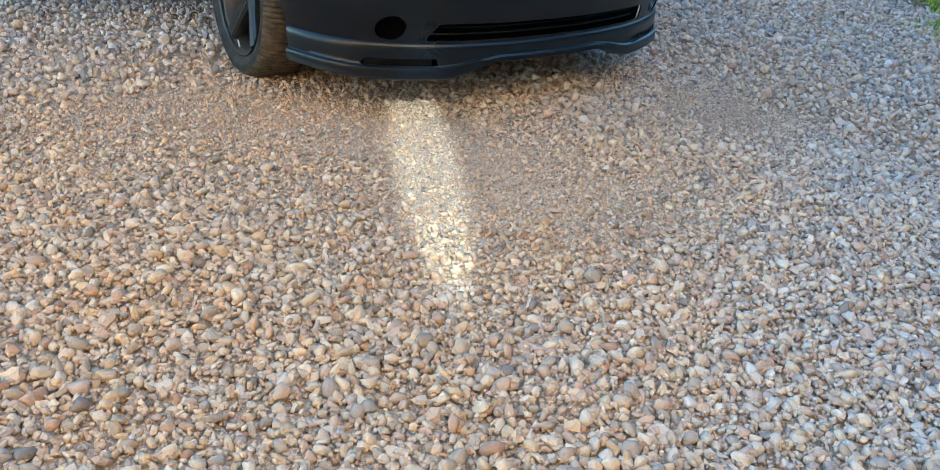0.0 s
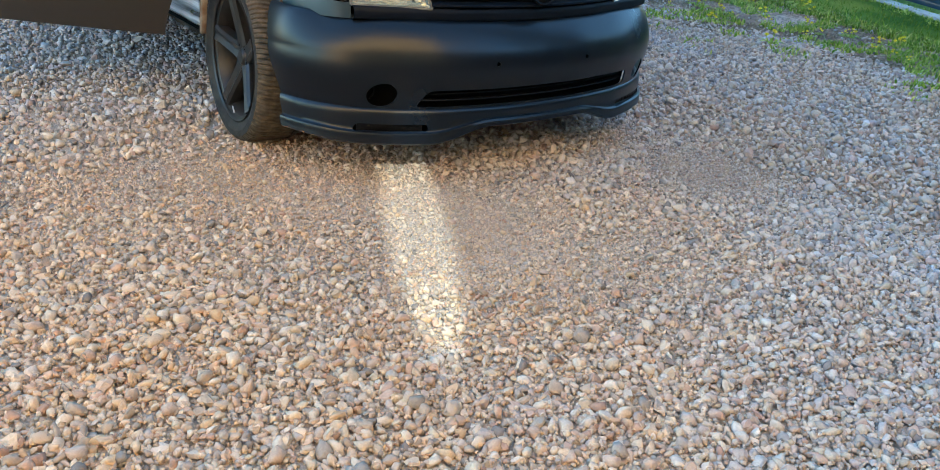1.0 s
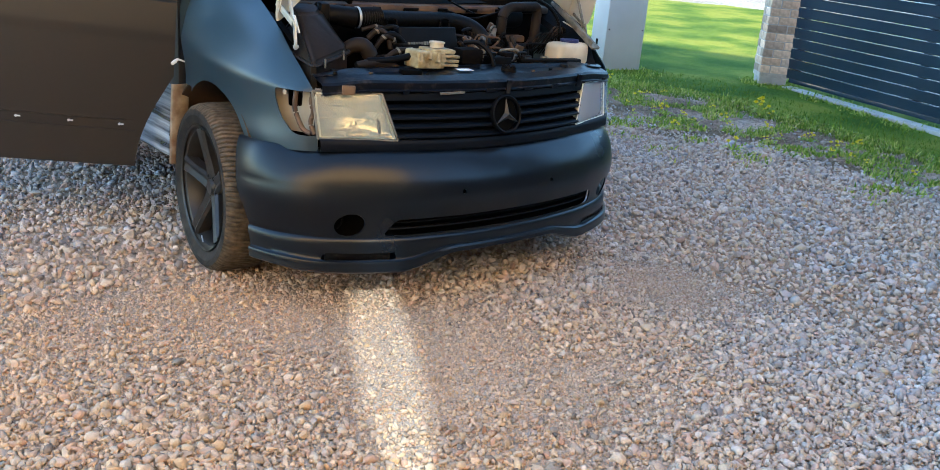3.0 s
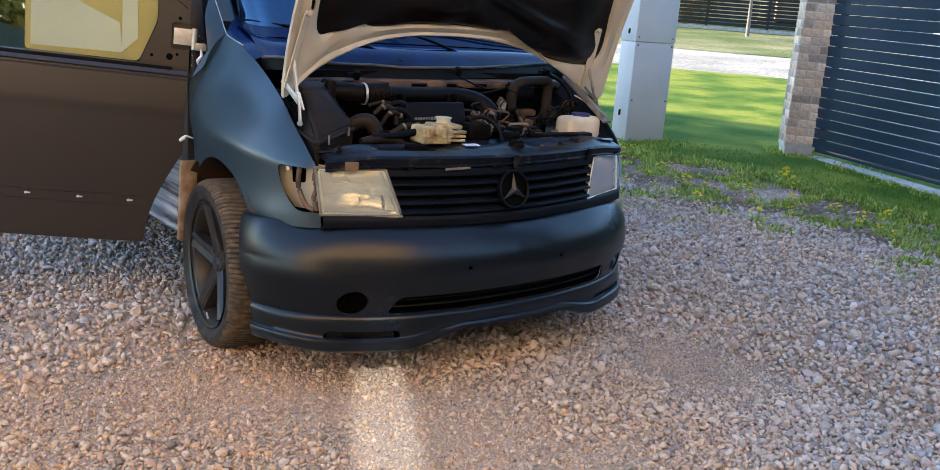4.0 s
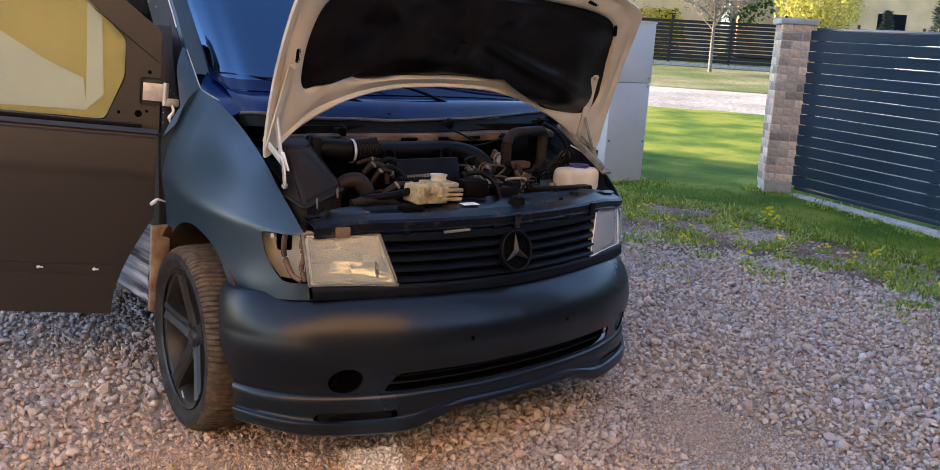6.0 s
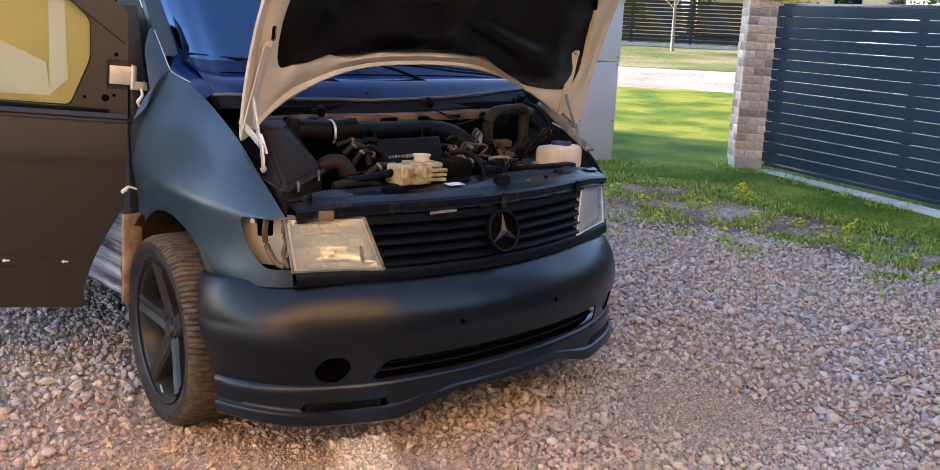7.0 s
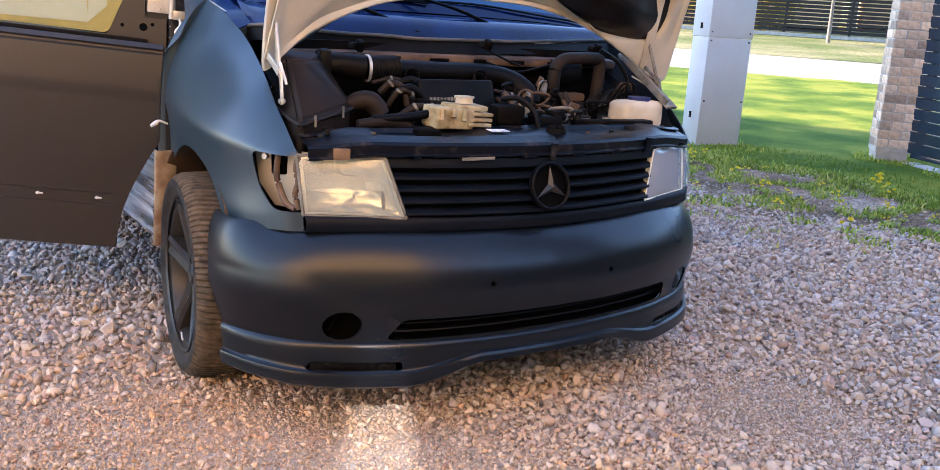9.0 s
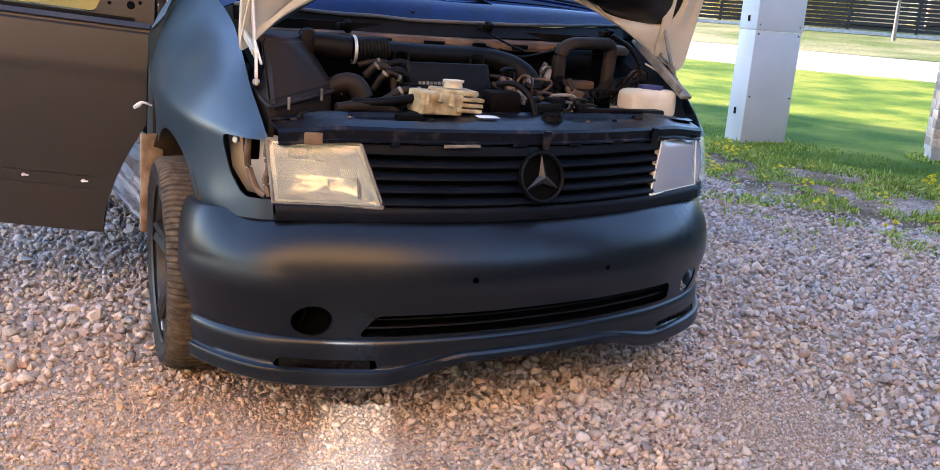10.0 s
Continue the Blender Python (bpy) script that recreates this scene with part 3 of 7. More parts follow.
k = rng.uniform(size=len(px)) > 0.55 * m
px, py, m = px[k], py[k], m[k]
pr = np.clip(0.0136 * np.exp(rng.normal(0, 0.34, len(px))), 0.0078, 0.0270) * (1 - 0.48 * m)
pebble_bed("near_pebbles", px, py, pr, FINE_SHAPES, FINE_FACES, rng, "loose rounded cream, tan and grey pebbles", 0.004 * m, 0.22, 0.60, 0.12)
px, py = scatter(-2.5, 1.0, -2.0, 0.6, 0.0141, rng, lambda x, y: (x + y < 1.6) & trodden(x, y))
m = worn(px, py)
pebble_bed("small_pebbles", px, py, 0.0080 * np.exp(rng.normal(0, 0.26, len(px))) * (1 - 0.35 * m), ROUGH_SHAPES, ROUGH_FACES, rng, "small angular cream and grey stones between the pebbles", 0.003 * m, 0.55, 1.15, 0.25)
px, py = scatter(-2.2, 1.4, -1.5, 0.75, 0.0099, rng, lambda x, y: rng.uniform(size=len(x)) < 0.05 + worn(x, y) * 0.80)
pebble_bed("fine_pebbles", px, py, 0.0041 * np.exp(rng.normal(0, 0.3, len(px))), CHIP_SHAPES, CHIP_FACES, rng, "fine pressed gravel between the pebbles", 0.0, 0.2, 0.8, 0.8)
mid = lambda x, y: (x > -3.4) & (x < 4.0) & (y > -1.5) & (y < 3.0)
px, py = scatter(-3.4, 4.0, -1.5, 3.0, 0.0245, rng, lambda x, y: ~near(x, y) & ~under_van(x, y) & trodden(x, y))
k = on_drive(px, py)
px, py = px[k], py[k]
pebble_bed("drive_pebbles", px, py, 0.0138 * np.exp(rng.normal(0, 0.32, len(px))), ROUGH_SHAPES, ROUGH_FACES, rng, "loose grey and cream pebbles on the drive")
px, py = scatter(-4.6, 5.4, -2.6, 4.6, 0.044, rng, lambda x, y: ~near(x, y) & ~mid(x, y) & ~under_van(x, y) & trodden(x, y))
k = on_drive(px, py)
px, py = px[k], py[k]
pebble_bed("edge_pebbles", px, py, 0.022 * np.exp(rng.normal(0, 0.3, len(px))), ROUGH_SHAPES, ROUGH_FACES, rng, "grey pebbles at the edges of the drive")
px, py = scatter(-4.5, -0.6, 4.6, 8.5, 0.07, rng, lambda x, y: ~under_van(x, y))
pebble_bed("back_pebbles", px, py, 0.026 * np.exp(rng.normal(0, 0.25, len(px))), ROUGH_SHAPES, ROUGH_FACES, rng, "grey pebbles beside the van")

# grit scattered thinly over the weedy verge
ww = rng.uniform(-4.2, 2.8, 1700)
va, la = np.array([verge_u(a) for a in ww]), np.array([lawn_u(a) for a in ww])
uu = va + (la - va) * rng.uniform(0, 1, len(ww)) ** 2.4
px, py = SLOPE_DIR[0] * uu - SLOPE_DIR[1] * ww, SLOPE_DIR[1] * uu + SLOPE_DIR[0] * ww
pebble_bed("verge_pebbles", px, py, 0.0105 * np.exp(rng.normal(0, 0.35, len(px))) + 0.004, ROUGH_SHAPES, ROUGH_FACES, rng, "scattered pebbles among the weeds")

# ---- the van ----
van = thing("van", pose(0, 0, 0, 0, 0, 0), "satin blue-black van with raised bonnet and open door on gravel", "van")

PLAN = [(0, -0.065), (0.2, -0.057), (0.4, -0.026), (0.52, 0.010), (0.63, 0.060), (0.72, 0.122), (0.80, 0.212), (0.85, 0.305), (0.868, 0.385), (0.872, 0.480)]


def plan_curve(n, inset=0.0, reach=1.0):
    """Points and outward normals of the nose in plan, from the right-hand arch to the left."""
    half = smooth_line([(x, y, 0) for x, y in PLAN], 40)
    full = [Vector((-p.x, p.y, 0)) for p in half[:0:-1]] + half
    d = [0.0]
    for a, b in zip(full, full[1:]):
        d.append(d[-1] + (b - a).length)
    out = []
    for s in lin((1 - reach) / 2 * d[-1], (1 + reach) / 2 * d[-1], n):
        i = min(max(int(np.searchsorted(d, s)) - 1, 0), len(full) - 2)
        t = (s - d[i]) / (d[i + 1] - d[i])
        p = full[i].lerp(full[i + 1], t)
        tan = (full[min(i + 2, len(full) - 1)] - full[max(i - 1, 0)]).normalized()
        nrm = Vector((tan.y, -tan.x, 0))
        out.append((p - nrm * inset, nrm))
    return out


def nose(profile, n, reach=1.0, bend=None):
    rows = []
    for p, nrm in plan_curve(n, 0, reach):
        row = []
        for z, off in profile:
            zz = bend(p.x, z) if bend else z
            row.append((p.x + nrm.x * off, p.y + nrm.y * off, zz))
        rows.append(row)
    return rows


# bumper
def wave(x, z):
    low = 0.228 - 0.056 * step(0.22, 0.46, abs(x)) + 0.012 * step(0.72, 0.86, abs(x))
    return z if z > 0.287 else 0.287 - (0.287 - z) * (0.287 - low) / (0.287 - 0.165)


upper = [(0.580, -0.115), (0.588, -0.097), (0.580, -0.077), (0.570, -0.0627), (0.555, -0.047), (0.535, -0.031), (0.515, -0.0185), (0.495, -0.009), (0.470, -0.0015), (0.440, 0.0035), (0.415, 0.004),
         (0.390, 0.001), (0.360, -0.005), (0.330, -0.011), (0.305, -0.016), (0.291, -0.018), (0.287, -0.026)]
upper = [(p.x, p.y) for p in smooth_line([(*q, 0) for q in upper], 49)]


def bumper_rows(n):
    """The bumper's round shoulder is fuller towards its ends."""
    rows = []
    for p, nrm in plan_curve(n):
        k = 1 - 0.20 * step(0.30, 0.80, abs(p.x)) - 0.45 * step(0.79, 0.88, abs(p.x))
        rows.append([(p.x + nrm.x * o, p.y + nrm.y * o, z) for z, o in ((z, o * (k if o < 0 and z > 0.47 else 1.0)) for z, o in upper)])
    return rows


lower = [(0.289, -0.026), (0.2875, -0.0165), (0.283, -0.0118), (0.276, -0.0095), (0.262, -0.008), (0.240, -0.008), (0.222, -0.008), (0.208, -0.007), (0.203, -0.003), (0.199, 0.004), (0.192, 0.006), (0.184, 0.005), (0.176, 0.0062),
         (0.169, 0.0068), (0.164, 0.002), (0.161, -0.010), (0.165, -0.060), (0.172, -0.170)]
cut = [prism(rounded([(-0.515, 0.300), (0.515, 0.300), (0.505, 0.362), (-0.475, 0.362)], 0.02), (0, -0.3, 0), (1, 0, 0), (0, 0, 1), (0, 1, 0), 0.6)]
for s in (-1, 1):
    c = bmesh.new()
    rod(c, (s * 0.60, -0.1, 0.342), (s * 0.66, 0.30, 0.342), 0.043, seg=32)
    cut.append(c)
    c = bmesh.new()
    rod(c, (s * 0.22, -0.3, 0.452), (s * 0.22, 0.2, 0.452), 0.0085, seg=12)
    cut.append(c)


def arch_cutters():
    """The bumper ends in a raked edge in front of the tyre."""
    return [prism([(0.297, 0.10), (0.4785, 0.65), (1.3, 0.65), (1.3, 0.10)], (s * 0.70, 0, 0), (0, 1, 0), (0, 0, 1), (s, 0, 0), 0.35) for s in (-1, 1)]


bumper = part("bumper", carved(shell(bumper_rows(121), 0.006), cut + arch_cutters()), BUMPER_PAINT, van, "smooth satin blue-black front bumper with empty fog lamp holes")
slots = [prism([(s * 0.585 + x, z) for x, z in rounded([(-0.125, 0.212), (0.120, 0.214), (0.115, 0.239), (-0.112, 0.238)], 0.011)], (0, -0.25, 0), (1, 0, 0), (0, 0, 1), (0, 1, 0), 0.60) for s in (-1, 1)]
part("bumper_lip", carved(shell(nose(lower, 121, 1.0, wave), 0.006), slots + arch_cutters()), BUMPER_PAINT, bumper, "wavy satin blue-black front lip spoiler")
# near-black sheet standing in for the shade behind the bumper's openings
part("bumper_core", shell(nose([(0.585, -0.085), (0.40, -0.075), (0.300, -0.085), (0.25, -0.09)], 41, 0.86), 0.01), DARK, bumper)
for z in (0.318, 0.341):
    part("grille_bar", shell(nose([(z - 0.004, -0.040), (z, -0.026), (z + 0.004, -0.028), (z + 0.005, -0.042)], 41, 0.465), 0.002), BLACK, bumper)
for s in (-1, 1):
    b = bmesh.new()
    tube(b, [(s * 0.640, 0.120, 0.315), (s * 0.632, 0.105, 0.340), (s * 0.625, 0.110, 0.372)], 0.003, 6)
    part("loose_wire_end", b, DUSTY, bumper)
    rows = []
    for i in range(41):
        t = -0.118 + 0.236 * i / 40
        rows.append([(s * (0.585 + t * 0.93), 0.052 + t * 0.36 + 0.003 * noise.noise((t * 90, j * 3.1, s * 5)) + 0.012, 0.205 + 0.007 * j) for j in range(7)])
    part("slot_mesh", shell(rows, 0.002), LINER, bumper, sharp=10)

    # dark plate for the shade inside the fog lamp hole
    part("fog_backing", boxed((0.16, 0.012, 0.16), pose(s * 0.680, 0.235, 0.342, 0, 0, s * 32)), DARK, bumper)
rows = []
for p, nrm in plan_curve(25, 0, 0.160):
    rows.append([(p.x + nrm.x * (o + 0.0008), p.y + nrm.y * (o + 0.0008), z) for z, o in ((z, float(np.interp(z, [q[0] for q in upper[::-1][:36]], [q[1] for q in upper[::-1][:36]]))) for z in lin(0.505, 0.415, 9))])
part("plate_patch", shell(rows, 0.0006), DOOR_PAINT, bumper, "faint rectangle where the number plate was")

# trim under the lamps and grille
def trim_y(x):
    return 0.001 + 0.150 * (min(abs(x), 0.75) / 0.70) ** 2


rows = [[(x, trim_y(x) + d, z) for z, d in ((0.585, 0.075), (0.586, 0.010), (0.589, 0.003), (0.596, 0.000), (0.612, 0.001), (0.625, 0.004), (0.630, 0.010), (0.632, 0.060))] for x in lin(-0.697, 0.697, 61)]
part("lamp_trim", shell(rows, 0.004), GRILLE, van, "satin blue-black trim strip under headlamps and grille")


# grille
def grille_y(x, z):
    return -0.006 + 0.040 * (z - 0.622) / 0.168 + 0.072 * (x / 0.47) ** 2


# sheet coloured near black for the shade between the slats
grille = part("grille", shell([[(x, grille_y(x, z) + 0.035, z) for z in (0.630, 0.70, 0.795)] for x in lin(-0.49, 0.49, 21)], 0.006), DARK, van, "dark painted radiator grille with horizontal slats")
for k in range(5):
    z = 0.640 + 0.0318 * k
    hw = 0.440 + 0.050 * (z - 0.622) / 0.168
    prof = [(-0.002, 0.030), (-0.007, 0.006), (-0.003, -0.002), (0.003, -0.001), (0.011, 0.010), (0.013, 0.030)] if k < 4 else [(-0.002, 0.030), (-0.007, 0.006), (-0.003, -0.002), (0.006, -0.001), (0.022, 0.004), (0.026, 0.030)]
    rows = [[(x, grille_y(x, z) + o, z + d) for d, o in prof] for x in lin(-hw, hw, 41)]
    part("slat", shell(rows, 0.002), GRILLE, grille)
b = lathe([(0.062, -0.004), (0.0625, -0.010), (0.059, -0.013), (0.054, -0.010), (0.0535, 0.0), (0.054, 0.004), (0.062, 0.004)], 64, "x", closed=True)
b.transform(Matrix.Translation((0, 0.002, 0.709)) @ Matrix.Rotation(radians(-13), 4, "X") @ Matrix.Rotation(radians(90), 4, "Z") @ Matrix.Scale(1.14, 4))
badge = part("badge_ring", b, BLACK, grille, "black ring badge")
b = bmesh.new()
for k in range(3):
    a = radians(90 + 120 * k)
    tip, l, r, c0 = (Vector((q * math.cos(w), 0, q * math.sin(w))) for q, w in ((0.056, a), (0.0125, a + radians(60)), (0.0125, a - radians(60)), (0, 0)))
    top = Vector((0, -0.011, 0))
    V = [b.verts.new(p) for p in (tip, l, c0, r, c0 + top)]
    b.faces.new((V[0], V[1], V[4]))
    b.faces.new((V[0], V[4], V[3]))
b.transform(Matrix.Translation((0, -0.008, 0.709)) @ Matrix.Rotation(radians(-13), 4, "X") @ Matrix.Scale(1.14, 4))
part("badge_arms", b, RIM, badge, sharp=10)
b = lathe([(0.0, 0.012), (0.054, 0.012), (0.054, 0.008), (0.0, 0.008)], 40, "x")
b.transform(Matrix.Translation((0, 0.002, 0.709)) @ Matrix.Rotation(radians(-13), 4, "X") @ Matrix.Rotation(radians(90), 4, "Z") @ Matrix.Scale(1.14, 4))
part("badge_plate", b, DARK, badge)


# headlamps
def patch(tl, tr, br, bl, n, m, bulge, back=0.0):
    tl, tr, br, bl = map(Vector, (tl, tr, br, bl))
    nrm = (tr - tl).cross(bl - tl).normalized()
    if nrm.y > 0:
        nrm = -nrm
    rows = []
    for i in range(n + 1):
        u = i / n
        rows.append([tl.lerp(tr, u).lerp(bl.lerp(br, u), j / m) + nrm * (bulge * (1 - (2 * u - 1) ** 4) * (1 - (2 * j / m - 1) ** 4) - back) for j in range(m + 1)])
    return rows, nrm


TL, TR, BR, BL = (-0.706, 0.205, 0.788), (-0.492, 0.104, 0.788), (-0.440, 0.064, 0.628), (-0.697, 0.172, 0.630)
for s in (1, -1):
    q = [tuple((p[0] * s, p[1], p[2])) for p in (TL, TR, BR, BL)]
    lamp = thing("headlamp")
    lamp.parent = van
    tagged(lamp, "clear ribbed glass headlamp with silver reflector" + (", indicator beside it missing" if s == 1 else ""))
    rows, nrm = patch(*q, 24, 16, 0.012)
    lens = part("lens", shell(rows, 0.003), LAMPGLASS if s == 1 else BRIGHTLAMP, lamp, "clear ribbed lens")
    lens.visible_shadow = False
    ctr = sum((Vector(p) for p in q), Vector()) / 4
    tl, tr, br, bl = (ctr + (Vector(p) - ctr) * 0.975 for p in q)
    rows = []
    for i in range(41):
        u = i / 40
        row = []
        for j in range(33):
            v = j / 32
            bowl = (1 - abs(2 * u - 1) ** 2.6) * (1 - abs(2 * v - 1) ** 2.6)
            slant = u - 0.22 * (v - 0.5)
            lane_of = math.floor(slant * 4.0)
            step_of = math.floor((v + 0.10 * slant) * 3.4 + 0.37 * lane_of)
            facet = 0.9 * noise.noise((lane_of * 3.7 + 0.4, step_of * 2.9 + 0.6, 1.5)) * (slant * 4.0 - lane_of - 0.5) + 0.9 * noise.noise((lane_of * 5.1 + 0.2, step_of * 4.3, 7.5)) * ((v * 3.4) % 1 - 0.5)
            row.append(tl.lerp(tr, u).lerp(bl.lerp(br, u), v) - nrm * (0.006 + 0.040 * bowl + (0.020 if s == 1 else 0.014) * facet * min(1, 3 * bowl)))
        rows.append(row)
    part("reflector", quads(rows), REFLECT, lamp, "silver reflector bowl", sharp=35)
    b = bmesh.new()
    rim = [ctr + (Vector(p) - ctr) * 1.0 for p in q]
    for i in range(4):
        rod(b, rim[i] + nrm * 0.001, rim[(i + 1) % 4] + nrm * 0.001, 0.0045 if s == 1 else 0.0025, seg=8)
    part("lamp_bezel", b, BEZEL if s == 1 else LAMPRIM, lamp)
    b = bmesh.new()
    for k in range(9):
        u = 0.70 + 0.020 * k
        pts = [Vector(q[0]).lerp(Vector(q[1]), u).lerp(Vector(q[3]).lerp(Vector(q[2]), u), t) - nrm * 0.002 for t in (0.40, 0.54)]
        rod(b, pts[0], pts[1], 0.0016, seg=5)
    part("lens_rib", b, LAMPRIM, lens).visible_shadow = False
    inner = [ctr + (Vector(p) - ctr) * k for k in (0.970, 0.905) for p in q]
    rows = [[inner[i] - nrm * 0.004, inner[i].lerp(inner[i + 4], 0.9) - nrm * 0.006, inner[i + 4] - nrm * 0.020] for i in (0, 1, 2, 3)]
    part("reflector_border", shell(rows, 0.002, close_u=True), LAMPRIM, lamp, "pale inner border", sharp=20)
    if s == -1:
        rows, n2 = patch((0.708, 0.207, 0.788), (0.842, 0.335, 0.786), (0.835, 0.285, 0.635), (0.700, 0.172, 0.630), 16, 10, 0.010)
        o = part("indicator_lens", shell(rows, 0.003), BRIGHTLAMP, lamp, "clear indicator lens")
        o.visible_shadow = False
        rows, n2 = patch((0.712, 0.212, 0.783), (0.836, 0.338, 0.782), (0.828, 0.290, 0.640), (0.704, 0.178, 0.636), 8, 6, 0.0, 0.03)
        part("indicator_reflector", shell(rows, 0.003), LAMPRIM, lamp)
    b = boxed((0.030, 0.012, 0.035), pose(s * -0.60, 0.165, 0.800, 0, 0, s * -25), 0.003)
    part("lamp_bracket", b, RUSTY, lamp)

# fenders
COLS = [((-0.706, 0.207, 0.797), (-0.703, 0.190, 0.755), (-0.694, 0.172, 0.585)), ((-0.706, 0.230, 0.815), (-0.742, 0.222, 0.780), (-0.734, 0.200, 0.584)),
        ((-0.704, 0.285, 0.852), (-0.776, 0.285, 0.789), (-0.772, 0.262, 0.580)), ((-0.702, 0.360, 0.900), (-0.806, 0.355, 0.796), (-0.802, 0.345, 0.574)),
        ((-0.690, 0.460, 0.958), (-0.838, 0.455, 0.806), (-0.814, 0.440, 0.574)), ((-0.671, 0.580, 1.006), (-0.856, 0.575, 0.820), (-0.826, 0.570, 0.574)),
        ((-0.657, 0.690, 1.048), (-0.862, 0.700, 0.834), (-0.830, 0.705, 0.590)), ((-0.662, 0.775, 1.092), (-0.858, 0.820, 0.845), (-0.830, 0.835, 0.590)),
        ((-0.680, 0.850, 1.135), (-0.850, 0.900, 0.850), (-0.826, 0.905, 0.590)), ((-0.700, 0.952, 1.172), (-0.840, 0.968, 0.856), (-0.822, 0.960, 0.590))]
FAR_COLS = [(p, *c[1:]) for p, c in zip(((-0.706, 0.207, 0.797), (-0.720, 0.230, 0.818), (-0.745, 0.285, 0.848), (-0.760, 0.360, 0.898), (-0.768, 0.460, 0.980), (-0.772, 0.580, 1.062), (-0.786, 0.720, 1.135), (-0.796, 0.850, 1.180), (-0.800, 0.905, 1.200), (-0.805, 0.985, 1.230)), COLS)]


def bulged(a, c, out, n=12, amount=0.075):
    """A slightly crowned line from a to c."""
    return [a.lerp(c, t) + out * (amount * (c - a).length * math.sin(math.pi * t ** 0.9)) for t in lin(0, 1, n)]


def fender_rows(n, cols):
    """Crowned upper surface, a soft fold, and a flank that leans in below it."""
    lines = [smooth_line([c[k] for c in cols], n) for k in range(3)]
    rows = []
    for i, (a, c, b) in enumerate(zip(*lines)):
        u = (lines[1][min(i + 2, n - 1)] + lines[0][min(i + 2, n - 1)] - lines[1][max(i - 2, 0)] - lines[0][max(i - 2, 0)])
        out = u.cross(c - a).normalized()
        if out.x > 0:
            out = -out
        amount = 0.075 * step(0.18, 0.42, c.y) + 0.02
        row = bulged(a, c, out, 18, amount)
        for t in lin(0.06, 1, 16):
            row.append(c.lerp(b, t) + Vector((0.010 * math.sin(math.pi * min(1, t * 1.2)) * step(0.20, 0.36, c.y), 0, 0)))
        for _ in range(3):
            row = [p if k < 13 or k > 24 else (row[k - 1] + 2 * p + row[k + 1]) / 4 for k, p in enumerate(row)]
        rows.append(row)
    for _ in range(2):
        rows = [r if k in (0, n - 1) else [(p + 2 * q + w) / 4 if 1 < j else q for j, (p, q, w) in enumerate(zip(rows[k - 1], r, rows[k + 1]))] for k, r in enumerate(rows)]
    return rows


def fender_cutters(indicator):
    arch = bmesh.new()
    bmesh.ops.create_cone(arch, cap_ends=True, segments=64, radius1=0.273, radius2=0.273, depth=0.5, matrix=Matrix.Translation((-0.86, 0.715, 0.463)) @ Matrix.Rotation(radians(90), 4, "Y"))
    out = [arch, boxed((0.5, 0.30, 0.30), pose(-0.86, 1.045, 0.536))]
    if indicator:
        out.append(prism(rounded([(-0.06, 0.636), (0.085, 0.636), (0.140, 0.690), (0.162, 0.745), (0.168, 0.786), (-0.06, 0.783)], 0.022, 5), (-0.700, 0.172, 0), (-0.62, 0.78, 0), (0, 0, 1), (0.78, 0.62, 0), 0.25))
        for v in out[-1].verts:
            v.co -= Vector((0.78, 0.62, 0)) * 0.125
    return out


part("fender", carved(shell(fender_rows(80, COLS), 0.004), fender_cutters(True)), PAINT, van, "matte blue-black front wing with an empty indicator opening", 20)
far_wing = mirrored(carved(shell(fender_rows(70, FAR_COLS), 0.004), fender_cutters(True)))
part("fender", far_wing, PAINT, van)
# rolled black edge round the empty indicator opening, and the rusty metal inside
b = bmesh.new()
rec = prism([(-0.01, 0.632), (0.10, 0.632), (0.155, 0.69), (0.175, 0.792), (-0.01, 0.792)], (-0.672, 0.222, 0), (-0.50, 0.866, 0), (0, 0, 1), (0.866, 0.5, 0), 0.004)
hole = prism(rounded([(0.058, 0.722), (0.112, 0.716), (0.116, 0.778), (0.056, 0.782)], 0.008), (-0.75, 0.18, 0), (-0.50, 0.866, 0), (0, 0, 1), (0.866, 0.5, 0), 0.2)
recess = part("lamp_recess", carved(rec, [hole]), CREAM, van, "rusty beige metal inside the empty indicator opening")
b = bmesh.new()
tube(b, [(-0.735, 0.258, 0.785), (-0.738, 0.262, 0.735), (-0.733, 0.258, 0.700), (-0.722, 0.232, 0.655), (-0.706, 0.205, 0.640)], 0.009, 8, 24)
part("recess_flange", b, RUSTY, recess)
b = bmesh.new()
tube(b, [(-0.700, 0.205, 0.785), (-0.704, 0.212, 0.750), (-0.700, 0.204, 0.715), (-0.706, 0.208, 0.680), (-0.698, 0.196, 0.640)], 0.008, 8, 30, 0.12)
part("sealant_bead", b, RUSTY, recess)
b = bmesh.new()
rod(b, (-0.762, 0.292, 0.772), (-0.752, 0.300, 0.772), 0.008, seg=12)
part("screw_head", b, CHROME, recess)
part("recess_back", boxed((0.012, 0.20, 0.19), pose(-0.669, 0.326, 0.71, 0, 0, 28)), DARK, recess)

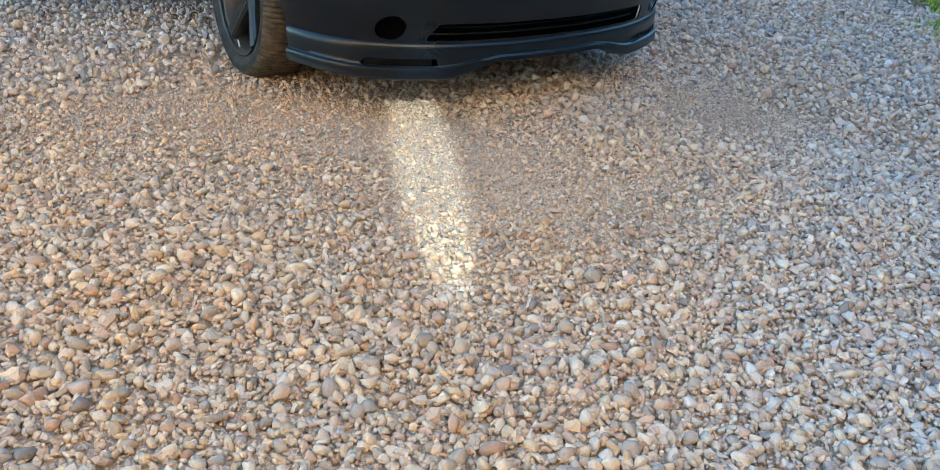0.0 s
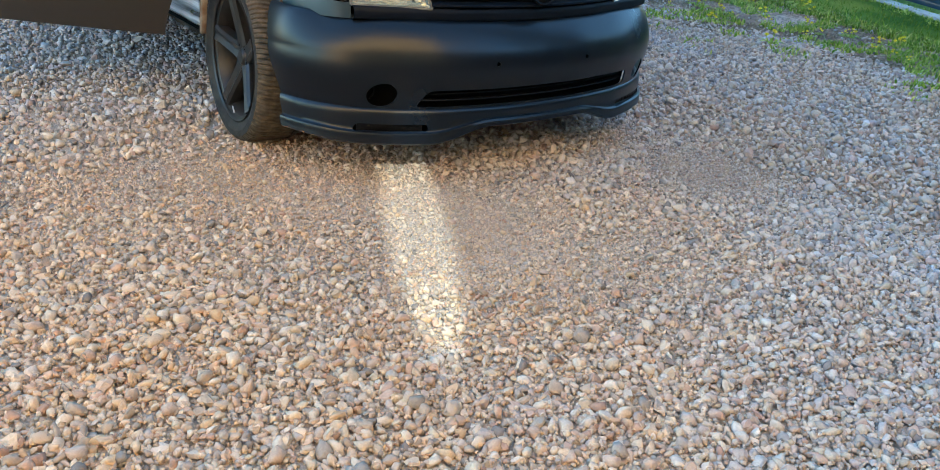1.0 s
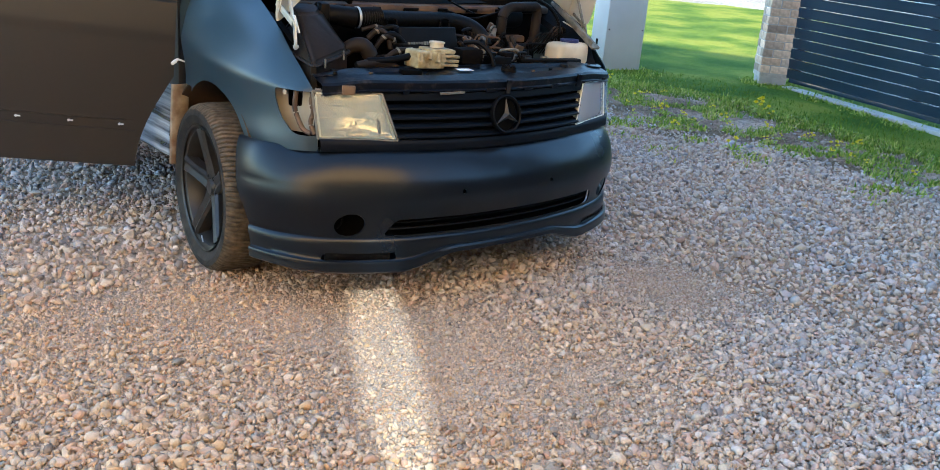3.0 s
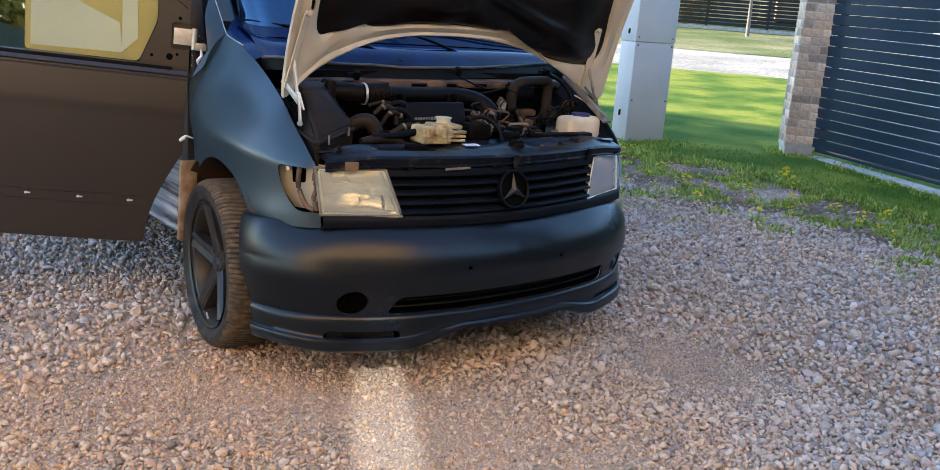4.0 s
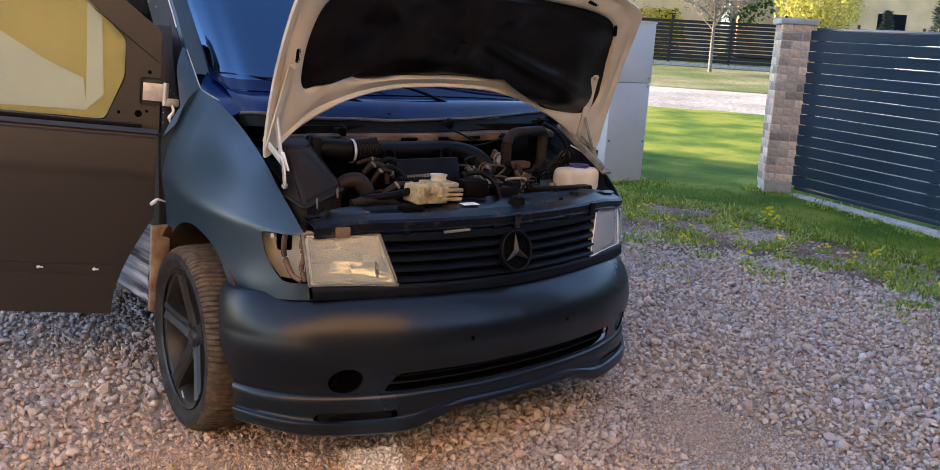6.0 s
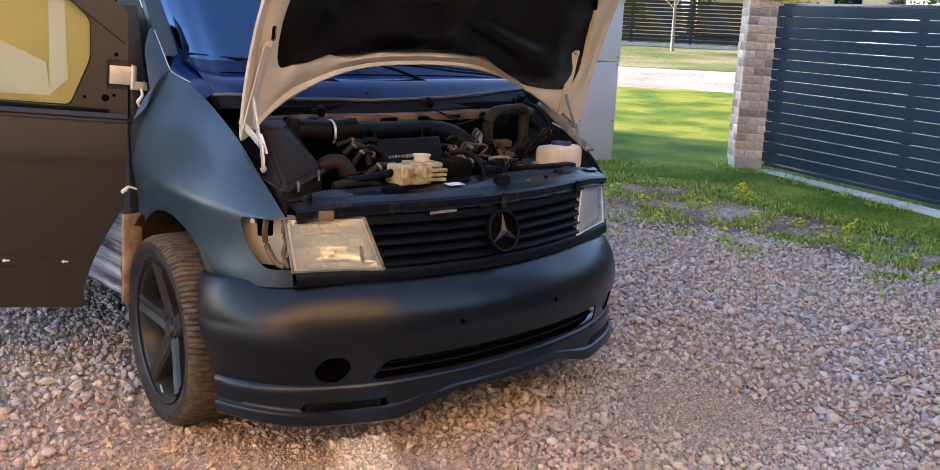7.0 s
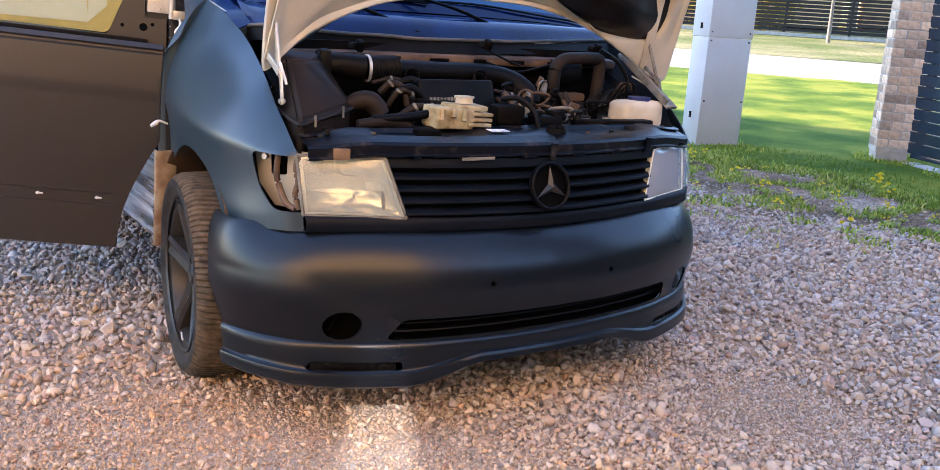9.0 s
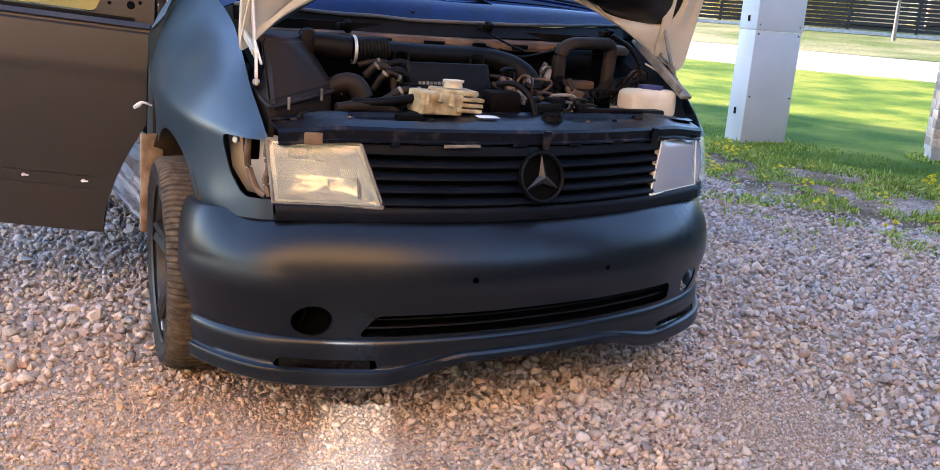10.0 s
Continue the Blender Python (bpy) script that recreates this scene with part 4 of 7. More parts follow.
# wheel arch inner panels
for s in (1, -1):
    rows = []
    for k in range(44):
        a = radians(-40 + 260 * k / 43)
        y, z = 0.735 + 0.345 * math.cos(a), 0.455 + 0.290 * math.sin(a)
        if a < 0 or a > math.pi:
            y, z = 0.735 + math.copysign(0.345, math.cos(a)), 0.455 + 0.38 * math.sin(a)
        rows.append([(-x * s, y, z) for x in (0.822, 0.80, 0.70, 0.52)])
    part("wheel_arch_liner", shell(rows, 0.003), ARCH, van, "rusty brown inner wheel arch" if s == 1 else "")
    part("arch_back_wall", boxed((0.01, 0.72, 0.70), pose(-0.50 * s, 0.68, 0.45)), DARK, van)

# wheels
tp = [(0.238, -0.085), (0.250, -0.100), (0.280, -0.112), (0.303, -0.110), (0.317, -0.096), (0.3235, -0.080), (0.3255, -0.05), (0.326, 0.0), (0.3255, 0.05), (0.3235, 0.080), (0.317, 0.096), (0.303, 0.110), (0.280, 0.112), (0.250, 0.100), (0.238, 0.085)]
rp = [(0.236, -0.098), (0.243, -0.104), (0.244, -0.094), (0.226, -0.086), (0.214, -0.06), (0.205, 0.02), (0.225, 0.095), (0.24, 0.10), (0.23, 0.098)]


def wheel(m, label):
    w = thing("wheel")
    w.parent = van
    w.matrix_local = m
    tagged(w, label)
    seg = 432
    rows = []
    for k in range(seg):
        a = 2 * math.pi * k / seg
        row = []
        for r, h in tp:
            groove = 0.007 if (k % 4 == 0 and r > 0.302) else 0.0
            aa = a + 0.05 * (abs(h) / 0.1) * (1 if h > 0 else -1) if r > 0.29 else a
            row.append((h, (r - groove) * math.cos(aa), (r - groove) * math.sin(aa)))
        rows.append(row)
    t = part("tyre", quads(rows, close_u=True), TYRE, w, "dusty brown tyre with worn tread", 25)
    t.data.materials.append(SIDEWALL)
    for p in t.data.polygons:
        c = p.center
        if math.hypot(c.y, c.z) < 0.300:
            p.material_index = 1
    for h in (0.062,):
        b = lathe([(0.3264, h - 0.002), (0.3262, h + 0.002)], 96)
        part("tread_groove", b, DARK, t)
    rim = part("rim", lathe(rp, 96), RIM, w, "satin black alloy rim")
    for k in range(5):
        a0 = 2 * math.pi * k / 5 + 0.19
        b = bmesh.new()
        prof = [(0.030, 0.034, -0.056), (0.080, 0.029, -0.063), (0.140, 0.026, -0.076), (0.200, 0.027, -0.088), (0.226, 0.032, -0.092)]
        rows = []
        for r, hw, x in prof:
            rows.append([(x + 0.045, r, -hw), (x + 0.004, r, -hw), (x - 0.004, r, -hw * 0.75), (x + 0.006, r, 0), (x - 0.004, r, hw * 0.75), (x + 0.004, r, hw), (x + 0.045, r, hw)])
        b = shell(rows, 0.003)
        b.transform(Matrix.Rotation(a0, 4, "X"))
        part("spoke", b, RIM, rim, sharp=30)
    hub = part("hub", lathe([(0.0, -0.070), (0.026, -0.070), (0.030, -0.066), (0.034, -0.056), (0.060, -0.054), (0.066, -0.040), (0.066, 0.02)], 40), RIM, rim)
    for k in range(5):
        a = 2 * math.pi * k / 5 + 0.93
        b = bmesh.new()
        rod(b, (-0.052, 0.050 * math.cos(a), 0.050 * math.sin(a)), (-0.064, 0.050 * math.cos(a), 0.050 * math.sin(a)), 0.008, seg=6)
        part("wheel_bolt", b, DARK, hub)
    part("brake_disc", lathe([(0.06, 0.03), (0.145, 0.03), (0.145, 0.05), (0.06, 0.05)], 48, closed=True), BAY, w)
    b = bmesh.new()
    rod(b, (-0.094, 0.0, -0.22), (-0.094, 0.02, -0.20), 0.003, seg=6)
    part("valve", b, CHROME, rim)
    return w


first = wheel(pose(-0.758, 0.738, 0.320, 0, 0, -6), "satin black five-spoke alloy wheel with dusty low tyre")
for x, y, rz in ((0.80, 0.738, 174), (-0.76, 3.72, 0), (0.76, 3.72, 180)):
    copy_thing(first, pose(x, y, 0.320, 0, 0, rz))

# bonnet, raised
HB = Vector((0, 0.47, 1.20))
HU = Vector((0, -0.42, 0.9075)).normalized()
HN = Vector((0, -0.9075, -0.42)).normalized()
HALF = [(0.0, 0.035), (0.20, 0.028), (0.36, 0.000), (0.50, -0.055), (0.60, -0.115), (0.675, -0.185), (0.700, -0.190), (0.708, -0.10), (0.712, 0.05), (0.712, 0.22), (0.705, 0.36), (0.670, 0.425), (0.56, 0.470), (0.36, 0.500), (0.16, 0.512), (0.0, 0.515)]
INNER = [(0.0, 0.082), (0.20, 0.078), (0.34, 0.066), (0.40, 0.075), (0.43, 0.100), (0.50, 0.060), (0.56, 0.035), (0.595, 0.045), (0.612, 0.12), (0.615, 0.22), (0.600, 0.31), (0.565, 0.355), (0.48, 0.385), (0.34, 0.405), (0.16, 0.415), (0.0, 0.418)]


def bonnet_point(x, b, back=0.0):
    bow = 0.055 * (x / 0.7) ** 2 + 0.05 * ((b - 0.15) / 0.35) ** 2
    return HB + Vector((x, 0, 0)) + HU * b + HN * (bow * 0.8 - back)


bonnet = thing("bonnet")
bonnet.parent = van
tagged(bonnet, "raised bonnet showing its cream underside and black felt liner")
FAR_HALF = [(0.0, 0.035), (0.20, 0.028), (0.36, 0.000), (0.50, -0.055), (0.62, -0.115), (0.735, -0.185), (0.790, -0.190), (0.792, -0.08), (0.784, 0.06), (0.772, 0.20), (0.756, 0.34), (0.725, 0.425), (0.60, 0.475), (0.36, 0.500), (0.16, 0.512), (0.0, 0.515)]
FARSIDE = [(0.0, 0.082), (0.20, 0.078), (0.33, 0.070), (0.375, 0.045), (0.42, 0.000), (0.49, -0.032), (0.60, -0.045), (0.690, -0.036), (0.715, 0.03), (0.705, 0.14), (0.680, 0.26), (0.630, 0.355), (0.52, 0.392), (0.34, 0.408), (0.16, 0.415), (0.0, 0.418)]


def two_sides(far, near, n):
    return smooth_line([(x, b, 0) for x, b in far], n) + [Vector((-p.x, p.y, 0)) for p in smooth_line([(x, b, 0) for x, b in near], n)[-2:0:-1]]


outer = two_sides(FAR_HALF, HALF, 60)
inner = two_sides(FARSIDE, INNER, 60)
rows = []
for o, i in zip(outer, inner):
    row = []
    for t, lift in ((0.0, 0.0), (0.03, 0.010), (0.12, 0.012), (0.30, 0.004), (0.55, 0.012), (0.80, 0.016), (0.94, 0.010), (1.0, -0.004)):
        q = o.lerp(i, t)
        row.append(bonnet_point(q.x, q.y, -lift))
    rows.append(row)
b = quads(rows, close_u=True)
bmesh.ops.recalc_face_normals(b, faces=b.faces)
part("bonnet_frame", b, CREAM, bonnet, "cream painted inner frame")
rows = []
ctr = Vector((0, 0.23, 0))
for o in outer:
    rows.append([bonnet_point(*(o.lerp(ctr, t)).xy, 0.020 if t > 0 else 0.0) for t in (0, 0.02, 0.1, 0.3, 0.6, 0.97)])
part("bonnet_skin", quads(rows, close_u=True), PAINT, bonnet)
rows = []
for i in inner:
    row = []
    for t in lin(-0.02, 0.985, 26):
        q = i.lerp(ctr, t)
        lump = 0.020 * noise.noise((q.x * 5.5, q.y * 7, 2)) + 0.013 * abs(noise.noise((q.x * 13, q.y * 11, 8))) + 0.014 * step(0, 0.12, t) + 0.055 * math.exp(-((q.x - 0.56) / 0.20) ** 2 - ((q.y - 0.10) / 0.16) ** 2) * step(0, 0.3, t) + 0.022 * math.exp(-((q.y - 0.20 + 0.35 * (q.x - 0.2)) / 0.03) ** 2) * step(0.0, 0.2, q.x) * step(0, 0.3, t) + 0.03 * math.exp(-((q.x + 0.05) / 0.24) ** 2 - ((q.y - 0.16) / 0.07) ** 2)
        if t < 0:
            lump = -0.002
        row.append(bonnet_point(q.x, q.y, -lump - 0.002))
    rows.append(row)
b = quads(rows, close_u=True)
bmesh.ops.recalc_face_normals(b, faces=b.faces)
part("bonnet_liner", b, LINER, bonnet, "lumpy black felt liner", sharp=80)
for x, bb, rot in ((-0.648, 0.155, 8), (0.50, 0.430, 75), (0.655, 0.33, 20), (-0.50, 0.430, -75), (0.30, 0.455, 85)):
    f = bmesh.new()
    box(f, (0.013, 0.048, 0.004), Matrix.Rotation(radians(rot), 4, "Z"), 0.005)
    basis = Matrix(((1, 0, 0, 0), (0, HU.y, HN.y, 0), (0, HU.z, HN.z, 0), (0, 0, 0, 1)))
    f.transform(Matrix.Translation(bonnet_point(x, bb, -0.013)) @ basis)
    part("frame_slot", f, DARK, bonnet)
for s in (-1, 1):
    tip = bonnet_point(s * 0.690, -0.16, -0.012)
    top = bonnet_point(s * 0.662, 0.12, -0.016)
    b = bmesh.new()
    m, d = along(tip, top)
    box(b, (0.030, 0.006, d), m, 0.002)
    rod(b, top + Vector((0, -0.014, 0)), top, 0.009, seg=10)
    part("hinge_plate", b, CREAM, bonnet)
    b = bmesh.new()
    p0, p1, p2, p3 = Vector((s * 0.679, 0.440, 1.150)), Vector((s * 0.688, 0.375, 0.990)), Vector((s * 0.692, 0.345, 0.915)), Vector((s * 0.695, 0.47, 1.045))
    for a, c, w in ((p0, p1, 0.021), (p1 + Vector((0, -0.01, 0)), p2, 0.019), (p3, p1, 0.022)):
        m, d = along(a, c)
        box(b, (0.007, w if s < 0 else 0.010, d + 0.02), m, 0.0015)
    for a in (p0, p1, p2):
        rod(b, a - Vector((0.008, 0, 0)), a + Vector((0.008, 0, 0)), 0.007, seg=10)
    part("hinge_arm", b, CHROME if s < 0 else BEZEL, bonnet, "zinc-plated folding hinge arm")
    if s > 0:
        continue
    b = bmesh.new()
    m, d = along(p1 + Vector((-0.006, -0.016, 0.030)), p1 + Vector((0.012, -0.020, -0.030)))
    box(b, (0.020, 0.007, d), m, 0.003)
    part("masking_tape_scrap", b, WHITE, bonnet)

# slam panel over the grille
def slam_y(x):
    return 0.045 + 0.105 * (abs(x) / 0.60) ** 2


rows = []
for x in lin(-0.690, 0.690, 93):
    y, d = slam_y(x), 0.016 * step(0.52, 0.70, abs(x))
    yb = max(0.235 - 0.05 * step(0.50, 0.68, x), y + 0.055)
    dent = 0.009 * step(0.16, 0.20, abs(x)) * (1 - step(0.46, 0.50, abs(x)))
    wob = 0.003 * noise.noise((x * 14, 2, 1)) + 0.0025 * noise.noise((x * 41, 5, 1))
    rows.append([(x, y - 0.012, 0.793 - d + wob), (x, y - 0.022, 0.795 - d + wob), (x, y - 0.024, 0.800 - d), (x, y - 0.018, 0.804 - d), (x, y - 0.020, 0.826 - d), (x, y - 0.012, 0.834 - d), (x, y + 0.010, 0.840 - d), (x, y + 0.034, 0.846 - d), (x, y + 0.040, 0.848 - dent - d),
                 (x, yb - 0.030, 0.852 - dent - d), (x, yb - 0.022, 0.855 - d), (x, yb - 0.003, 0.857 - d + wob), (x, yb + 0.002, 0.850 - d), (x, yb + 0.002, 0.835 - d)])
slam = part("slam_panel", shell(rows, 0.003), PANEL, van, "worn dark blue crossmember over the grille", 18)
b = boxed((0.060, 0.034, 0.0015), pose(-0.112, slam_y(0.1) + 0.075, 0.8575, 3, 0, -6))
part("white_tag", b, WHITE, slam, "small white paper tag")
for x in (-0.33, 0.47, -0.60):
    b = bmesh.new()
    rod(b, (x, slam_y(x) + 0.09, 0.836), (x, slam_y(x) + 0.09, 0.853), 0.020, 0.015, seg=18)
    part("rubber_stop", b, DUSTY, slam)
b = bmesh.new()
rod(b, (0.10, 0.115, 0.845), (0.10, 0.115, 0.862), 0.032, 0.028, seg=20)
for k in range(7):
    bmesh.ops.create_icosphere(b, subdivisions=1, radius=0.008, matrix=Matrix.Translation((0.10 + 0.02 * math.cos(k * 0.9), 0.115 + 0.02 * math.sin(k * 0.9), 0.864)))
part("catch_plate", b, BAY, slam, "greasy bonnet catch")
for x in (0.02, 0.44):
    part("latch_tongue", boxed((0.022, 0.010, 0.052), pose(x, slam_y(x) - 0.026, 0.808, 8), 0.003), PANEL, slam)
part("weathered_strip", boxed((0.11, 0.005, 0.009), pose(-0.235, slam_y(0.235) - 0.028, 0.792), 0.002), BEZEL, slam)
b = boxed((0.075, 0.045, 0.02), pose(-0.33, slam_y(0.33) + 0.085, 0.848, 0, 0, -12), 0.006)
part("latch_hollow", b, DARK, slam)

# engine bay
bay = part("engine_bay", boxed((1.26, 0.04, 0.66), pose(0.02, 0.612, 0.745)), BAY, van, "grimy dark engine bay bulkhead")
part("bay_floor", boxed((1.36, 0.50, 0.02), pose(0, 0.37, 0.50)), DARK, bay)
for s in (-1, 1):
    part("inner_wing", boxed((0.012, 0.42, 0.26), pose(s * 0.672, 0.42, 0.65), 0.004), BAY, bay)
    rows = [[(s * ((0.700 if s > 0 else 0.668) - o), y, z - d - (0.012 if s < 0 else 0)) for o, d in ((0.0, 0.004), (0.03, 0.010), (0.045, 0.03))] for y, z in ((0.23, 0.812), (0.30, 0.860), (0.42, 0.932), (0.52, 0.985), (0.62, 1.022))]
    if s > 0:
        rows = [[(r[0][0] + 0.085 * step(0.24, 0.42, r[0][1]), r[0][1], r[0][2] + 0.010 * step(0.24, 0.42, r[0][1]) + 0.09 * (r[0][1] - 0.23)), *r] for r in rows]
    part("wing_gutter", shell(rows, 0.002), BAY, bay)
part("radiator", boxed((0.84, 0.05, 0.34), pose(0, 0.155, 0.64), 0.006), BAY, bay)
rows = []
for x in lin(-0.61, 0.70, 71):
    y0 = 0.550 + 0.06 * (x / 0.7) ** 2
    w = 0.012 + 0.008 * noise.noise((x * 9, 1, 4))
    rows.append([(x, y0, 1.026 - w), (x, y0 - 0.022, 1.028 - w), (x, y0 - 0.026, 1.034 - 0.5 * w), (x, y0 - 0.022, 1.044), (x, y0 + 0.03, 1.050)])
part("rusty_cowl_flange", shell(rows, 0.003), RUSTY, bay, "rusty beige cowl flange")
# seal line between the engine bay and the scuttle
SEAL = smooth_line([(-0.630, 0.790, 1.100), (-0.605, 0.740, 1.106), (-0.56, 0.690, 1.107), (-0.40, 0.625, 1.099), (-0.15, 0.585, 1.093), (0.10, 0.578, 1.096), (0.40, 0.612, 1.102), (0.62, 0.660, 1.111), (0.79, 0.698, 1.118), (0.845, 0.730, 1.108)], 61)
part("cowl_wall", shell([[(p.x, p.y - 0.016, p.z - 0.044), (p.x, p.y - 0.004, p.z - 0.024), (p.x, p.y + 0.004, p.z - 0.006)] for p in SEAL], 0.003), BLACK, van, "black scuttle wall")
b = bmesh.new()
tube(b, [p + Vector((0, 0, 0.004 * noise.noise((p.x * 6, 3, 1)))) for p in SEAL], 0.006, 8, 90)
part("cowl_seal", b, RUBBER, van, "grey rubber seal along the cowl")

# air filter box
b = bmesh.new()
low = rounded([(-0.690, 0.225), (-0.489, 0.328), (-0.450, 0.44), (-0.455, 0.560), (-0.665, 0.560)], 0.022, 4)
top = rounded([(-0.655, 0.400), (-0.570, 0.415), (-0.515, 0.470), (-0.500, 0.545), (-0.645, 0.545)], 0.03, 5)


def rim_z(x, y):
    return 0.866 + 0.12 * (y - 0.225) + 0.10 * (x + 0.69)


lo = [b.verts.new((x, y, rim_z(x, y) - 0.012)) for x, y in low]
lo2 = [b.verts.new((x, y, rim_z(x, y) + 0.008)) for x, y in low]
hi = [b.verts.new((x, y, 1.022 + 0.14 * (y - 0.40))) for x, y in top]
lo0 = [b.verts.new((x, y, 0.76)) for x, y in low]
for A, B in ((lo0, lo), (lo, lo2), (lo2, hi)):
    for i in range(len(A)):
        j = (i + 1) % len(A)
        b.faces.new((A[i], A[j], B[j], B[i]))
b.faces.new(hi)
bmesh.ops.recalc_face_normals(b, faces=b.faces)
bmesh.ops.bevel(b, geom=[e for e in b.edges if e.calc_face_angle(0) > 0.5], offset=0.012, segments=3, affect="EDGES")
airbox = part("air_filter_box", b, AIRBOX, van, "dusty black plastic air filter box")
b = bmesh.new()
rim = [Vector((x, y, rim_z(x, y) - 0.002)) for x, y in low]
tube(b, [*(Vector((-0.565, 0.42, p.z)) + (p - Vector((-0.565, 0.42, p.z))) * 1.03 for p in [*rim, rim[0]])], 0.007, 6, 90)
part("filter_box_rim", b, AIRBOX, airbox)
for x, y in ((-0.530, 0.300), (-0.640, 0.243), (-0.466, 0.380)):
    part("clip", boxed((0.006, 0.006, 0.032), pose(x, y - 0.008, rim_z(x, y)), 0.001), BEZEL, airbox)

# intake pipe: box outlet, clamp, bellows, long duct
b = bmesh.new()
tube(b, [(-0.52, 0.50, 1.010), (-0.46, 0.475, 1.008), (-0.385, 0.458, 1.003)], [0.034, 0.038, 0.038], 18, 12)
duct = part("intake_duct", b, DUSTY, van, "black intake duct with ribbed bellows")
part("outlet_collar", boxed((0.035, 0.09, 0.085), pose(-0.500, 0.490, 1.012, 0, 0, -20), 0.012), DUSTY, duct)
b = lathe([(0.040, -0.005), (0.0415, -0.0035), (0.0415, 0.0035), (0.040, 0.005)], 32)
b.transform(Matrix.Translation((-0.376, 0.456, 1.003)) @ Matrix.Rotation(radians(-8), 4, "Z"))
part("hose_clamp", b, CHROME, duct, "bright steel hose clamp")
b = bmesh.new()
tube(b, [(-0.372, 0.456, 1.003), (-0.32, 0.462, 1.004), (-0.27, 0.47, 1.005)], 0.034, 18, 19, 0.14)
part("bellows", b, BLACK, duct)
b = bmesh.new()
tube(b, [(-0.275, 0.47, 1.000), (-0.10, 0.48, 0.996), (0.08, 0.485, 0.992), (0.18, 0.47, 0.965), (0.22, 0.44, 0.92), (0.22, 0.42, 0.86)], [0.032, 0.031, 0.033, 0.040, 0.046, 0.045], 18, 40)
part("long_duct", b, DUSTY, duct)

# engine cover with illegible raised lettering
b = boxed((0.275, 0.17, 0.11), pose(-0.112, 0.425, 0.905, -18), 0.010, 3)
cover = part("engine_cover", b, BLACK, van, "black plastic engine cover")
random.seed(4)
for k in range(9):
    part("raised_letter_bar", boxed((0.009, 0.004, random.uniform(0.008, 0.013)), pose(-0.214 + 0.0125 * k, 0.3405, 0.924, -18), 0.001), BEZEL, cover)
for x in (-0.235, 0.02):
    b = bmesh.new()
    tube(b, [(x - 0.02, 0.42, 0.955), (x - 0.02, 0.43, 1.0), (x + 0.02, 0.43, 1.0), (x + 0.02, 0.42, 0.955)], 0.005, 6, 14)
    part("lifting_eye", b, BAY, cover)
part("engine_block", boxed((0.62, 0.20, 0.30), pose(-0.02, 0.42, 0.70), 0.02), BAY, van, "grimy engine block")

# yellowed filter unit with a clear cap
b = boxed((0.135, 0.085, 0.062), pose(-0.222, 0.225, 0.884, 2, 3, 4), 0.010, 3)
bmesh.ops.subdivide_edges(b, edges=b.edges[:], cuts=2, use_grid_fill=True)
for v in b.verts:
    v.co += Vector((0, -1, 0.7)) * 0.006 * noise.noise(v.co * 38)
filt = part("filter_housing", b, YELLOWED, van, "yellowed cast plastic housing beside the engine", 50)
for k in range(3):
    part("housing_fin", boxed((0.086, 0.082 - 0.004 * k, 0.011), pose(-0.136 + 0.004 * k, 0.225, 0.864 + 0.0150 * k, 0, 3, 3), 0.003), YELLOWED, filt)
part("housing_lid", boxed((0.130, 0.070, 0.016), pose(-0.165, 0.228, 0.914, 3, 3, 6), 0.006), YELLOWED, filt)
for k, h in enumerate((0.030, 0.022, 0.034)):
    b = bmesh.new()
    rod(b, (-0.272 + 0.038 * k, 0.180, 0.911 - h), (-0.268 + 0.038 * k, 0.184, 0.911), 0.010, 0.006, seg=8)
    part("housing_rib", b, YELLOWED, filt)
b = bmesh.new()
rod(b, (-0.165, 0.232, 0.924), (-0.165, 0.232, 0.941), 0.027, 0.024, seg=24)
rod(b, (-0.165, 0.232, 0.940), (-0.165, 0.232, 0.945), 0.030, seg=24)
part("filler_cap", b, TANK, filt, "milky filler cap")

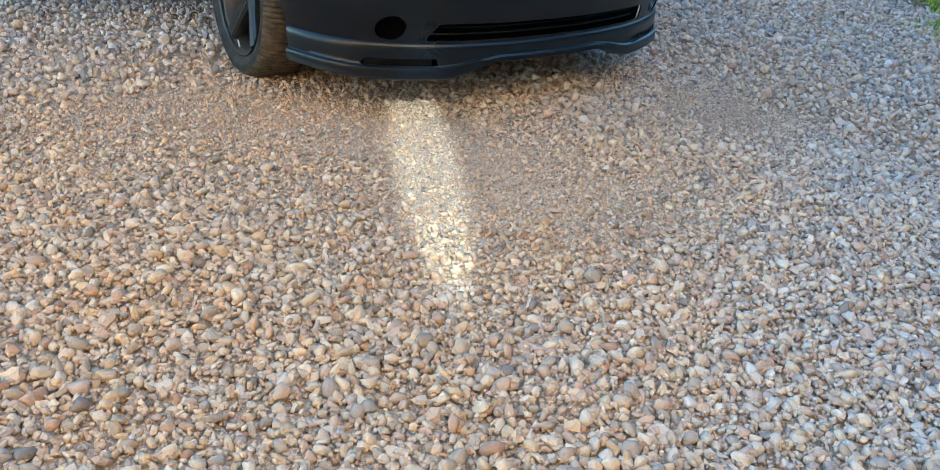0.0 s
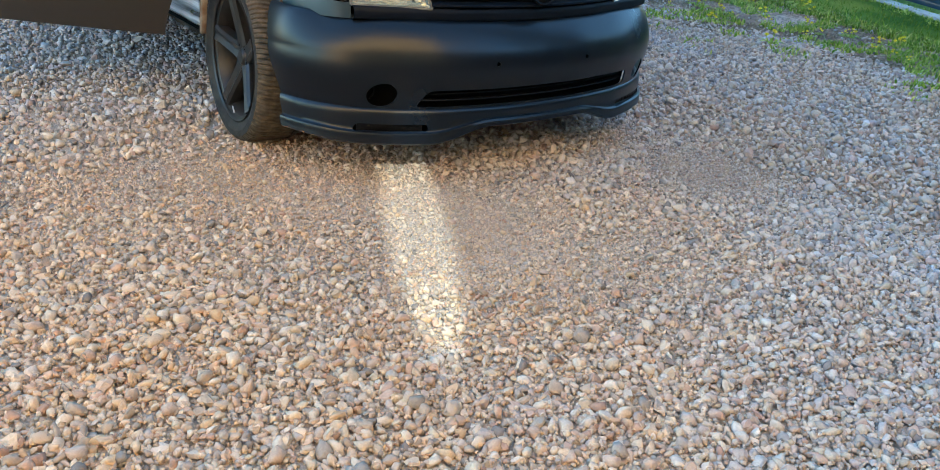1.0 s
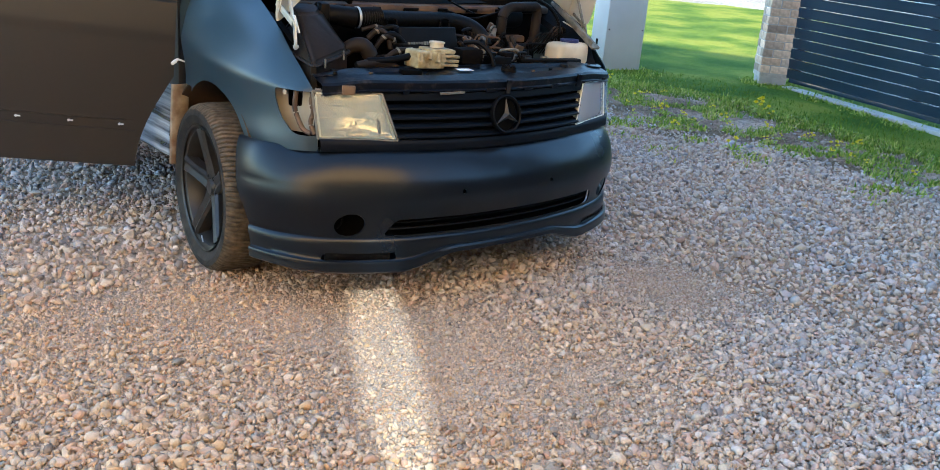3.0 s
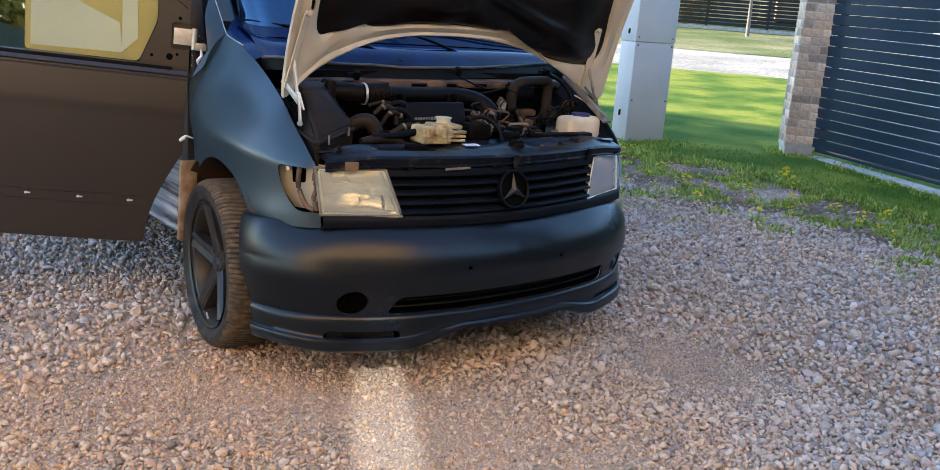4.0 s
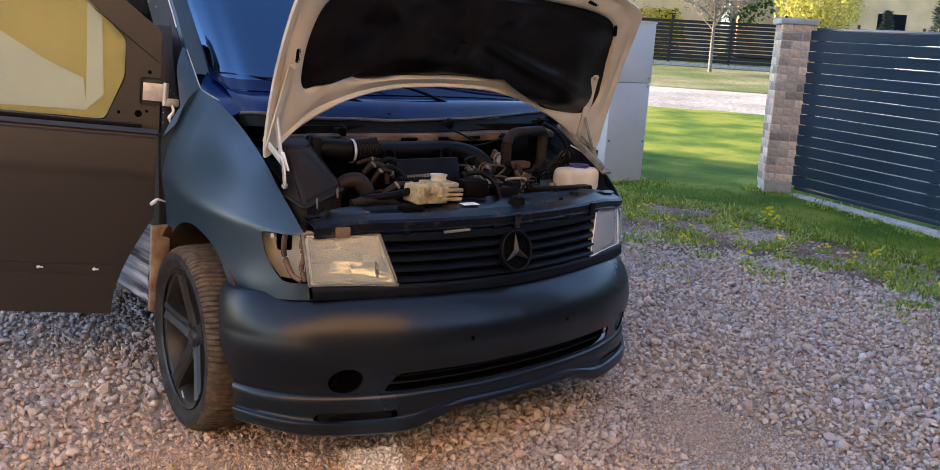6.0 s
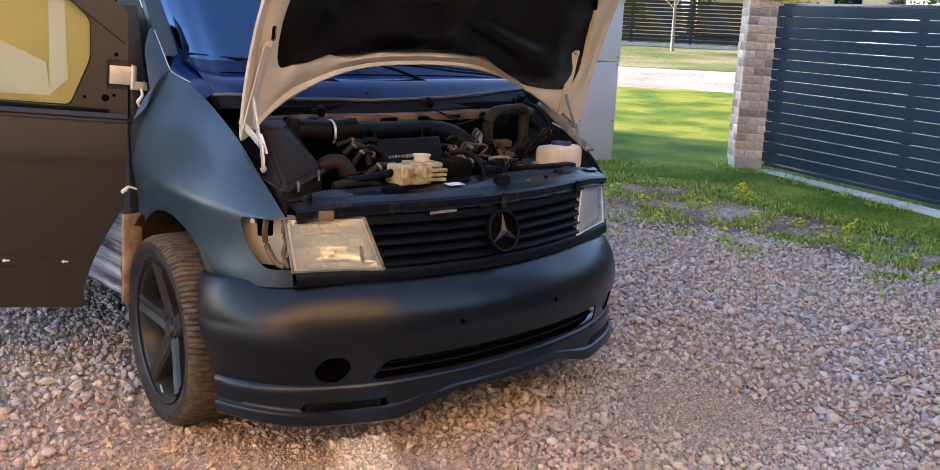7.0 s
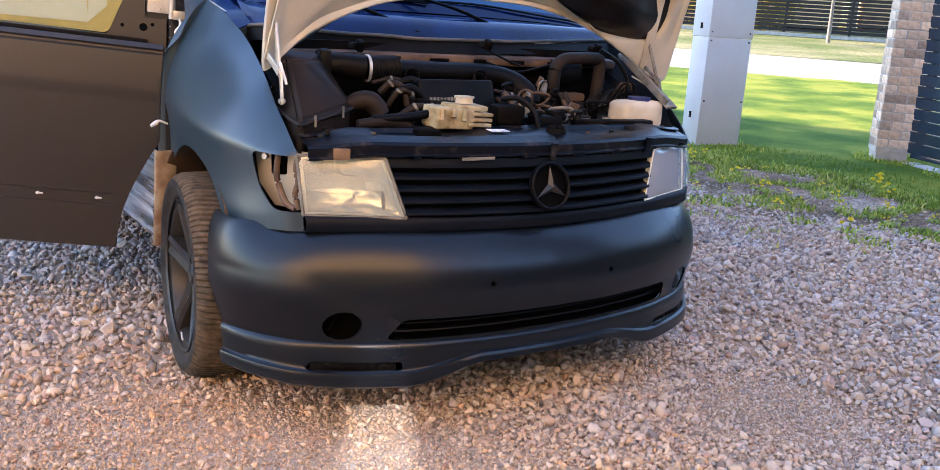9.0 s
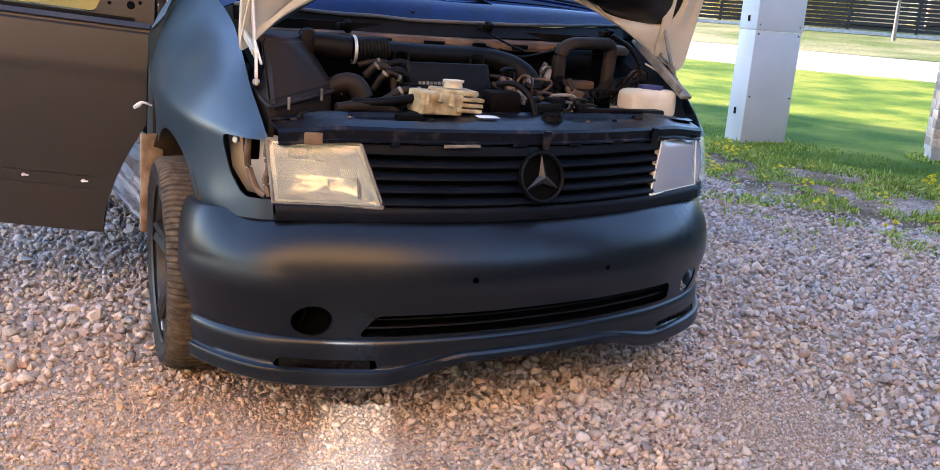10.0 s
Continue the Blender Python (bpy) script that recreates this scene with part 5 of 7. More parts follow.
# hoses in front of the engine
hoses = [([(-0.480, 0.37, 0.895), (-0.452, 0.355, 0.916), (-0.418, 0.340, 0.915), (-0.394, 0.328, 0.880), (-0.385, 0.32, 0.82)], [0.024, 0.027, 0.029, 0.029, 0.029], AIRBOX), ([(-0.46, 0.25, 0.875), (-0.38, 0.235, 0.880), (-0.30, 0.235, 0.890), (-0.23, 0.24, 0.905)], 0.013, BLACK),
         ([(-0.505, 0.25, 0.862), (-0.43, 0.247, 0.869), (-0.375, 0.247, 0.866), (-0.330, 0.25, 0.838)], [0.013, 0.018, 0.022, 0.022], AIRBOX), ([(-0.30, 0.42, 0.955), (-0.25, 0.41, 0.975), (-0.20, 0.40, 0.955), (-0.17, 0.40, 0.92)], 0.011, BLACK),
         ([(-0.33, 0.37, 0.93), (-0.28, 0.36, 0.955), (-0.235, 0.35, 0.925), (-0.23, 0.33, 0.88)], 0.012, BLACK), ([(0.02, 0.30, 0.93), (0.06, 0.26, 0.935), (0.09, 0.22, 0.90), (0.10, 0.20, 0.85)], 0.009, BLACK),
         ([(0.245, 0.50, 0.965), (0.252, 0.47, 0.93), (0.262, 0.435, 0.885)], 0.010, CREAM), ([(0.19, 0.50, 0.99), (0.21, 0.47, 0.95), (0.24, 0.44, 0.90), (0.23, 0.40, 0.86)], 0.008, BAY),
         ([(0.10, 0.53, 1.03), (0.22, 0.51, 1.00), (0.33, 0.50, 1.02), (0.42, 0.50, 1.045)], 0.004, BLACK), ([(0.56, 0.50, 1.085), (0.62, 0.48, 1.05), (0.65, 0.46, 1.00), (0.655, 0.45, 0.95)], 0.008, BLACK),
         ([(0.08, 0.54, 1.085), (0.13, 0.52, 1.06), (0.19, 0.51, 1.035), (0.24, 0.51, 1.02)], 0.004, BLACK), ([(0.66, 0.44, 1.0), (0.70, 0.40, 0.97), (0.73, 0.36, 0.93)], 0.003, CREAM)]
for pts, r, mm in hoses:
    b = bmesh.new()
    tube(b, pts, r, 12 if isinstance(r, list) or r > 0.01 else 8)
    part("hose", b, mm, van)
small = [([(-0.36, 0.40, 0.935), (-0.33, 0.385, 0.965), (-0.295, 0.37, 0.950), (-0.285, 0.36, 0.90)], 0.011), ([(-0.345, 0.375, 0.90), (-0.315, 0.36, 0.945), (-0.275, 0.355, 0.935), (-0.262, 0.345, 0.875)], 0.009), ([(-0.37, 0.43, 0.962), (-0.31, 0.425, 0.975), (-0.25, 0.42, 0.962), (-0.215, 0.41, 0.94)], 0.008),
         ([(-0.345, 0.30, 0.875), (-0.30, 0.285, 0.905), (-0.25, 0.275, 0.905), (-0.225, 0.26, 0.90)], 0.012), ([(0.02, 0.33, 0.93), (0.05, 0.31, 0.90), (0.06, 0.28, 0.86)], 0.008), ([(0.055, 0.40, 0.945), (0.12, 0.385, 0.935), (0.17, 0.35, 0.89)], 0.006)]
for pts, r in small:
    b = bmesh.new()
    tube(b, pts, r, 10)
    h = part("hose", b, AIRBOX, van)
    for t in (1, 2):
        m, d = along(Vector(pts[t]) - (Vector(pts[t]) - Vector(pts[t - 1])) * 0.12, Vector(pts[t]) + (Vector(pts[t]) - Vector(pts[t - 1])) * 0.12)
        b = bmesh.new()
        bmesh.ops.create_cone(b, cap_ends=True, segments=14, radius1=r * 1.22, radius2=r * 1.22, depth=0.008, matrix=m)
        part("hose_clip", b, BEZEL, h)
random.seed(12)
for k in range(9):
    b = bmesh.new()
    x = 0.50 + 0.014 * k
    tube(b, [(x - 0.05, 0.44, 0.86), (x - 0.01, 0.42 + 0.01 * random.random(), 0.90 + 0.03 * random.random()), (x + 0.03, 0.43, 0.93 + 0.03 * random.random()), (x + 0.06, 0.45, 0.94)], 0.0026, 6)
    part("wire", b, DUSTY if k % 3 == 0 else BAY, van)
random.seed(3)
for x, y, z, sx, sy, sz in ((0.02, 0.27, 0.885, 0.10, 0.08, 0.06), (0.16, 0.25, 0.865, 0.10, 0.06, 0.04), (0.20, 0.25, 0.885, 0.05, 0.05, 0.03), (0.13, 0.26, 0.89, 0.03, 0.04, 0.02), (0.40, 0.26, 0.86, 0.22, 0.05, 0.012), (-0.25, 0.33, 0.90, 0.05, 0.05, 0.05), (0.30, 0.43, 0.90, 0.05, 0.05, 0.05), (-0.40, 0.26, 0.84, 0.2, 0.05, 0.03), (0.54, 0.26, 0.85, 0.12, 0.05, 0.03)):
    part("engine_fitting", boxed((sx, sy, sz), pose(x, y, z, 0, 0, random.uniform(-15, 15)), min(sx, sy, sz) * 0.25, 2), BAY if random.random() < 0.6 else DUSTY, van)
for x, z in ((-0.375, 1.065), (0.105, 1.085), (0.56, 1.088)):
    b = boxed((0.05, 0.025, 0.02), pose(x, 0.535, z, 0, 0, 20), 0.006)
    box(b, (0.02, 0.03, 0.035), pose(x + 0.01, 0.53, z, 20), 0.006)
    part("washer_joint", b, BAY, van)

# square ducting ring on the bulkhead
R = rounded([(-0.115, -0.10), (0.105, -0.11), (0.115, 0.085), (0.10, 0.105), (-0.115, 0.10)], 0.075, 6)
b = bmesh.new()
ctr2 = Vector((0.452, 0.505, 0.968))
line = [ctr2 + Vector((u * 0.95, u * 0.18 - 0.03, w * 0.84)) for u, w in R]
tube(b, [*line, line[0]], 0.021, 12, 100)
vent = part("vent_collar", b, COLLAR, van, "square dusty rubber collar of the heater intake")
part("vent_floor", boxed((0.15, 0.05, 0.03), pose(0.452, 0.540, 0.912), 0.01), ARCH, vent)
b = bmesh.new()
rod(b, (0.39, 0.55, 1.00), (0.50, 0.56, 1.00), 0.045, seg=20)
part("vent_drum", b, BLACK, vent)

# coolant tank
b = boxed((0.178, 0.10, 0.118), pose(0.598, 0.33, 0.866, 0, 0, 4), 0.030, 4)
tank = part("coolant_tank", b, TANK, van, "milky plastic expansion tank")
b = bmesh.new()
rod(b, (0.612, 0.335, 0.922), (0.612, 0.335, 0.936), 0.038, seg=28)
part("tank_cap", b, BLUECAP, tank, "dark blue cap")
b = bmesh.new()
m, d = along((0.680, 0.262, 0.905), (0.680, 0.546, 1.071))
box(b, (0.040, 0.012, d), m, 0.003)
box(b, (0.010, 0.024, d * 0.9), m @ Matrix.Translation((0.018, 0.012, 0)), 0.003)
part("wing_stay", b, BEZEL, van)

for k, x in enumerate((-0.62, -0.50, -0.29, 0.22, 0.33, 0.60)):
    b = bmesh.new()
    rod(b, (x, slam_y(x) + 0.045, 0.842), (x, slam_y(x) + 0.045, 0.852), 0.008, 0.007, seg=8)
    part("panel_bolt", b, RUSTY if k % 2 else DUSTY, slam)
for x, w in ((0.50, 0.06), (0.585, 0.05)):
    part("panel_hole", boxed((w, 0.03, 0.003), pose(x, slam_y(x) + 0.085, 0.8445 - 0.006, 6, 0, 22), 0.001), DARK, slam)
random.seed(23)
for k in range(16):
    x = -0.66 + 0.088 * k + random.uniform(-0.02, 0.02)
    if k % 2:
        part("front_tab", boxed((random.uniform(0.02, 0.055), 0.004, random.uniform(0.008, 0.018)), pose(x, slam_y(x) - 0.0225, 0.796 + random.uniform(-0.004, 0.003), 6, 0, random.uniform(-4, 4)), 0.001), PANEL, slam)
for k in range(26):
    x, y = random.uniform(-0.46, 0.52), random.uniform(0.24, 0.46)
    z = 0.845 + 0.16 * (y - 0.24) + random.uniform(-0.02, 0.03)
    b = bmesh.new()
    if k % 2:
        rod(b, (x, y, z - 0.02), (x + random.uniform(-0.02, 0.02), y, z + 0.012), random.uniform(0.006, 0.014), seg=10)
    else:
        tube(b, [(x, y, z - 0.02), (x + random.uniform(-0.06, 0.06), y - 0.02, z + 0.02), (x + random.uniform(-0.1, 0.1), y + 0.02, z + 0.01), (x + random.uniform(-0.12, 0.12), y, z - 0.03)], random.uniform(0.003, 0.007), 7)
    part("engine_fitting" if k % 2 else "cable", b, random.choice((BAY, DUSTY, BAY, COLLAR, BEZEL)), van)
for k in range(8):
    x = -0.56 + 0.16 * k
    part("flange_patch", boxed((random.uniform(0.03, 0.08), 0.006, random.uniform(0.012, 0.024)), pose(x, 0.520 + 0.06 * (x / 0.7) ** 2, 1.030, 20, 0, 0), 0.002), random.choice((RUSTY, BAY, DUSTY)), bay)
part("lamp_bracket", boxed((0.045, 0.020, 0.030), pose(-0.610, 0.130, 0.800, 0, 0, -24), 0.003), RUSTY, slam, "rusty lamp bracket")

# pipes, brackets and wiring between the engine and the bulkhead
random.seed(41)
for k in range(34):
    x, y = random.uniform(0.10, 0.37), random.uniform(0.30, 0.50)
    z = 0.875 + 0.45 * (y - 0.30) + random.uniform(-0.03, 0.03)
    b = bmesh.new()
    if k % 3 == 0:
        m = pose(x, y, z, random.uniform(-40, 40), random.uniform(-40, 40), random.uniform(0, 90))
        box(b, (random.uniform(0.015, 0.045), random.uniform(0.006, 0.02), random.uniform(0.015, 0.04)), m, 0.002)
    elif k % 3 == 1:
        rod(b, (x, y, z - 0.02), (x + random.uniform(-0.03, 0.03), y + random.uniform(-0.02, 0.02), z + 0.015), random.uniform(0.006, 0.013), random.uniform(0.005, 0.010), seg=10)
    else:
        tube(b, [(x, y, z - 0.03), (x + random.uniform(-0.05, 0.05), y - 0.02, z + 0.02), (x + random.uniform(-0.08, 0.08), y + 0.02, z + 0.02), (x + random.uniform(-0.09, 0.09), y, z - 0.04)], random.uniform(0.003, 0.006), 7)
    part("cable" if k % 3 == 2 else "engine_fitting", b, random.choice((BAY, COLLAR, RUSTY, BEZEL, ARCH, DUSTY)), van)
for k in range(7):
    b = bmesh.new()
    a, r = 0.59 + 0.010 * k, 0.045 + 0.006 * random.random()
    tube(b, [(a - 0.02, 0.46, 0.90), (a, 0.44 + 0.004 * k, 0.90 + r), (a + 0.03, 0.45, 0.915 + r * 1.2), (a + 0.055, 0.46, 0.90 + r * 0.8), (a + 0.06, 0.46, 0.88)], 0.0028, 6)
    part("wire", b, (COLLAR, ARCH, BAY)[k % 3], van)

# windscreen, pillars, roof and sides
GLASS_BASE = [(-0.618, 1.048, 1.214), (-0.602, 0.985, 1.182), (-0.572, 0.925, 1.172), (-0.50, 0.845, 1.172), (-0.25, 0.755, 1.172), (0.0, 0.735, 1.172), (0.25, 0.740, 1.170), (0.50, 0.755, 1.165), (0.72, 0.780, 1.156), (0.84, 0.830, 1.162), (0.875, 0.905, 1.200)]
GLASS_TOP = [(-0.618, 1.62, 1.80), (-0.60, 1.60, 1.806), (-0.55, 1.56, 1.814), (-0.45, 1.52, 1.82), (-0.25, 1.47, 1.826), (0.0, 1.45, 1.83), (0.25, 1.47, 1.826), (0.45, 1.52, 1.82), (0.62, 1.56, 1.814), (0.70, 1.60, 1.806), (0.73, 1.62, 1.80)]
lo, hi = smooth_line(GLASS_BASE, 61), smooth_line(GLASS_TOP, 61)
glass_rows = [[a.lerp(b, t) + Vector((0, -0.03, 0.03)) * math.sin(math.pi * t) for t in lin(0.0, 1, 13)] for a, b in zip(lo, hi)]
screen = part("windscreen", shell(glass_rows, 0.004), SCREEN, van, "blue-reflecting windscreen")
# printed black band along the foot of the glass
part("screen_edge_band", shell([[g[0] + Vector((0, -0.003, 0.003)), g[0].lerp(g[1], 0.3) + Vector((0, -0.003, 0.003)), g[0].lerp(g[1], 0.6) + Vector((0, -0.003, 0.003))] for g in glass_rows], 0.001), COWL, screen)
# the scuttle panel from the seal up to the glass
rows = []
for i, p in enumerate(SEAL):
    q = lo[i]
    rows.append([p.lerp(q, t) + Vector((0, -0.018, 0.020)) * math.sin(math.pi * min(1, t)) for t in (0.0, 0.08, 0.25, 0.5, 0.75, 0.92, 1.0)])
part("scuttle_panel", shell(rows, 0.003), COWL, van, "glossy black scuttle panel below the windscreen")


def body_section(y, half_roof, z_roof, belt=1.06):
    return [(0.0, y, z_roof + 0.03), (half_roof * 0.6, y, z_roof + 0.022), (half_roof, y, z_roof - 0.01), (half_roof + 0.06, y, z_roof - 0.07), (0.82, y, 1.30), (0.865, y, belt), (0.885, y, 0.80), (0.88, y, 0.55), (0.86, y, 0.34), (0.80, y, 0.30)]


ys = [2.18, 2.6, 3.2, 3.8, 4.4, 4.52]
for s in (-1, 1):
    rows = [[(s * x, yy, z) for x, yy, z in body_section(y, 0.66 - 0.01 * max(0, y - 4), 1.83 - (0.03 if y > 4.45 else 0))] for y in ys]
    rows[-1] = [(p[0] * 0.97, p[1], p[2]) for p in rows[-1]]
    arch = bmesh.new()
    rod(arch, (s * 0.7, 3.72, 0.35), (s * 1.1, 3.72, 0.35), 0.375, seg=48)
    part("body_side", carved(shell(rows, 0.008), [arch]), PAINT, van)
    rows = [[(s * x, y, z) for x, y, z in ((0.0, t, 1.84 + q), (0.40, t + 0.03, 1.838 + q), (0.62, t + 0.12, 1.80 + q), (0.70, t + 0.20, 1.74 + q))] for t, q in ((1.45, 0.0), (1.7, 0.015), (2.2, 0.02))]
    part("roof_front", shell(rows, 0.006), PAINT, van)
    edge = [glass_rows[0 if s < 0 else -1][k] for k in range(13)]
    wide = [1.0 - 0.035 * k for k in range(13)]
    b = shell([[p + Vector((s * 0.001, 0.0, 0.0)), p + Vector((s * 0.034 * w, 0.004, 0.005)), p + Vector((s * 0.062 * w, 0.018, 0.004)), p + Vector((s * 0.070 * w, 0.032, -0.002))] for p, w in zip(edge, wide)], 0.004)
    pillar = part("pillar", b, PAINT, van, "satin blue-black windscreen pillar")
    b = bmesh.new()
    tube(b, [p + Vector((s * 0.071 * w, 0.032, 0.0)) for p, w in zip(edge[3:], wide[3:])], 0.0028, 6, 40)
    part("pillar_edge", b, WHITE, pillar, "thin pale edge line")
    b = shell([[p + Vector((s * 0.070 * w, 0.036, -0.004)), p + Vector((s * 0.090 * w, 0.075, -0.02)), p + Vector((s * 0.10 * w, 0.15, -0.05)), p + Vector((s * 0.03, 0.16, -0.05))] for p, w in zip(edge, wide)], 0.004)
    part("pillar_side", b, PILLAR, pillar, "dark dust-speckled door opening")
    rows = []
    for y in lin(1.04, 2.2, 40):
        row = []
        for p in smooth_line([(0.830, 0.66, 0), (0.850, 0.54, 0), (0.862, 0.44, 0), (0.858, 0.372, 0), (0.79, 0.345, 0)], 22):
            x, z = p.x, p.y
            fold = 0.010 * noise.noise((y * 2.5, z * 26, 3)) + 0.006 * noise.noise((y * 9, z * 40 + y * 14, 8)) if s < 0 else 0.0
            row.append((s * (x + fold), y, z))
        rows.append(row)
    part("sill", shell(rows, 0.004), FILM if s < 0 else PAINT, van, "sill wrapped in crinkled clear film" if s < 0 else "", 60)
    part("step_well", boxed((0.05, 1.1, 0.10), pose(s * 0.80, 1.62, 0.56), 0.01), FILM if s < 0 else BLACK, van)
for s in (-1, 1):
    pane_bm = shell([[(s * (0.872 - 0.05 * (z - 1.08) / 0.30), y, z) for z in (1.03, 1.20, 1.38, 1.56)] for y in (2.35, 3.3, 4.38)], 0.004)
    for v in pane_bm.verts:
        v.co.x += s * 0.006
    part("side_window", pane_bm, SIDEGLASS, van, "dark side window reflecting the hedge")
part("rear_wall", boxed((1.70, 0.01, 1.48), pose(0, 4.52, 1.06), 0.002), PAINT, van)
# tray and slab added to keep light off the ground under the van
part("undertray", boxed((1.20, 0.50, 0.012), pose(0, 0.42, 0.205, -3), 0.003), DARK, van, "dark tray added below the engine to block light")
part("underbody", boxed((1.25, 3.2, 0.16), pose(0, 2.65, 0.29), 0.02), DARK, van, "dark slab added between the wheels to block light")
part("van_floor", boxed((1.50, 3.7, 0.03), pose(0, 2.65, 0.38)), DARK, van)
part("dashboard", boxed((1.14, 0.30, 0.20), pose(0.03, 1.18, 1.00), 0.05, 4), BLACK, van)
part("rear_partition", boxed((1.62, 0.01, 1.30), pose(0, 2.45, 1.10)), CLOTH, van)
for x in (-0.42, 0.42):
    b = boxed((0.48, 0.14, 0.70), pose(x, 2.10, 1.05, 12), 0.05, 3)
    box(b, (0.26, 0.10, 0.18), pose(x, 2.18, 1.52, 10), 0.04, 3)
    part("seat", b, CLOTH, van)
# the arch end and front door post
rows = [[(-x, 1.034 - 0.10 * (z - 0.36) + o, z) for x, o in ((0.857, 0.012), (0.855, 0.002), (0.848, -0.002), (0.815, 0.002), (0.790, 0.010))] for z in lin(0.345, 0.676, 14)]
part("arch_end_flange", shell(rows, 0.004), RUSTCREAM, van, "cream painted flange with rusty edge behind the wheel")
part("door_post", boxed((0.09, 0.10, 0.62), pose(-0.770, 1.10, 0.68), 0.01), PILLAR, van, "dark dust-speckled front door post")
part("door_post_upper", boxed((0.06, 0.14, 0.44), pose(-0.762, 1.15, 1.16, -10), 0.012), PILLAR, van)
random.seed(31)
for k in range(46):
    z = random.uniform(0.95, 1.50)
    y = 1.075 if z < 1.18 else 1.09 + 0.62 * (z - 1.18)
    b = bmesh.new()
    bmesh.ops.create_icosphere(b, subdivisions=1, radius=random.uniform(0.0010, 0.0022), matrix=Matrix.Translation((-0.77 + random.uniform(-0.03, 0.03), y - 0.012, z)))
    part("dust_speck", b, WHITE, van)


# wipers
def on_screen(x, t, lift=0.012):
    a = min(range(61), key=lambda k: abs(glass_rows[k][0].x - x))
    return glass_rows[a][0].lerp(glass_rows[a][-1], t) + Vector((0, -lift, lift))


for pivot, knee, blade in (((0.28, 0.640, 1.118), (-0.08, 0.05), [(-0.13, 0.045), (0.20, 0.050), (0.45, 0.028), (0.74, 0.010)]), ((-0.12, 0.610, 1.112), (-0.46, 0.05), [(-0.61, 0.035), (-0.45, 0.055), (-0.20, 0.05), (0.02, 0.035)])):
    b = bmesh.new()
    tube(b, [Vector(pivot), Vector(pivot).lerp(on_screen(*knee, 0.03), 0.5) + Vector((0, -0.01, 0.012)), on_screen(*knee, 0.028)], [0.008, 0.006, 0.004], 8, 16)
    rod(b, Vector(pivot) - Vector((0, 0, 0.02)), Vector(pivot) + Vector((0, 0, 0.006)), 0.013, seg=14)
    wiper = part("wiper_arm", b, BLACK, van, "black wiper arm")
    b = bmesh.new()
    tube(b, [on_screen(*q) for q in blade], 0.0042, 6, 20)
    part("wiper_blade", b, BLACK, wiper)

# front door, swung wide open
DOOR = Matrix.Translation((-0.862, 1.092, 0)) @ Matrix.Rotation(radians(-25.0), 4, "Z") @ Matrix.Rotation(radians(3.5), 4, "Y")
door = thing("front_door")
door.parent = van
door.matrix_local = DOOR
tagged(door, "wide open satin black front door, its glass masked with paper")


def skin_y(d, z):
    """The bulge of the door skin: d out from the hinge edge, z up."""
    return -0.045 * math.exp(-((z - 0.87) / 0.40) ** 2) - 0.012 * math.sin(math.pi * min(1, max(0, d / 1.0))) + (0.10 * (z - 1.05) if z > 1.05 else 0) + 0.055 * max(0, 0.845 - z)


def hinge_edge(z):
    """Where the front edge of the door lies: it sweeps back round the wheel arch."""
    return 0.0 if z > 0.70 else 0.136 * math.sin(0.5 * math.pi * (0.70 - z) / 0.40)


zs = [0.308, 0.34, 0.39, 0.43, 0.458, 0.461, 0.464, 0.497, 0.500, 0.503, 0.54, 0.58, 0.64, 0.70, 0.76, 0.80, 0.825, 0.84, 0.855, 0.88, 0.92, 0.96, 0.985, 0.992, 0.998, 1.005]


def crease(d, z):
    c = 0.0
    if 0.459 < z < 0.502 and d > 0.16:
        c += 0.006
    c += -0.004 * step(0.845, 0.855, z) + 0.008 * (1 if 0.990 < z < 1.0 else 0)
    return c


rows = [[(-(hinge_edge(z) + t * (1.02 - hinge_edge(z))), skin_y(t, z) + crease(hinge_edge(z) + t * 1.0, z), z) for t in lin(0, 1, 33)] for z in zs]
bmd = shell(rows, 0.020)
part("door_skin", bmd, DOOR_PAINT, door, "satin black lower door skin")
# window surround: belt, sloping front pillar, corner panel
loop = [(0.0, 1.006), (0.008, 1.355), (0.020, 1.372), (0.135, 1.458), (0.34, 1.625), (0.44, 1.70), (1.02, 1.71), (1.02, 1.006)]
opening = rounded([(0.122, 1.192), (0.127, 1.330), (0.235, 1.430), (0.40, 1.585), (0.48, 1.62), (0.955, 1.62), (0.955, 1.030), (0.186, 1.030)], 0.014, 4)
b = prism([(-d, z) for d, z in loop], (0, 0.010, 0), (1, 0, 0), (0, 0, 1), (0, 1, 0), 0.035)
c = prism([(-d, z) for d, z in opening], (0, -0.1, 0), (1, 0, 0), (0, 0, 1), (0, 1, 0), 0.3)
frame_bm = carved(b, [c])
wall_cut = prism([(-u, w) for u, w in rounded([(-0.02, 1.098), (0.072, 1.098), (0.072, 1.200), (-0.02, 1.200)], 0.012)], (0, -0.02, 0), (1, 0, 0), (0, 0, 1), (0, 1, 0), 0.045)
frame_bm = carved(frame_bm, [wall_cut])
part("window_frame", frame_bm, DOOR_PAINT, door, "satin black window frame")
part("belt_seal", boxed((0.92, 0.012, 0.016), pose(-0.52, 0.002, 1.022), 0.004), BLACK, door)
pan = prism([(-d, z) for d, z in opening], (0, 0.028, 0), (1, 0, 0), (0, 0, 1), (0, 1, 0), 0.004)
g = part("door_glass", pan, CLEAR, door, "clear door glass")
g.visible_shadow = False
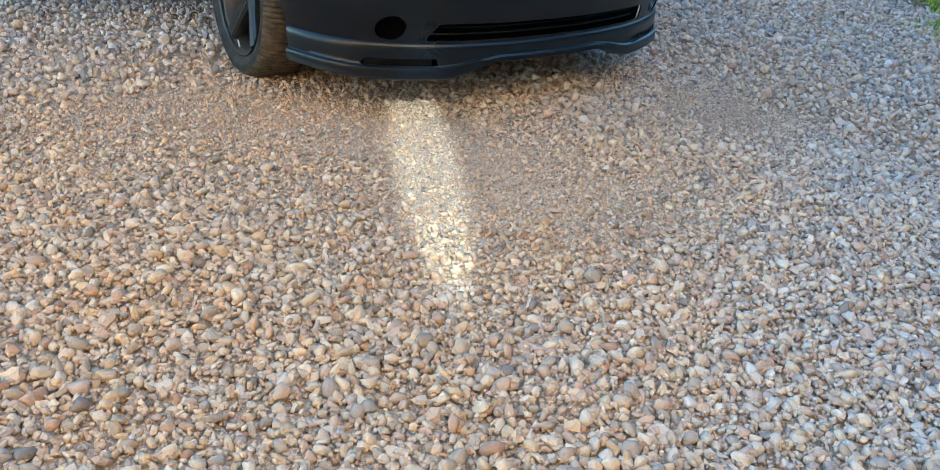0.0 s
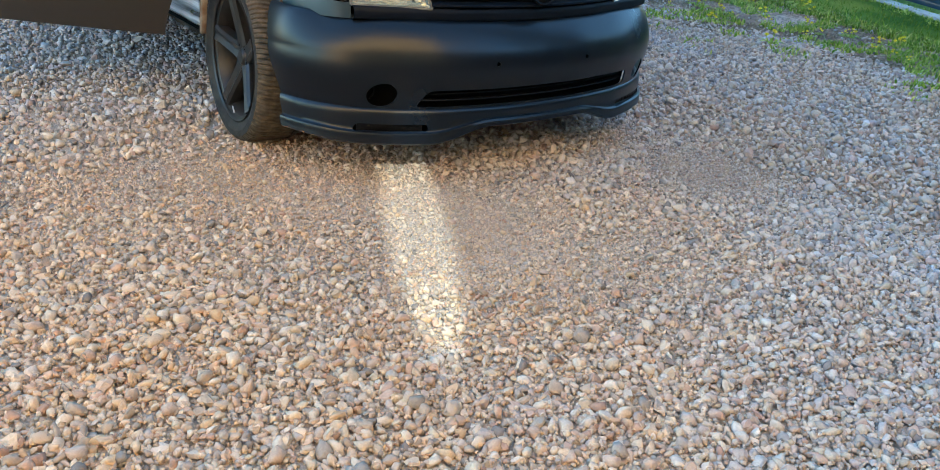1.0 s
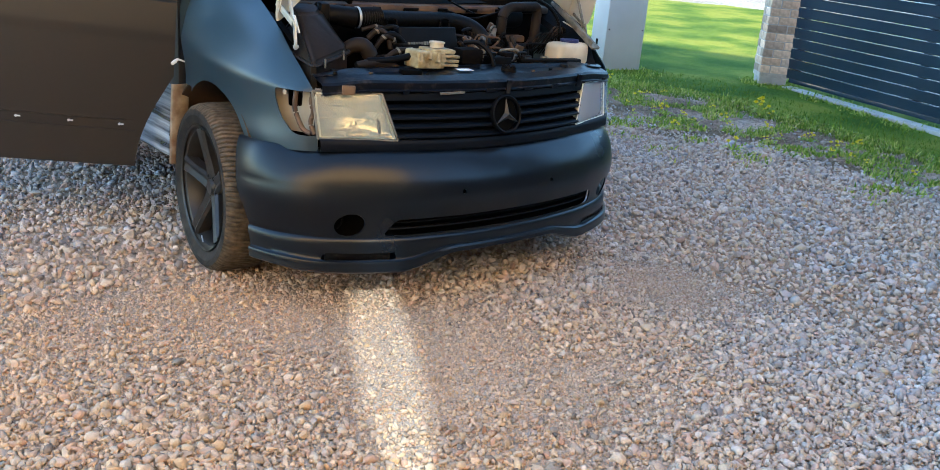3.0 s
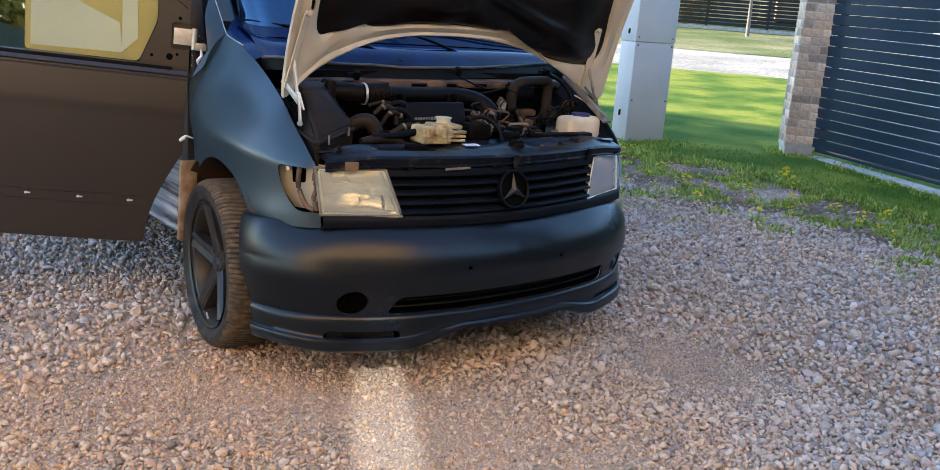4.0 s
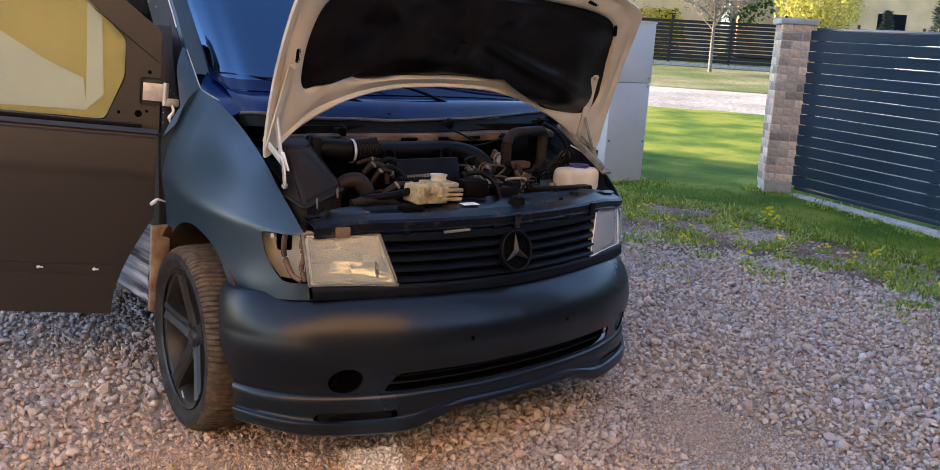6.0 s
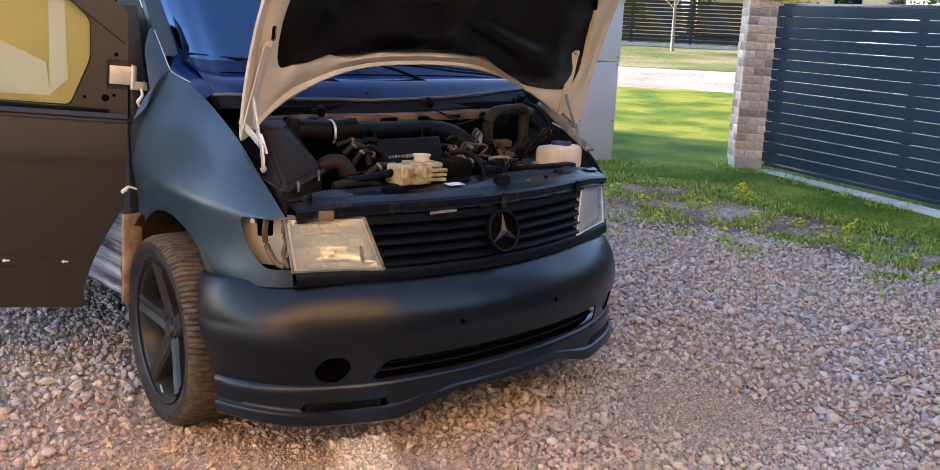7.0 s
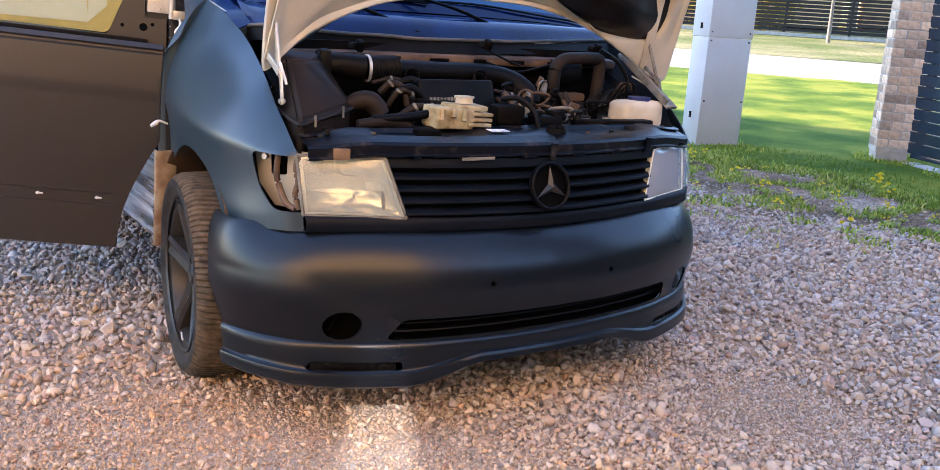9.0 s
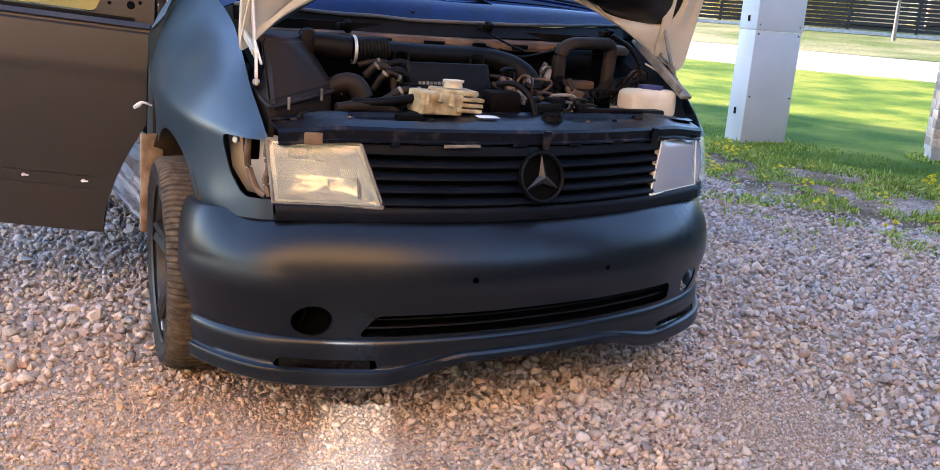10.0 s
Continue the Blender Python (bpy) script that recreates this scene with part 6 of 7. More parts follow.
part("yellow_masking_paper", prism([(-d, z) for d, z in rounded([(0.128, 1.195), (0.130, 1.325), (0.235, 1.425), (0.40, 1.575), (0.60, 1.60), (0.60, 1.034), (0.190, 1.034)], 0.02)], (0, 0.036, 0), (1, 0, 0), (0, 0, 1), (0, 1, 0), 0.0015), PAPER_Y, door, "yellow masking paper behind the glass")
part("white_masking_paper", prism([(-d, z) for d, z in [(0.250, 1.060), (0.265, 1.172), (0.395, 1.226), (0.58, 1.330), (0.58, 1.052)]], (0, 0.0335, 0), (1, 0, 0), (0, 0, 1), (0, 1, 0), 0.001), PAPER_W, door, "white paper sheet behind the glass")
part("white_tape_fold", prism([(-d, z) for d, z in [(0.195, 1.120), (0.252, 1.062), (0.262, 1.44), (0.212, 1.395)]], (0, 0.0330, 0), (1, 0, 0), (0, 0, 1), (0, 1, 0), 0.001), PAPER_W, door)
# hinge, holes, bolts
part("seam", boxed((0.275, 0.003, 0.0025), pose(-0.125, 0.0085, 1.337, 0, 36.0, 0)), DARK, door)
hinge = part("door_hinge", boxed((0.070, 0.012, 0.062), pose(-0.026, -0.004, 1.150), 0.002), CHROME, door, "bare steel door hinge")
b = bmesh.new()
rod(b, (0.016, -0.008, 1.105), (0.016, -0.008, 1.186), 0.010, seg=14)
box(b, (0.045, 0.02, 0.030), pose(0.040, -0.004, 1.118, 0, 0, 15), 0.006)
part("hinge_pin", b, CHROME, hinge)
for x, z in ((-0.026, 1.168), (-0.046, 1.150), (-0.026, 1.132)):
    b = bmesh.new()
    rod(b, (x, -0.015, z), (x, -0.008, z), 0.0075, seg=6)
    part("hinge_bolt", b, CHROME, hinge)
b = bmesh.new()
tube(b, [(0.042, -0.012, 1.11), (0.046, -0.016, 1.085), (0.034, -0.014, 1.065), (0.042, -0.014, 1.04)], [0.004, 0.006, 0.007, 0.002], 6)
part("masking_tape_scrap", b, WHITE, hinge)
for x, z, r in ((-0.074, 1.067, 0.013), (-0.046, 1.078, 0.006), (-0.140, 1.066, 0.006), (-0.042, 1.218, 0.007)):
    b = bmesh.new()
    rod(b, (x, 0.0085, z), (x, 0.0105, z), r, seg=16)
    part("drain_hole", b, DARK, door)
for d in (0.198, 0.385, 0.575):
    b = bmesh.new()
    rod(b, (-d, skin_y(d, 0.48) + 0.012, 0.484), (-d, skin_y(d, 0.48) - 0.004, 0.484), 0.005, seg=8)
    rod(b, (-d - 0.006, skin_y(d, 0.48) + 0.000, 0.484), (-d + 0.016, skin_y(d, 0.48) + 0.0, 0.484), 0.003, seg=6)
    part("trim_clip", b, WHITE, door)
b = bmesh.new()
tube(b, [(-0.840, 0.930, 0.775), (-0.868, 0.925, 0.785), (-0.880, 0.925, 0.778), (-0.895, 0.920, 0.770)], [0.003, 0.004, 0.008, 0.006], 8)
part("taped_wire_end", b, WHITE, van, "taped end of the side repeater wire")

# the far flank stands a little wider than the near one
for o in van.children_recursive:
    if o.type != "MESH" or o.name.split(".")[0] in ("tyre", "rim", "spoke", "hub", "valve", "wheel_bolt", "brake_disc", "tread_groove"):
        continue
    top = o
    while top.parent and top.parent != van:
        top = top.parent
    if top.name.startswith(("front_door", "wheel", "windscreen", "scuttle_panel", "pillar", "cowl_", "wiper")):
        continue
    k = 0.20 if top == bonnet else 0.16 if top.name.startswith(("fender", "wing_stay", "grille")) else 0.11
    for v in o.data.vertices:
        if v.co.x > 0.3:
            v.co.x += k * (v.co.x - 0.3)

# corner between the wing, the scuttle and the screen pillar
CORNER = (((-0.700, 0.952, 1.172), (-0.628, 1.050, 1.226)), ((-0.690, 0.900, 1.153), (-0.606, 1.000, 1.190)), ((-0.680, 0.850, 1.135), (-0.590, 0.955, 1.174)), ((-0.670, 0.805, 1.112), (-0.555, 0.890, 1.171)), ((-0.662, 0.775, 1.092), (-0.530, 0.800, 1.135)))
rows = [[Vector(p), (Vector(p) + Vector(q)) / 2 + Vector((-0.003, -0.003, 0.005)), Vector(q)] for p, q in CORNER]
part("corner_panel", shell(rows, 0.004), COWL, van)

# upper tips of the wings beside the screen pillars
TIP = [((-0.700, 0.952, 1.172), (-0.840, 0.968, 0.856)), ((-0.700, 0.953, 1.173), (-0.845, 0.954, 0.995)), ((-0.700, 0.956, 1.176), (-0.800, 0.925, 1.052)), ((-0.700, 0.962, 1.182), (-0.782, 0.930, 1.085)),
       ((-0.700, 0.985, 1.207), (-0.776, 0.950, 1.130)), ((-0.700, 1.020, 1.248), (-0.768, 0.995, 1.225)), ((-0.702, 1.052, 1.284), (-0.757, 1.012, 1.262)), ((-0.706, 1.076, 1.318), (-0.720, 1.066, 1.306))]
for s in (-1, 1):
    cols = []
    for (a, c), (a2, c2) in zip(TIP, TIP[1:]):
        cols += [(Vector(a).lerp(Vector(a2), t), Vector(c).lerp(Vector(c2), t)) for t in lin(0, 0.875, 8)]
    rows = [bulged(a, c, Vector((-0.80, -0.40, 0.45)).normalized(), 12, 0.095) for a, c in cols]
    for _ in range(2):
        rows = [r if k in (0, len(rows) - 1) else [(p + 2 * q + w) / 4 for p, q, w in zip(rows[k - 1], r, rows[k + 1])] for k, r in enumerate(rows)]
    if s > 0:
        rows = [[(0.12 - p.x, p.y, p.z) for p in r] for r in rows]
    part("wing_tip", quads(rows), PAINT, van, sharp=60)
    # thin pale line where the wing meets the screen pillar
    b = bmesh.new()
    tube(b, [(s * x + (0.12 if s > 0 else 0), y, z) for x, y, z in ((0.676, 0.848, 1.139), (0.698, 0.925, 1.165), (0.699, 0.956, 1.180), (0.698, 1.000, 1.226), (0.700, 1.066, 1.306))], 0.0022, 6, 30)
    part("pillar_edge", b, CHROME, van, "thin pale edge line")

# ---- yard: cabinet, gate, fence, houses ----
def lean(x, y, turn=0.0, z=None):
    """A pose on the ground for upright things."""
    return pose(x, y, rise(x, y) if z is None else z, 0, 0, turn)


cabinet = thing("meter_cabinet", lean(5.09, 3.80, -12), "tall light grey steel meter cabinet on the verge", "cabinet")
part("lower_body", boxed((0.48, 0.25, 1.00), pose(0, 0.125, 0.50), 0.006), CABINET, cabinet)
part("upper_body", boxed((0.49, 0.26, 0.585), pose(0, 0.125, 1.297), 0.006), CABINET, cabinet)
part("cabinet_roof", boxed((0.50, 0.28, 0.02), pose(0, 0.125, 1.60, 1.5), 0.005), CABINET, cabinet)
for x, z in ((-0.21, 0.97), (0.21, 0.97), (-0.21, 0.42), (0.21, 0.42), (-0.21, 1.05), (0.21, 1.05)):
    b = bmesh.new()
    rod(b, (x, 0.000, z), (x, -0.006, z), 0.008, seg=8)
    part("rivet", b, BAY, cabinet)
part("lock", boxed((0.008, 0.03, 0.05), pose(-0.246, 0.12, 1.10), 0.002), BAY, cabinet)
part("lock", boxed((0.008, 0.03, 0.06), pose(-0.243, 0.14, 0.28), 0.002), BAY, cabinet)

POST = lean(6.22, 2.76, -45)
gatepost = thing("brick_gatepost", POST, "square gatepost of buff bricks with pale mortar and cap", "gatepost")
part("mortar_core", boxed((0.291, 0.291, 1.56), pose(0, 0, 0.86)), MORTAR, gatepost)
part("post_foot", boxed((0.27, 0.27, 0.16), pose(0, 0, 0.04), 0.006), CONCRETE, gatepost)
part("post_cap", boxed((0.35, 0.35, 0.055), pose(0, 0, 1.672), 0.008), CONCRETE, gatepost)
brick_a = bmesh.new()
box(brick_a, (0.186, 0.095, 0.0715), None, 0.004, 1)
brick_me = bpy.data.meshes.new("brick")
brick_a.to_mesh(brick_me)
brick_a.free()
brick_me.materials.append(BRICKMAT)
half_b = bmesh.new()
box(half_b, (0.091, 0.095, 0.0715), None, 0.004, 1)
half_me = bpy.data.meshes.new("half_brick")
half_b.to_mesh(half_me)
half_b.free()
half_me.materials.append(BRICKMAT)
random.seed(8)
for k in range(19):
    z = 0.120 + 0.0806 * k
    for side in range(4):
        flip = (k + side) % 2
        for me, u in ((brick_me, -0.050 if flip else 0.050), (half_me, 0.1005 if flip else -0.1005)):
            o = new("brick", me)
            o.parent = gatepost
            o.matrix_local = pose(0, 0, 0, 0, 0, 90 * side) @ pose(u, -0.1015 - random.uniform(0, 0.004), z + 0.04, random.uniform(-0.6, 0.6), 0, random.uniform(-0.8, 0.8))

GDIR = Vector((-0.29, -0.957, 0)).normalized()
G0 = Vector((6.215, 2.548, 0))
gz = rise(6.2, 2.5)
gate_m = Matrix.Translation((G0.x, G0.y, gz)) @ Matrix.Rotation(math.atan2(GDIR.y, GDIR.x), 4, "Z") @ Matrix.Rotation(radians(0.9), 4, "Y")
gate = thing("sliding_gate", gate_m, "anthracite slatted steel driveway gate on a concrete strip", "gate")
for k in range(15):
    part("slat", boxed((4.70, 0.036, 0.0950), pose(2.31, 0, 0.150 + 0.1005 * k, 5, 0, 0), 0.003, 1), GATE, gate)
for x in (0.05, 1.55, 3.05, 4.62):
    part("gate_upright", boxed((0.06, 0.045, 1.50), pose(x, 0.04, 0.84), 0.004), GATE, gate)
part("gate_top_rail", boxed((4.64, 0.05, 0.03), pose(2.34, 0.012, 1.612), 0.004), GATE, gate)
part("gate_bottom_rail", boxed((4.64, 0.05, 0.045), pose(2.34, 0.012, 0.085), 0.004), GATE, gate)
sill_m = Matrix.Translation((G0.x, G0.y, gz - 0.04)) @ Matrix.Rotation(math.atan2(GDIR.y, GDIR.x), 4, "Z") @ Matrix.Rotation(radians(1.2), 4, "Y")
o = part("gate_sill", boxed((4.8, 0.16, 0.12), pose(2.4, 0, 0.0), 0.008), CONCRETE)
o.matrix_world = sill_m
tagged(o, "pale concrete strip under the gate", "kerb", kind="structure")


def uw(u, w):
    return SLOPE_DIR[0] * u - SLOPE_DIR[1] * w, SLOPE_DIR[1] * u + SLOPE_DIR[0] * w


FTURN = math.degrees(math.atan2(SLOPE_DIR[0], -SLOPE_DIR[1]))
# far slatted fence
fence = thing("slat_fence", lean(*uw(31.5, 0), FTURN), "dark brown horizontal slat fence on a low concrete base", "fence")
for n in range(-8, 10):
    part("fence_post", boxed((0.09, 0.09, 1.75), pose(n * 2.1, 0, 0.88), 0.004, 1), FENCE, fence)
    for k in range(11):
        part("fence_slat", boxed((2.02, 0.025, 0.105), pose(n * 2.1 + 1.05, 0.0, 0.22 + 0.135 * k)), FENCE, fence)
part("fence_base", boxed((38, 0.16, 0.20), pose(1, 0, 0.02)), CONCRETE, fence)


def leaves(bm, centre, radius, count, size, squash=1.0, rnd=random, hollow=0.35, drop=0.0):
    """Many small two-faced leaves in an uneven cloud."""
    for _ in range(count):
        v = Vector((rnd.gauss(0, 1), rnd.gauss(0, 1), rnd.gauss(0, 1))).normalized()
        lobes = 1 + 0.30 * noise.noise(v * 2.1 + Vector(centre)) + 0.18 * noise.noise(v * 5 + Vector(centre))
        p = Vector(centre) + Vector((v.x, v.y, v.z * squash)) * radius * lobes * (hollow + (1 - hollow) * rnd.random() ** 0.5)
        p.z -= drop * rnd.random() ** 2
        s = size * rnd.uniform(0.6, 1.4)
        a = Vector((rnd.gauss(0, 1), rnd.gauss(0, 1), rnd.gauss(0, 0.6))).normalized()
        c = a.cross(Vector((rnd.gauss(0, 1), rnd.gauss(0, 1), rnd.gauss(0, 1)))).normalized()
        q = [bm.verts.new(p + a * s), bm.verts.new(p + c * s * 0.5), bm.verts.new(p - a * s), bm.verts.new(p - c * s * 0.5)]
        bm.faces.new(q)


def tree(name, at, height, trunk_r, crown, material, label, seed, bare=False, lean_x=0.0):
    """crown: (centre height, radius, squash, leaf count, leaf size)."""
    rnd = random.Random(seed)
    t = thing(name, lean(*at, rnd.uniform(0, 360)), label, "tree")
    b = bmesh.new()
    tube(b, [(0, 0, -0.05), (0.02, 0.01, height * 0.25), (lean_x * 0.5, 0.03, height * 0.5), (lean_x, 0.0, height * 0.78)], [trunk_r, trunk_r * 0.8, trunk_r * 0.6, trunk_r * 0.2], 10, 16)
    part("trunk", b, BARK, t)
    b = bmesh.new()
    cz, cr, sq, n, size = crown
    for k in range(16 if bare else 9):
        a = 2.4 * k + rnd.uniform(-0.4, 0.4)
        z0 = height * (0.34 + 0.40 * k / 16)
        r = cr * rnd.uniform(0.65, 1.0)
        p0, p1 = Vector((0.02, 0, z0)), Vector((r * math.cos(a) * 0.5, r * math.sin(a) * 0.5, z0 + r * 0.38))
        p2 = Vector((r * math.cos(a), r * math.sin(a), z0 + r * rnd.uniform(0.4, 0.9)))
        tube(b, [p0, p1, p2], [trunk_r * 0.35, trunk_r * 0.2, trunk_r * 0.06], 6, 8)
        for j in range(26 if bare else 3):
            s = rnd.uniform(0.3, 1)
            q = p0.lerp(p1, s) if rnd.random() < 0.4 else p1.lerp(p2, s)
            d = Vector((rnd.gauss(0, 1), rnd.gauss(0, 1), rnd.uniform(0, 1.2))).normalized() * cr * rnd.uniform(0.25, 0.5)
            tube(b, [q, q + d * 0.5 + Vector((0, 0, 0.04)), q + d], [trunk_r * 0.10, trunk_r * 0.06, trunk_r * 0.03], 4, 5)
    part("limb_crown", b, BARK, t)
    b = bmesh.new()
    leaves(b, (lean_x * 0.6, 0, cz), cr, n, size, sq, rnd)
    part("crown", b, material, t)
    return t


tree("bare_fruit_tree", uw(28.5, -1.4), 3.9, 0.065, (2.9, 1.45, 0.85, 5200, 0.034), TWIG, "young fruit tree with bare twigs and first buds", 3, True)
tree("bare_fruit_tree", uw(28.0, 2.6), 4.0, 0.06, (3.0, 1.3, 0.85, 4600, 0.034), TWIG, "young fruit tree with bare twigs and first buds", 9, True)
tree("round_willow", uw(24.5, -4.05), 3.1, 0.10, (2.35, 1.15, 0.85, 5200, 0.055), SPRING, "round-headed yellow-green willow tree", 5)
tree("round_willow", uw(33.5, 2.9), 3.6, 0.12, (2.6, 1.5, 0.8, 5200, 0.07), SPRING, "round-headed yellow-green willow tree", 6)
tree("garden_tree", uw(47, -15.0), 6.5, 0.2, (4.2, 2.6, 1.1, 8000, 0.10), GREENLEAF, "dark green garden tree behind the fence", 13)
tree("garden_tree", uw(40, -2.5), 7.0, 0.2, (4.4, 2.4, 1.1, 7000, 0.10), GREENLEAF, "dark green garden tree behind the fence", 14)
tree("garden_tree", uw(38, 7.0), 7.0, 0.2, (4.4, 2.8, 1.1, 8000, 0.10), GREENLEAF, "dark green garden tree behind the fence", 15)


def conifer(at, height, r, seed):
    rnd = random.Random(seed)
    t = thing("blue_spruce", lean(*at), "young blue-grey spruce behind the gate", "tree")
    b = bmesh.new()
    rod(b, (0, 0, -0.05), (0, 0, height), 0.07, 0.01, 8)
    part("trunk", b, BARK, t)
    b = bmesh.new()
    for _ in range(2600):
        z = height * (0.06 + 0.94 * rnd.random() ** 1.3)
        rr = r * (1 - z / height) * (0.25 + 0.75 * rnd.random() ** 0.5) * (0.75 + 0.25 * math.sin(z * 9)) + 0.02
        a = rnd.uniform(0, 6.283)
        p = Vector((rr * math.cos(a), rr * math.sin(a), z - 0.15 * rr))
        o = Vector((math.cos(a), math.sin(a), rnd.uniform(-0.3, 0.5))) * 0.12 * rnd.uniform(0.7, 1.4)
        w = Vector((-math.sin(a), math.cos(a), 0.3 * rnd.gauss(0, 1))) * 0.035
        b.faces.new([b.verts.new(q) for q in (p + o, p + w, p - o * 0.3, p - w)])
    part("boughs", b, NEEDLE, t)


conifer(uw(25, -7.3), 2.7, 0.9, 1)
conifer(uw(26, -8.8), 2.5, 0.8, 2)
conifer(uw(27.5, -6.4), 2.2, 0.7, 4)
conifer(uw(26.5, -10.5), 3.0, 0.9, 5)


def shrub(at, r, h, material, label, seed, n=3000, size=0.05):
    rnd = random.Random(seed)
    t = thing("shrub", lean(*at), label, "shrub")
    b = bmesh.new()
    for k in range(9):
        a = rnd.uniform(0, 6.28)
        rod(b, (0.05 * math.cos(a), 0.05 * math.sin(a), -0.03), (r * 0.6 * math.cos(a), r * 0.6 * math.sin(a), h * 0.75), 0.02, 0.006, 6)
    part("stems", b, BARK, t)
    b = bmesh.new()
    leaves(b, (0, 0, h * 0.55), r, n, size, h * 0.5 / r, rnd)
    part("foliage", b, material, t)


shrub(uw(33.0, 4.2), 1.5, 2.6, GOLDLEAF, "golden flowering shrub behind the fence", 21, 3500, 0.07)
shrub(uw(33.2, 0.8), 1.3, 2.0, GOLDLEAF, "golden flowering shrub behind the fence", 22, 3000, 0.07)
for k, (x, y, r, h) in enumerate(((-4.4, 6.4, 1.0, 2.4), (-3.0, 6.0, 1.0, 2.6), (-1.7, 6.3, 1.0, 2.5), (-0.5, 6.6, 1.0, 2.7))):
    shrub((x, y), r, h, SPRING, "leafy hedge shrub beside the drive", 40 + k, 7000, 0.055)


def house(name, m, sx, sy, h, ridge, wall_m, roof_m, label, windows):
    t = thing(name, m, label, "house")
    part("house_wall", prism([(-sx / 2, 0), (sx / 2, 0), (sx / 2, h), (0, h + ridge), (-sx / 2, h)], (0, -sy / 2, 0), (1, 0, 0), (0, 0, 1), (0, 1, 0), sy), wall_m, t)
    for s in (-1, 1):
        d = math.hypot(sx / 2 + 0.4, ridge * (1 + 0.8 / sx))
        part("roof", boxed((d, sy + 0.6, 0.12), pose(s * (sx / 4 + 0.1), 0, h + ridge / 2 + 0.06, 0, s * math.degrees(math.atan2(ridge, sx / 2)), 0), 0.01), roof_m, t)
    for x, z, w, hh in windows:
        part("window", boxed((w, 0.06, hh), pose(x, -sy / 2 - 0.01, z), 0.01), BLACK, t)
    return t


house("neighbour_house", lean(*uw(46, -7.5), FTURN + 180), 9, 7, 3.2, 2.2, HOUSE, ROOF, "timber house with a blue-grey roof behind the trees", ((-2, 1.6, 1.2, 1.2), (2, 1.6, 1.2, 1.2)))
house("neighbour_house", lean(*uw(43, 2.0), FTURN + 180), 8, 6, 2.6, 2.4, HOUSE, FENCE, "low dark-roofed wooden house behind the fence", ((-2, 1.4, 1.0, 1.0), (1.5, 1.4, 1.0, 1.0)))
# unseen walls added: one shades the drive, a sunlit one behind camera bounces light
tagged(part("house_wall_north", boxed((19.0, 5.0, 15.8), pose(-16.8, 27.0, 7.9), 0.02), RENDERED), "unseen tall plastered block added to shade the drive", "house", kind="structure")
# unseen wall whose size and colour set the warm bounced light
back = tagged(part("house_wall_south", boxed((17.9, 0.4, 7.2), pose(-8.45, -5.6, 3.6), 0.01), HOUSE), "unseen warm timber wall set to bounce sun onto the drive", "house", kind="structure")
# unseen dark wall added to darken bumper reflections and the right-hand gravel
tagged(part("shed_wall", boxed((0.3, 9.0, 6.4), pose(5.2, -4.8, 3.2, 0, 0, 38), 0.01), FENCE), "unseen dark wall added to darken the bumper's reflections", "shed", kind="structure")
# dark boards added so less light bounces in low, under the bumper
part("lower_cladding", boxed((17.9, 0.06, 1.0), pose(-8.45, -5.366, 0.5), 0.01), FENCE, back, "unseen dark boards added to cut low bounced light")
# unseen boards added to keep low sky out of the gap here
tagged(part("yard_fence", boxed((8.2, 0.12, 3.2), pose(4.30, -6.95, 1.6, 0, 0, -20), 0.01), FENCE), "unseen dark boards added to block low sky between the walls", "fence", kind="structure")
# unseen pane added just behind the spot lamp
tagged(part("window_1", boxed((1.1, 0.05, 1.3), pose(-3.50, -5.38, 3.4), 0.01), CLEAR), "unseen pane added where the spot lamp stands", "window", kind="structure")

# white car beyond the gate
car = thing("parked_car", lean(*uw(15.6, -6.5), FTURN + 6) @ Matrix.Diagonal((1.05, 1.05, 1.20, 1)), "white car parked beyond the gate", "car")
sec = [(-1.75, 0.62, 0.70), (-1.6, 0.80, 0.80), (-0.75, 0.86, 0.95), (-0.1, 1.36, 0.70), (0.9, 1.42, 0.68), (1.7, 1.0, 0.74), (2.0, 0.70, 0.66)]
rows = []
for x, z, w in smooth_line(sec, 30):
    rows.append([(x, -0.82, 0.30), (x, -0.84, 0.62), (x, -w, z - 0.04), (x, -w * 0.6, z), (x, 0, z + 0.015), (x, w * 0.6, z), (x, w, z - 0.04), (x, 0.84, 0.62), (x, 0.82, 0.30)])
part("car_body", shell(rows, 0.01), CARWHITE, car)
for x in (-1.2, 1.25):
    for y in (-0.78, 0.78):
        b = lathe([(0.0, -0.09), (0.31, -0.09), (0.31, 0.09), (0.0, 0.09)], 28)
        b.transform(Matrix.Translation((x, y, 0.31)) @ Matrix.Rotation(radians(90), 4, "Z"))
        part("car_wheel", b, SIDEWALL, car)

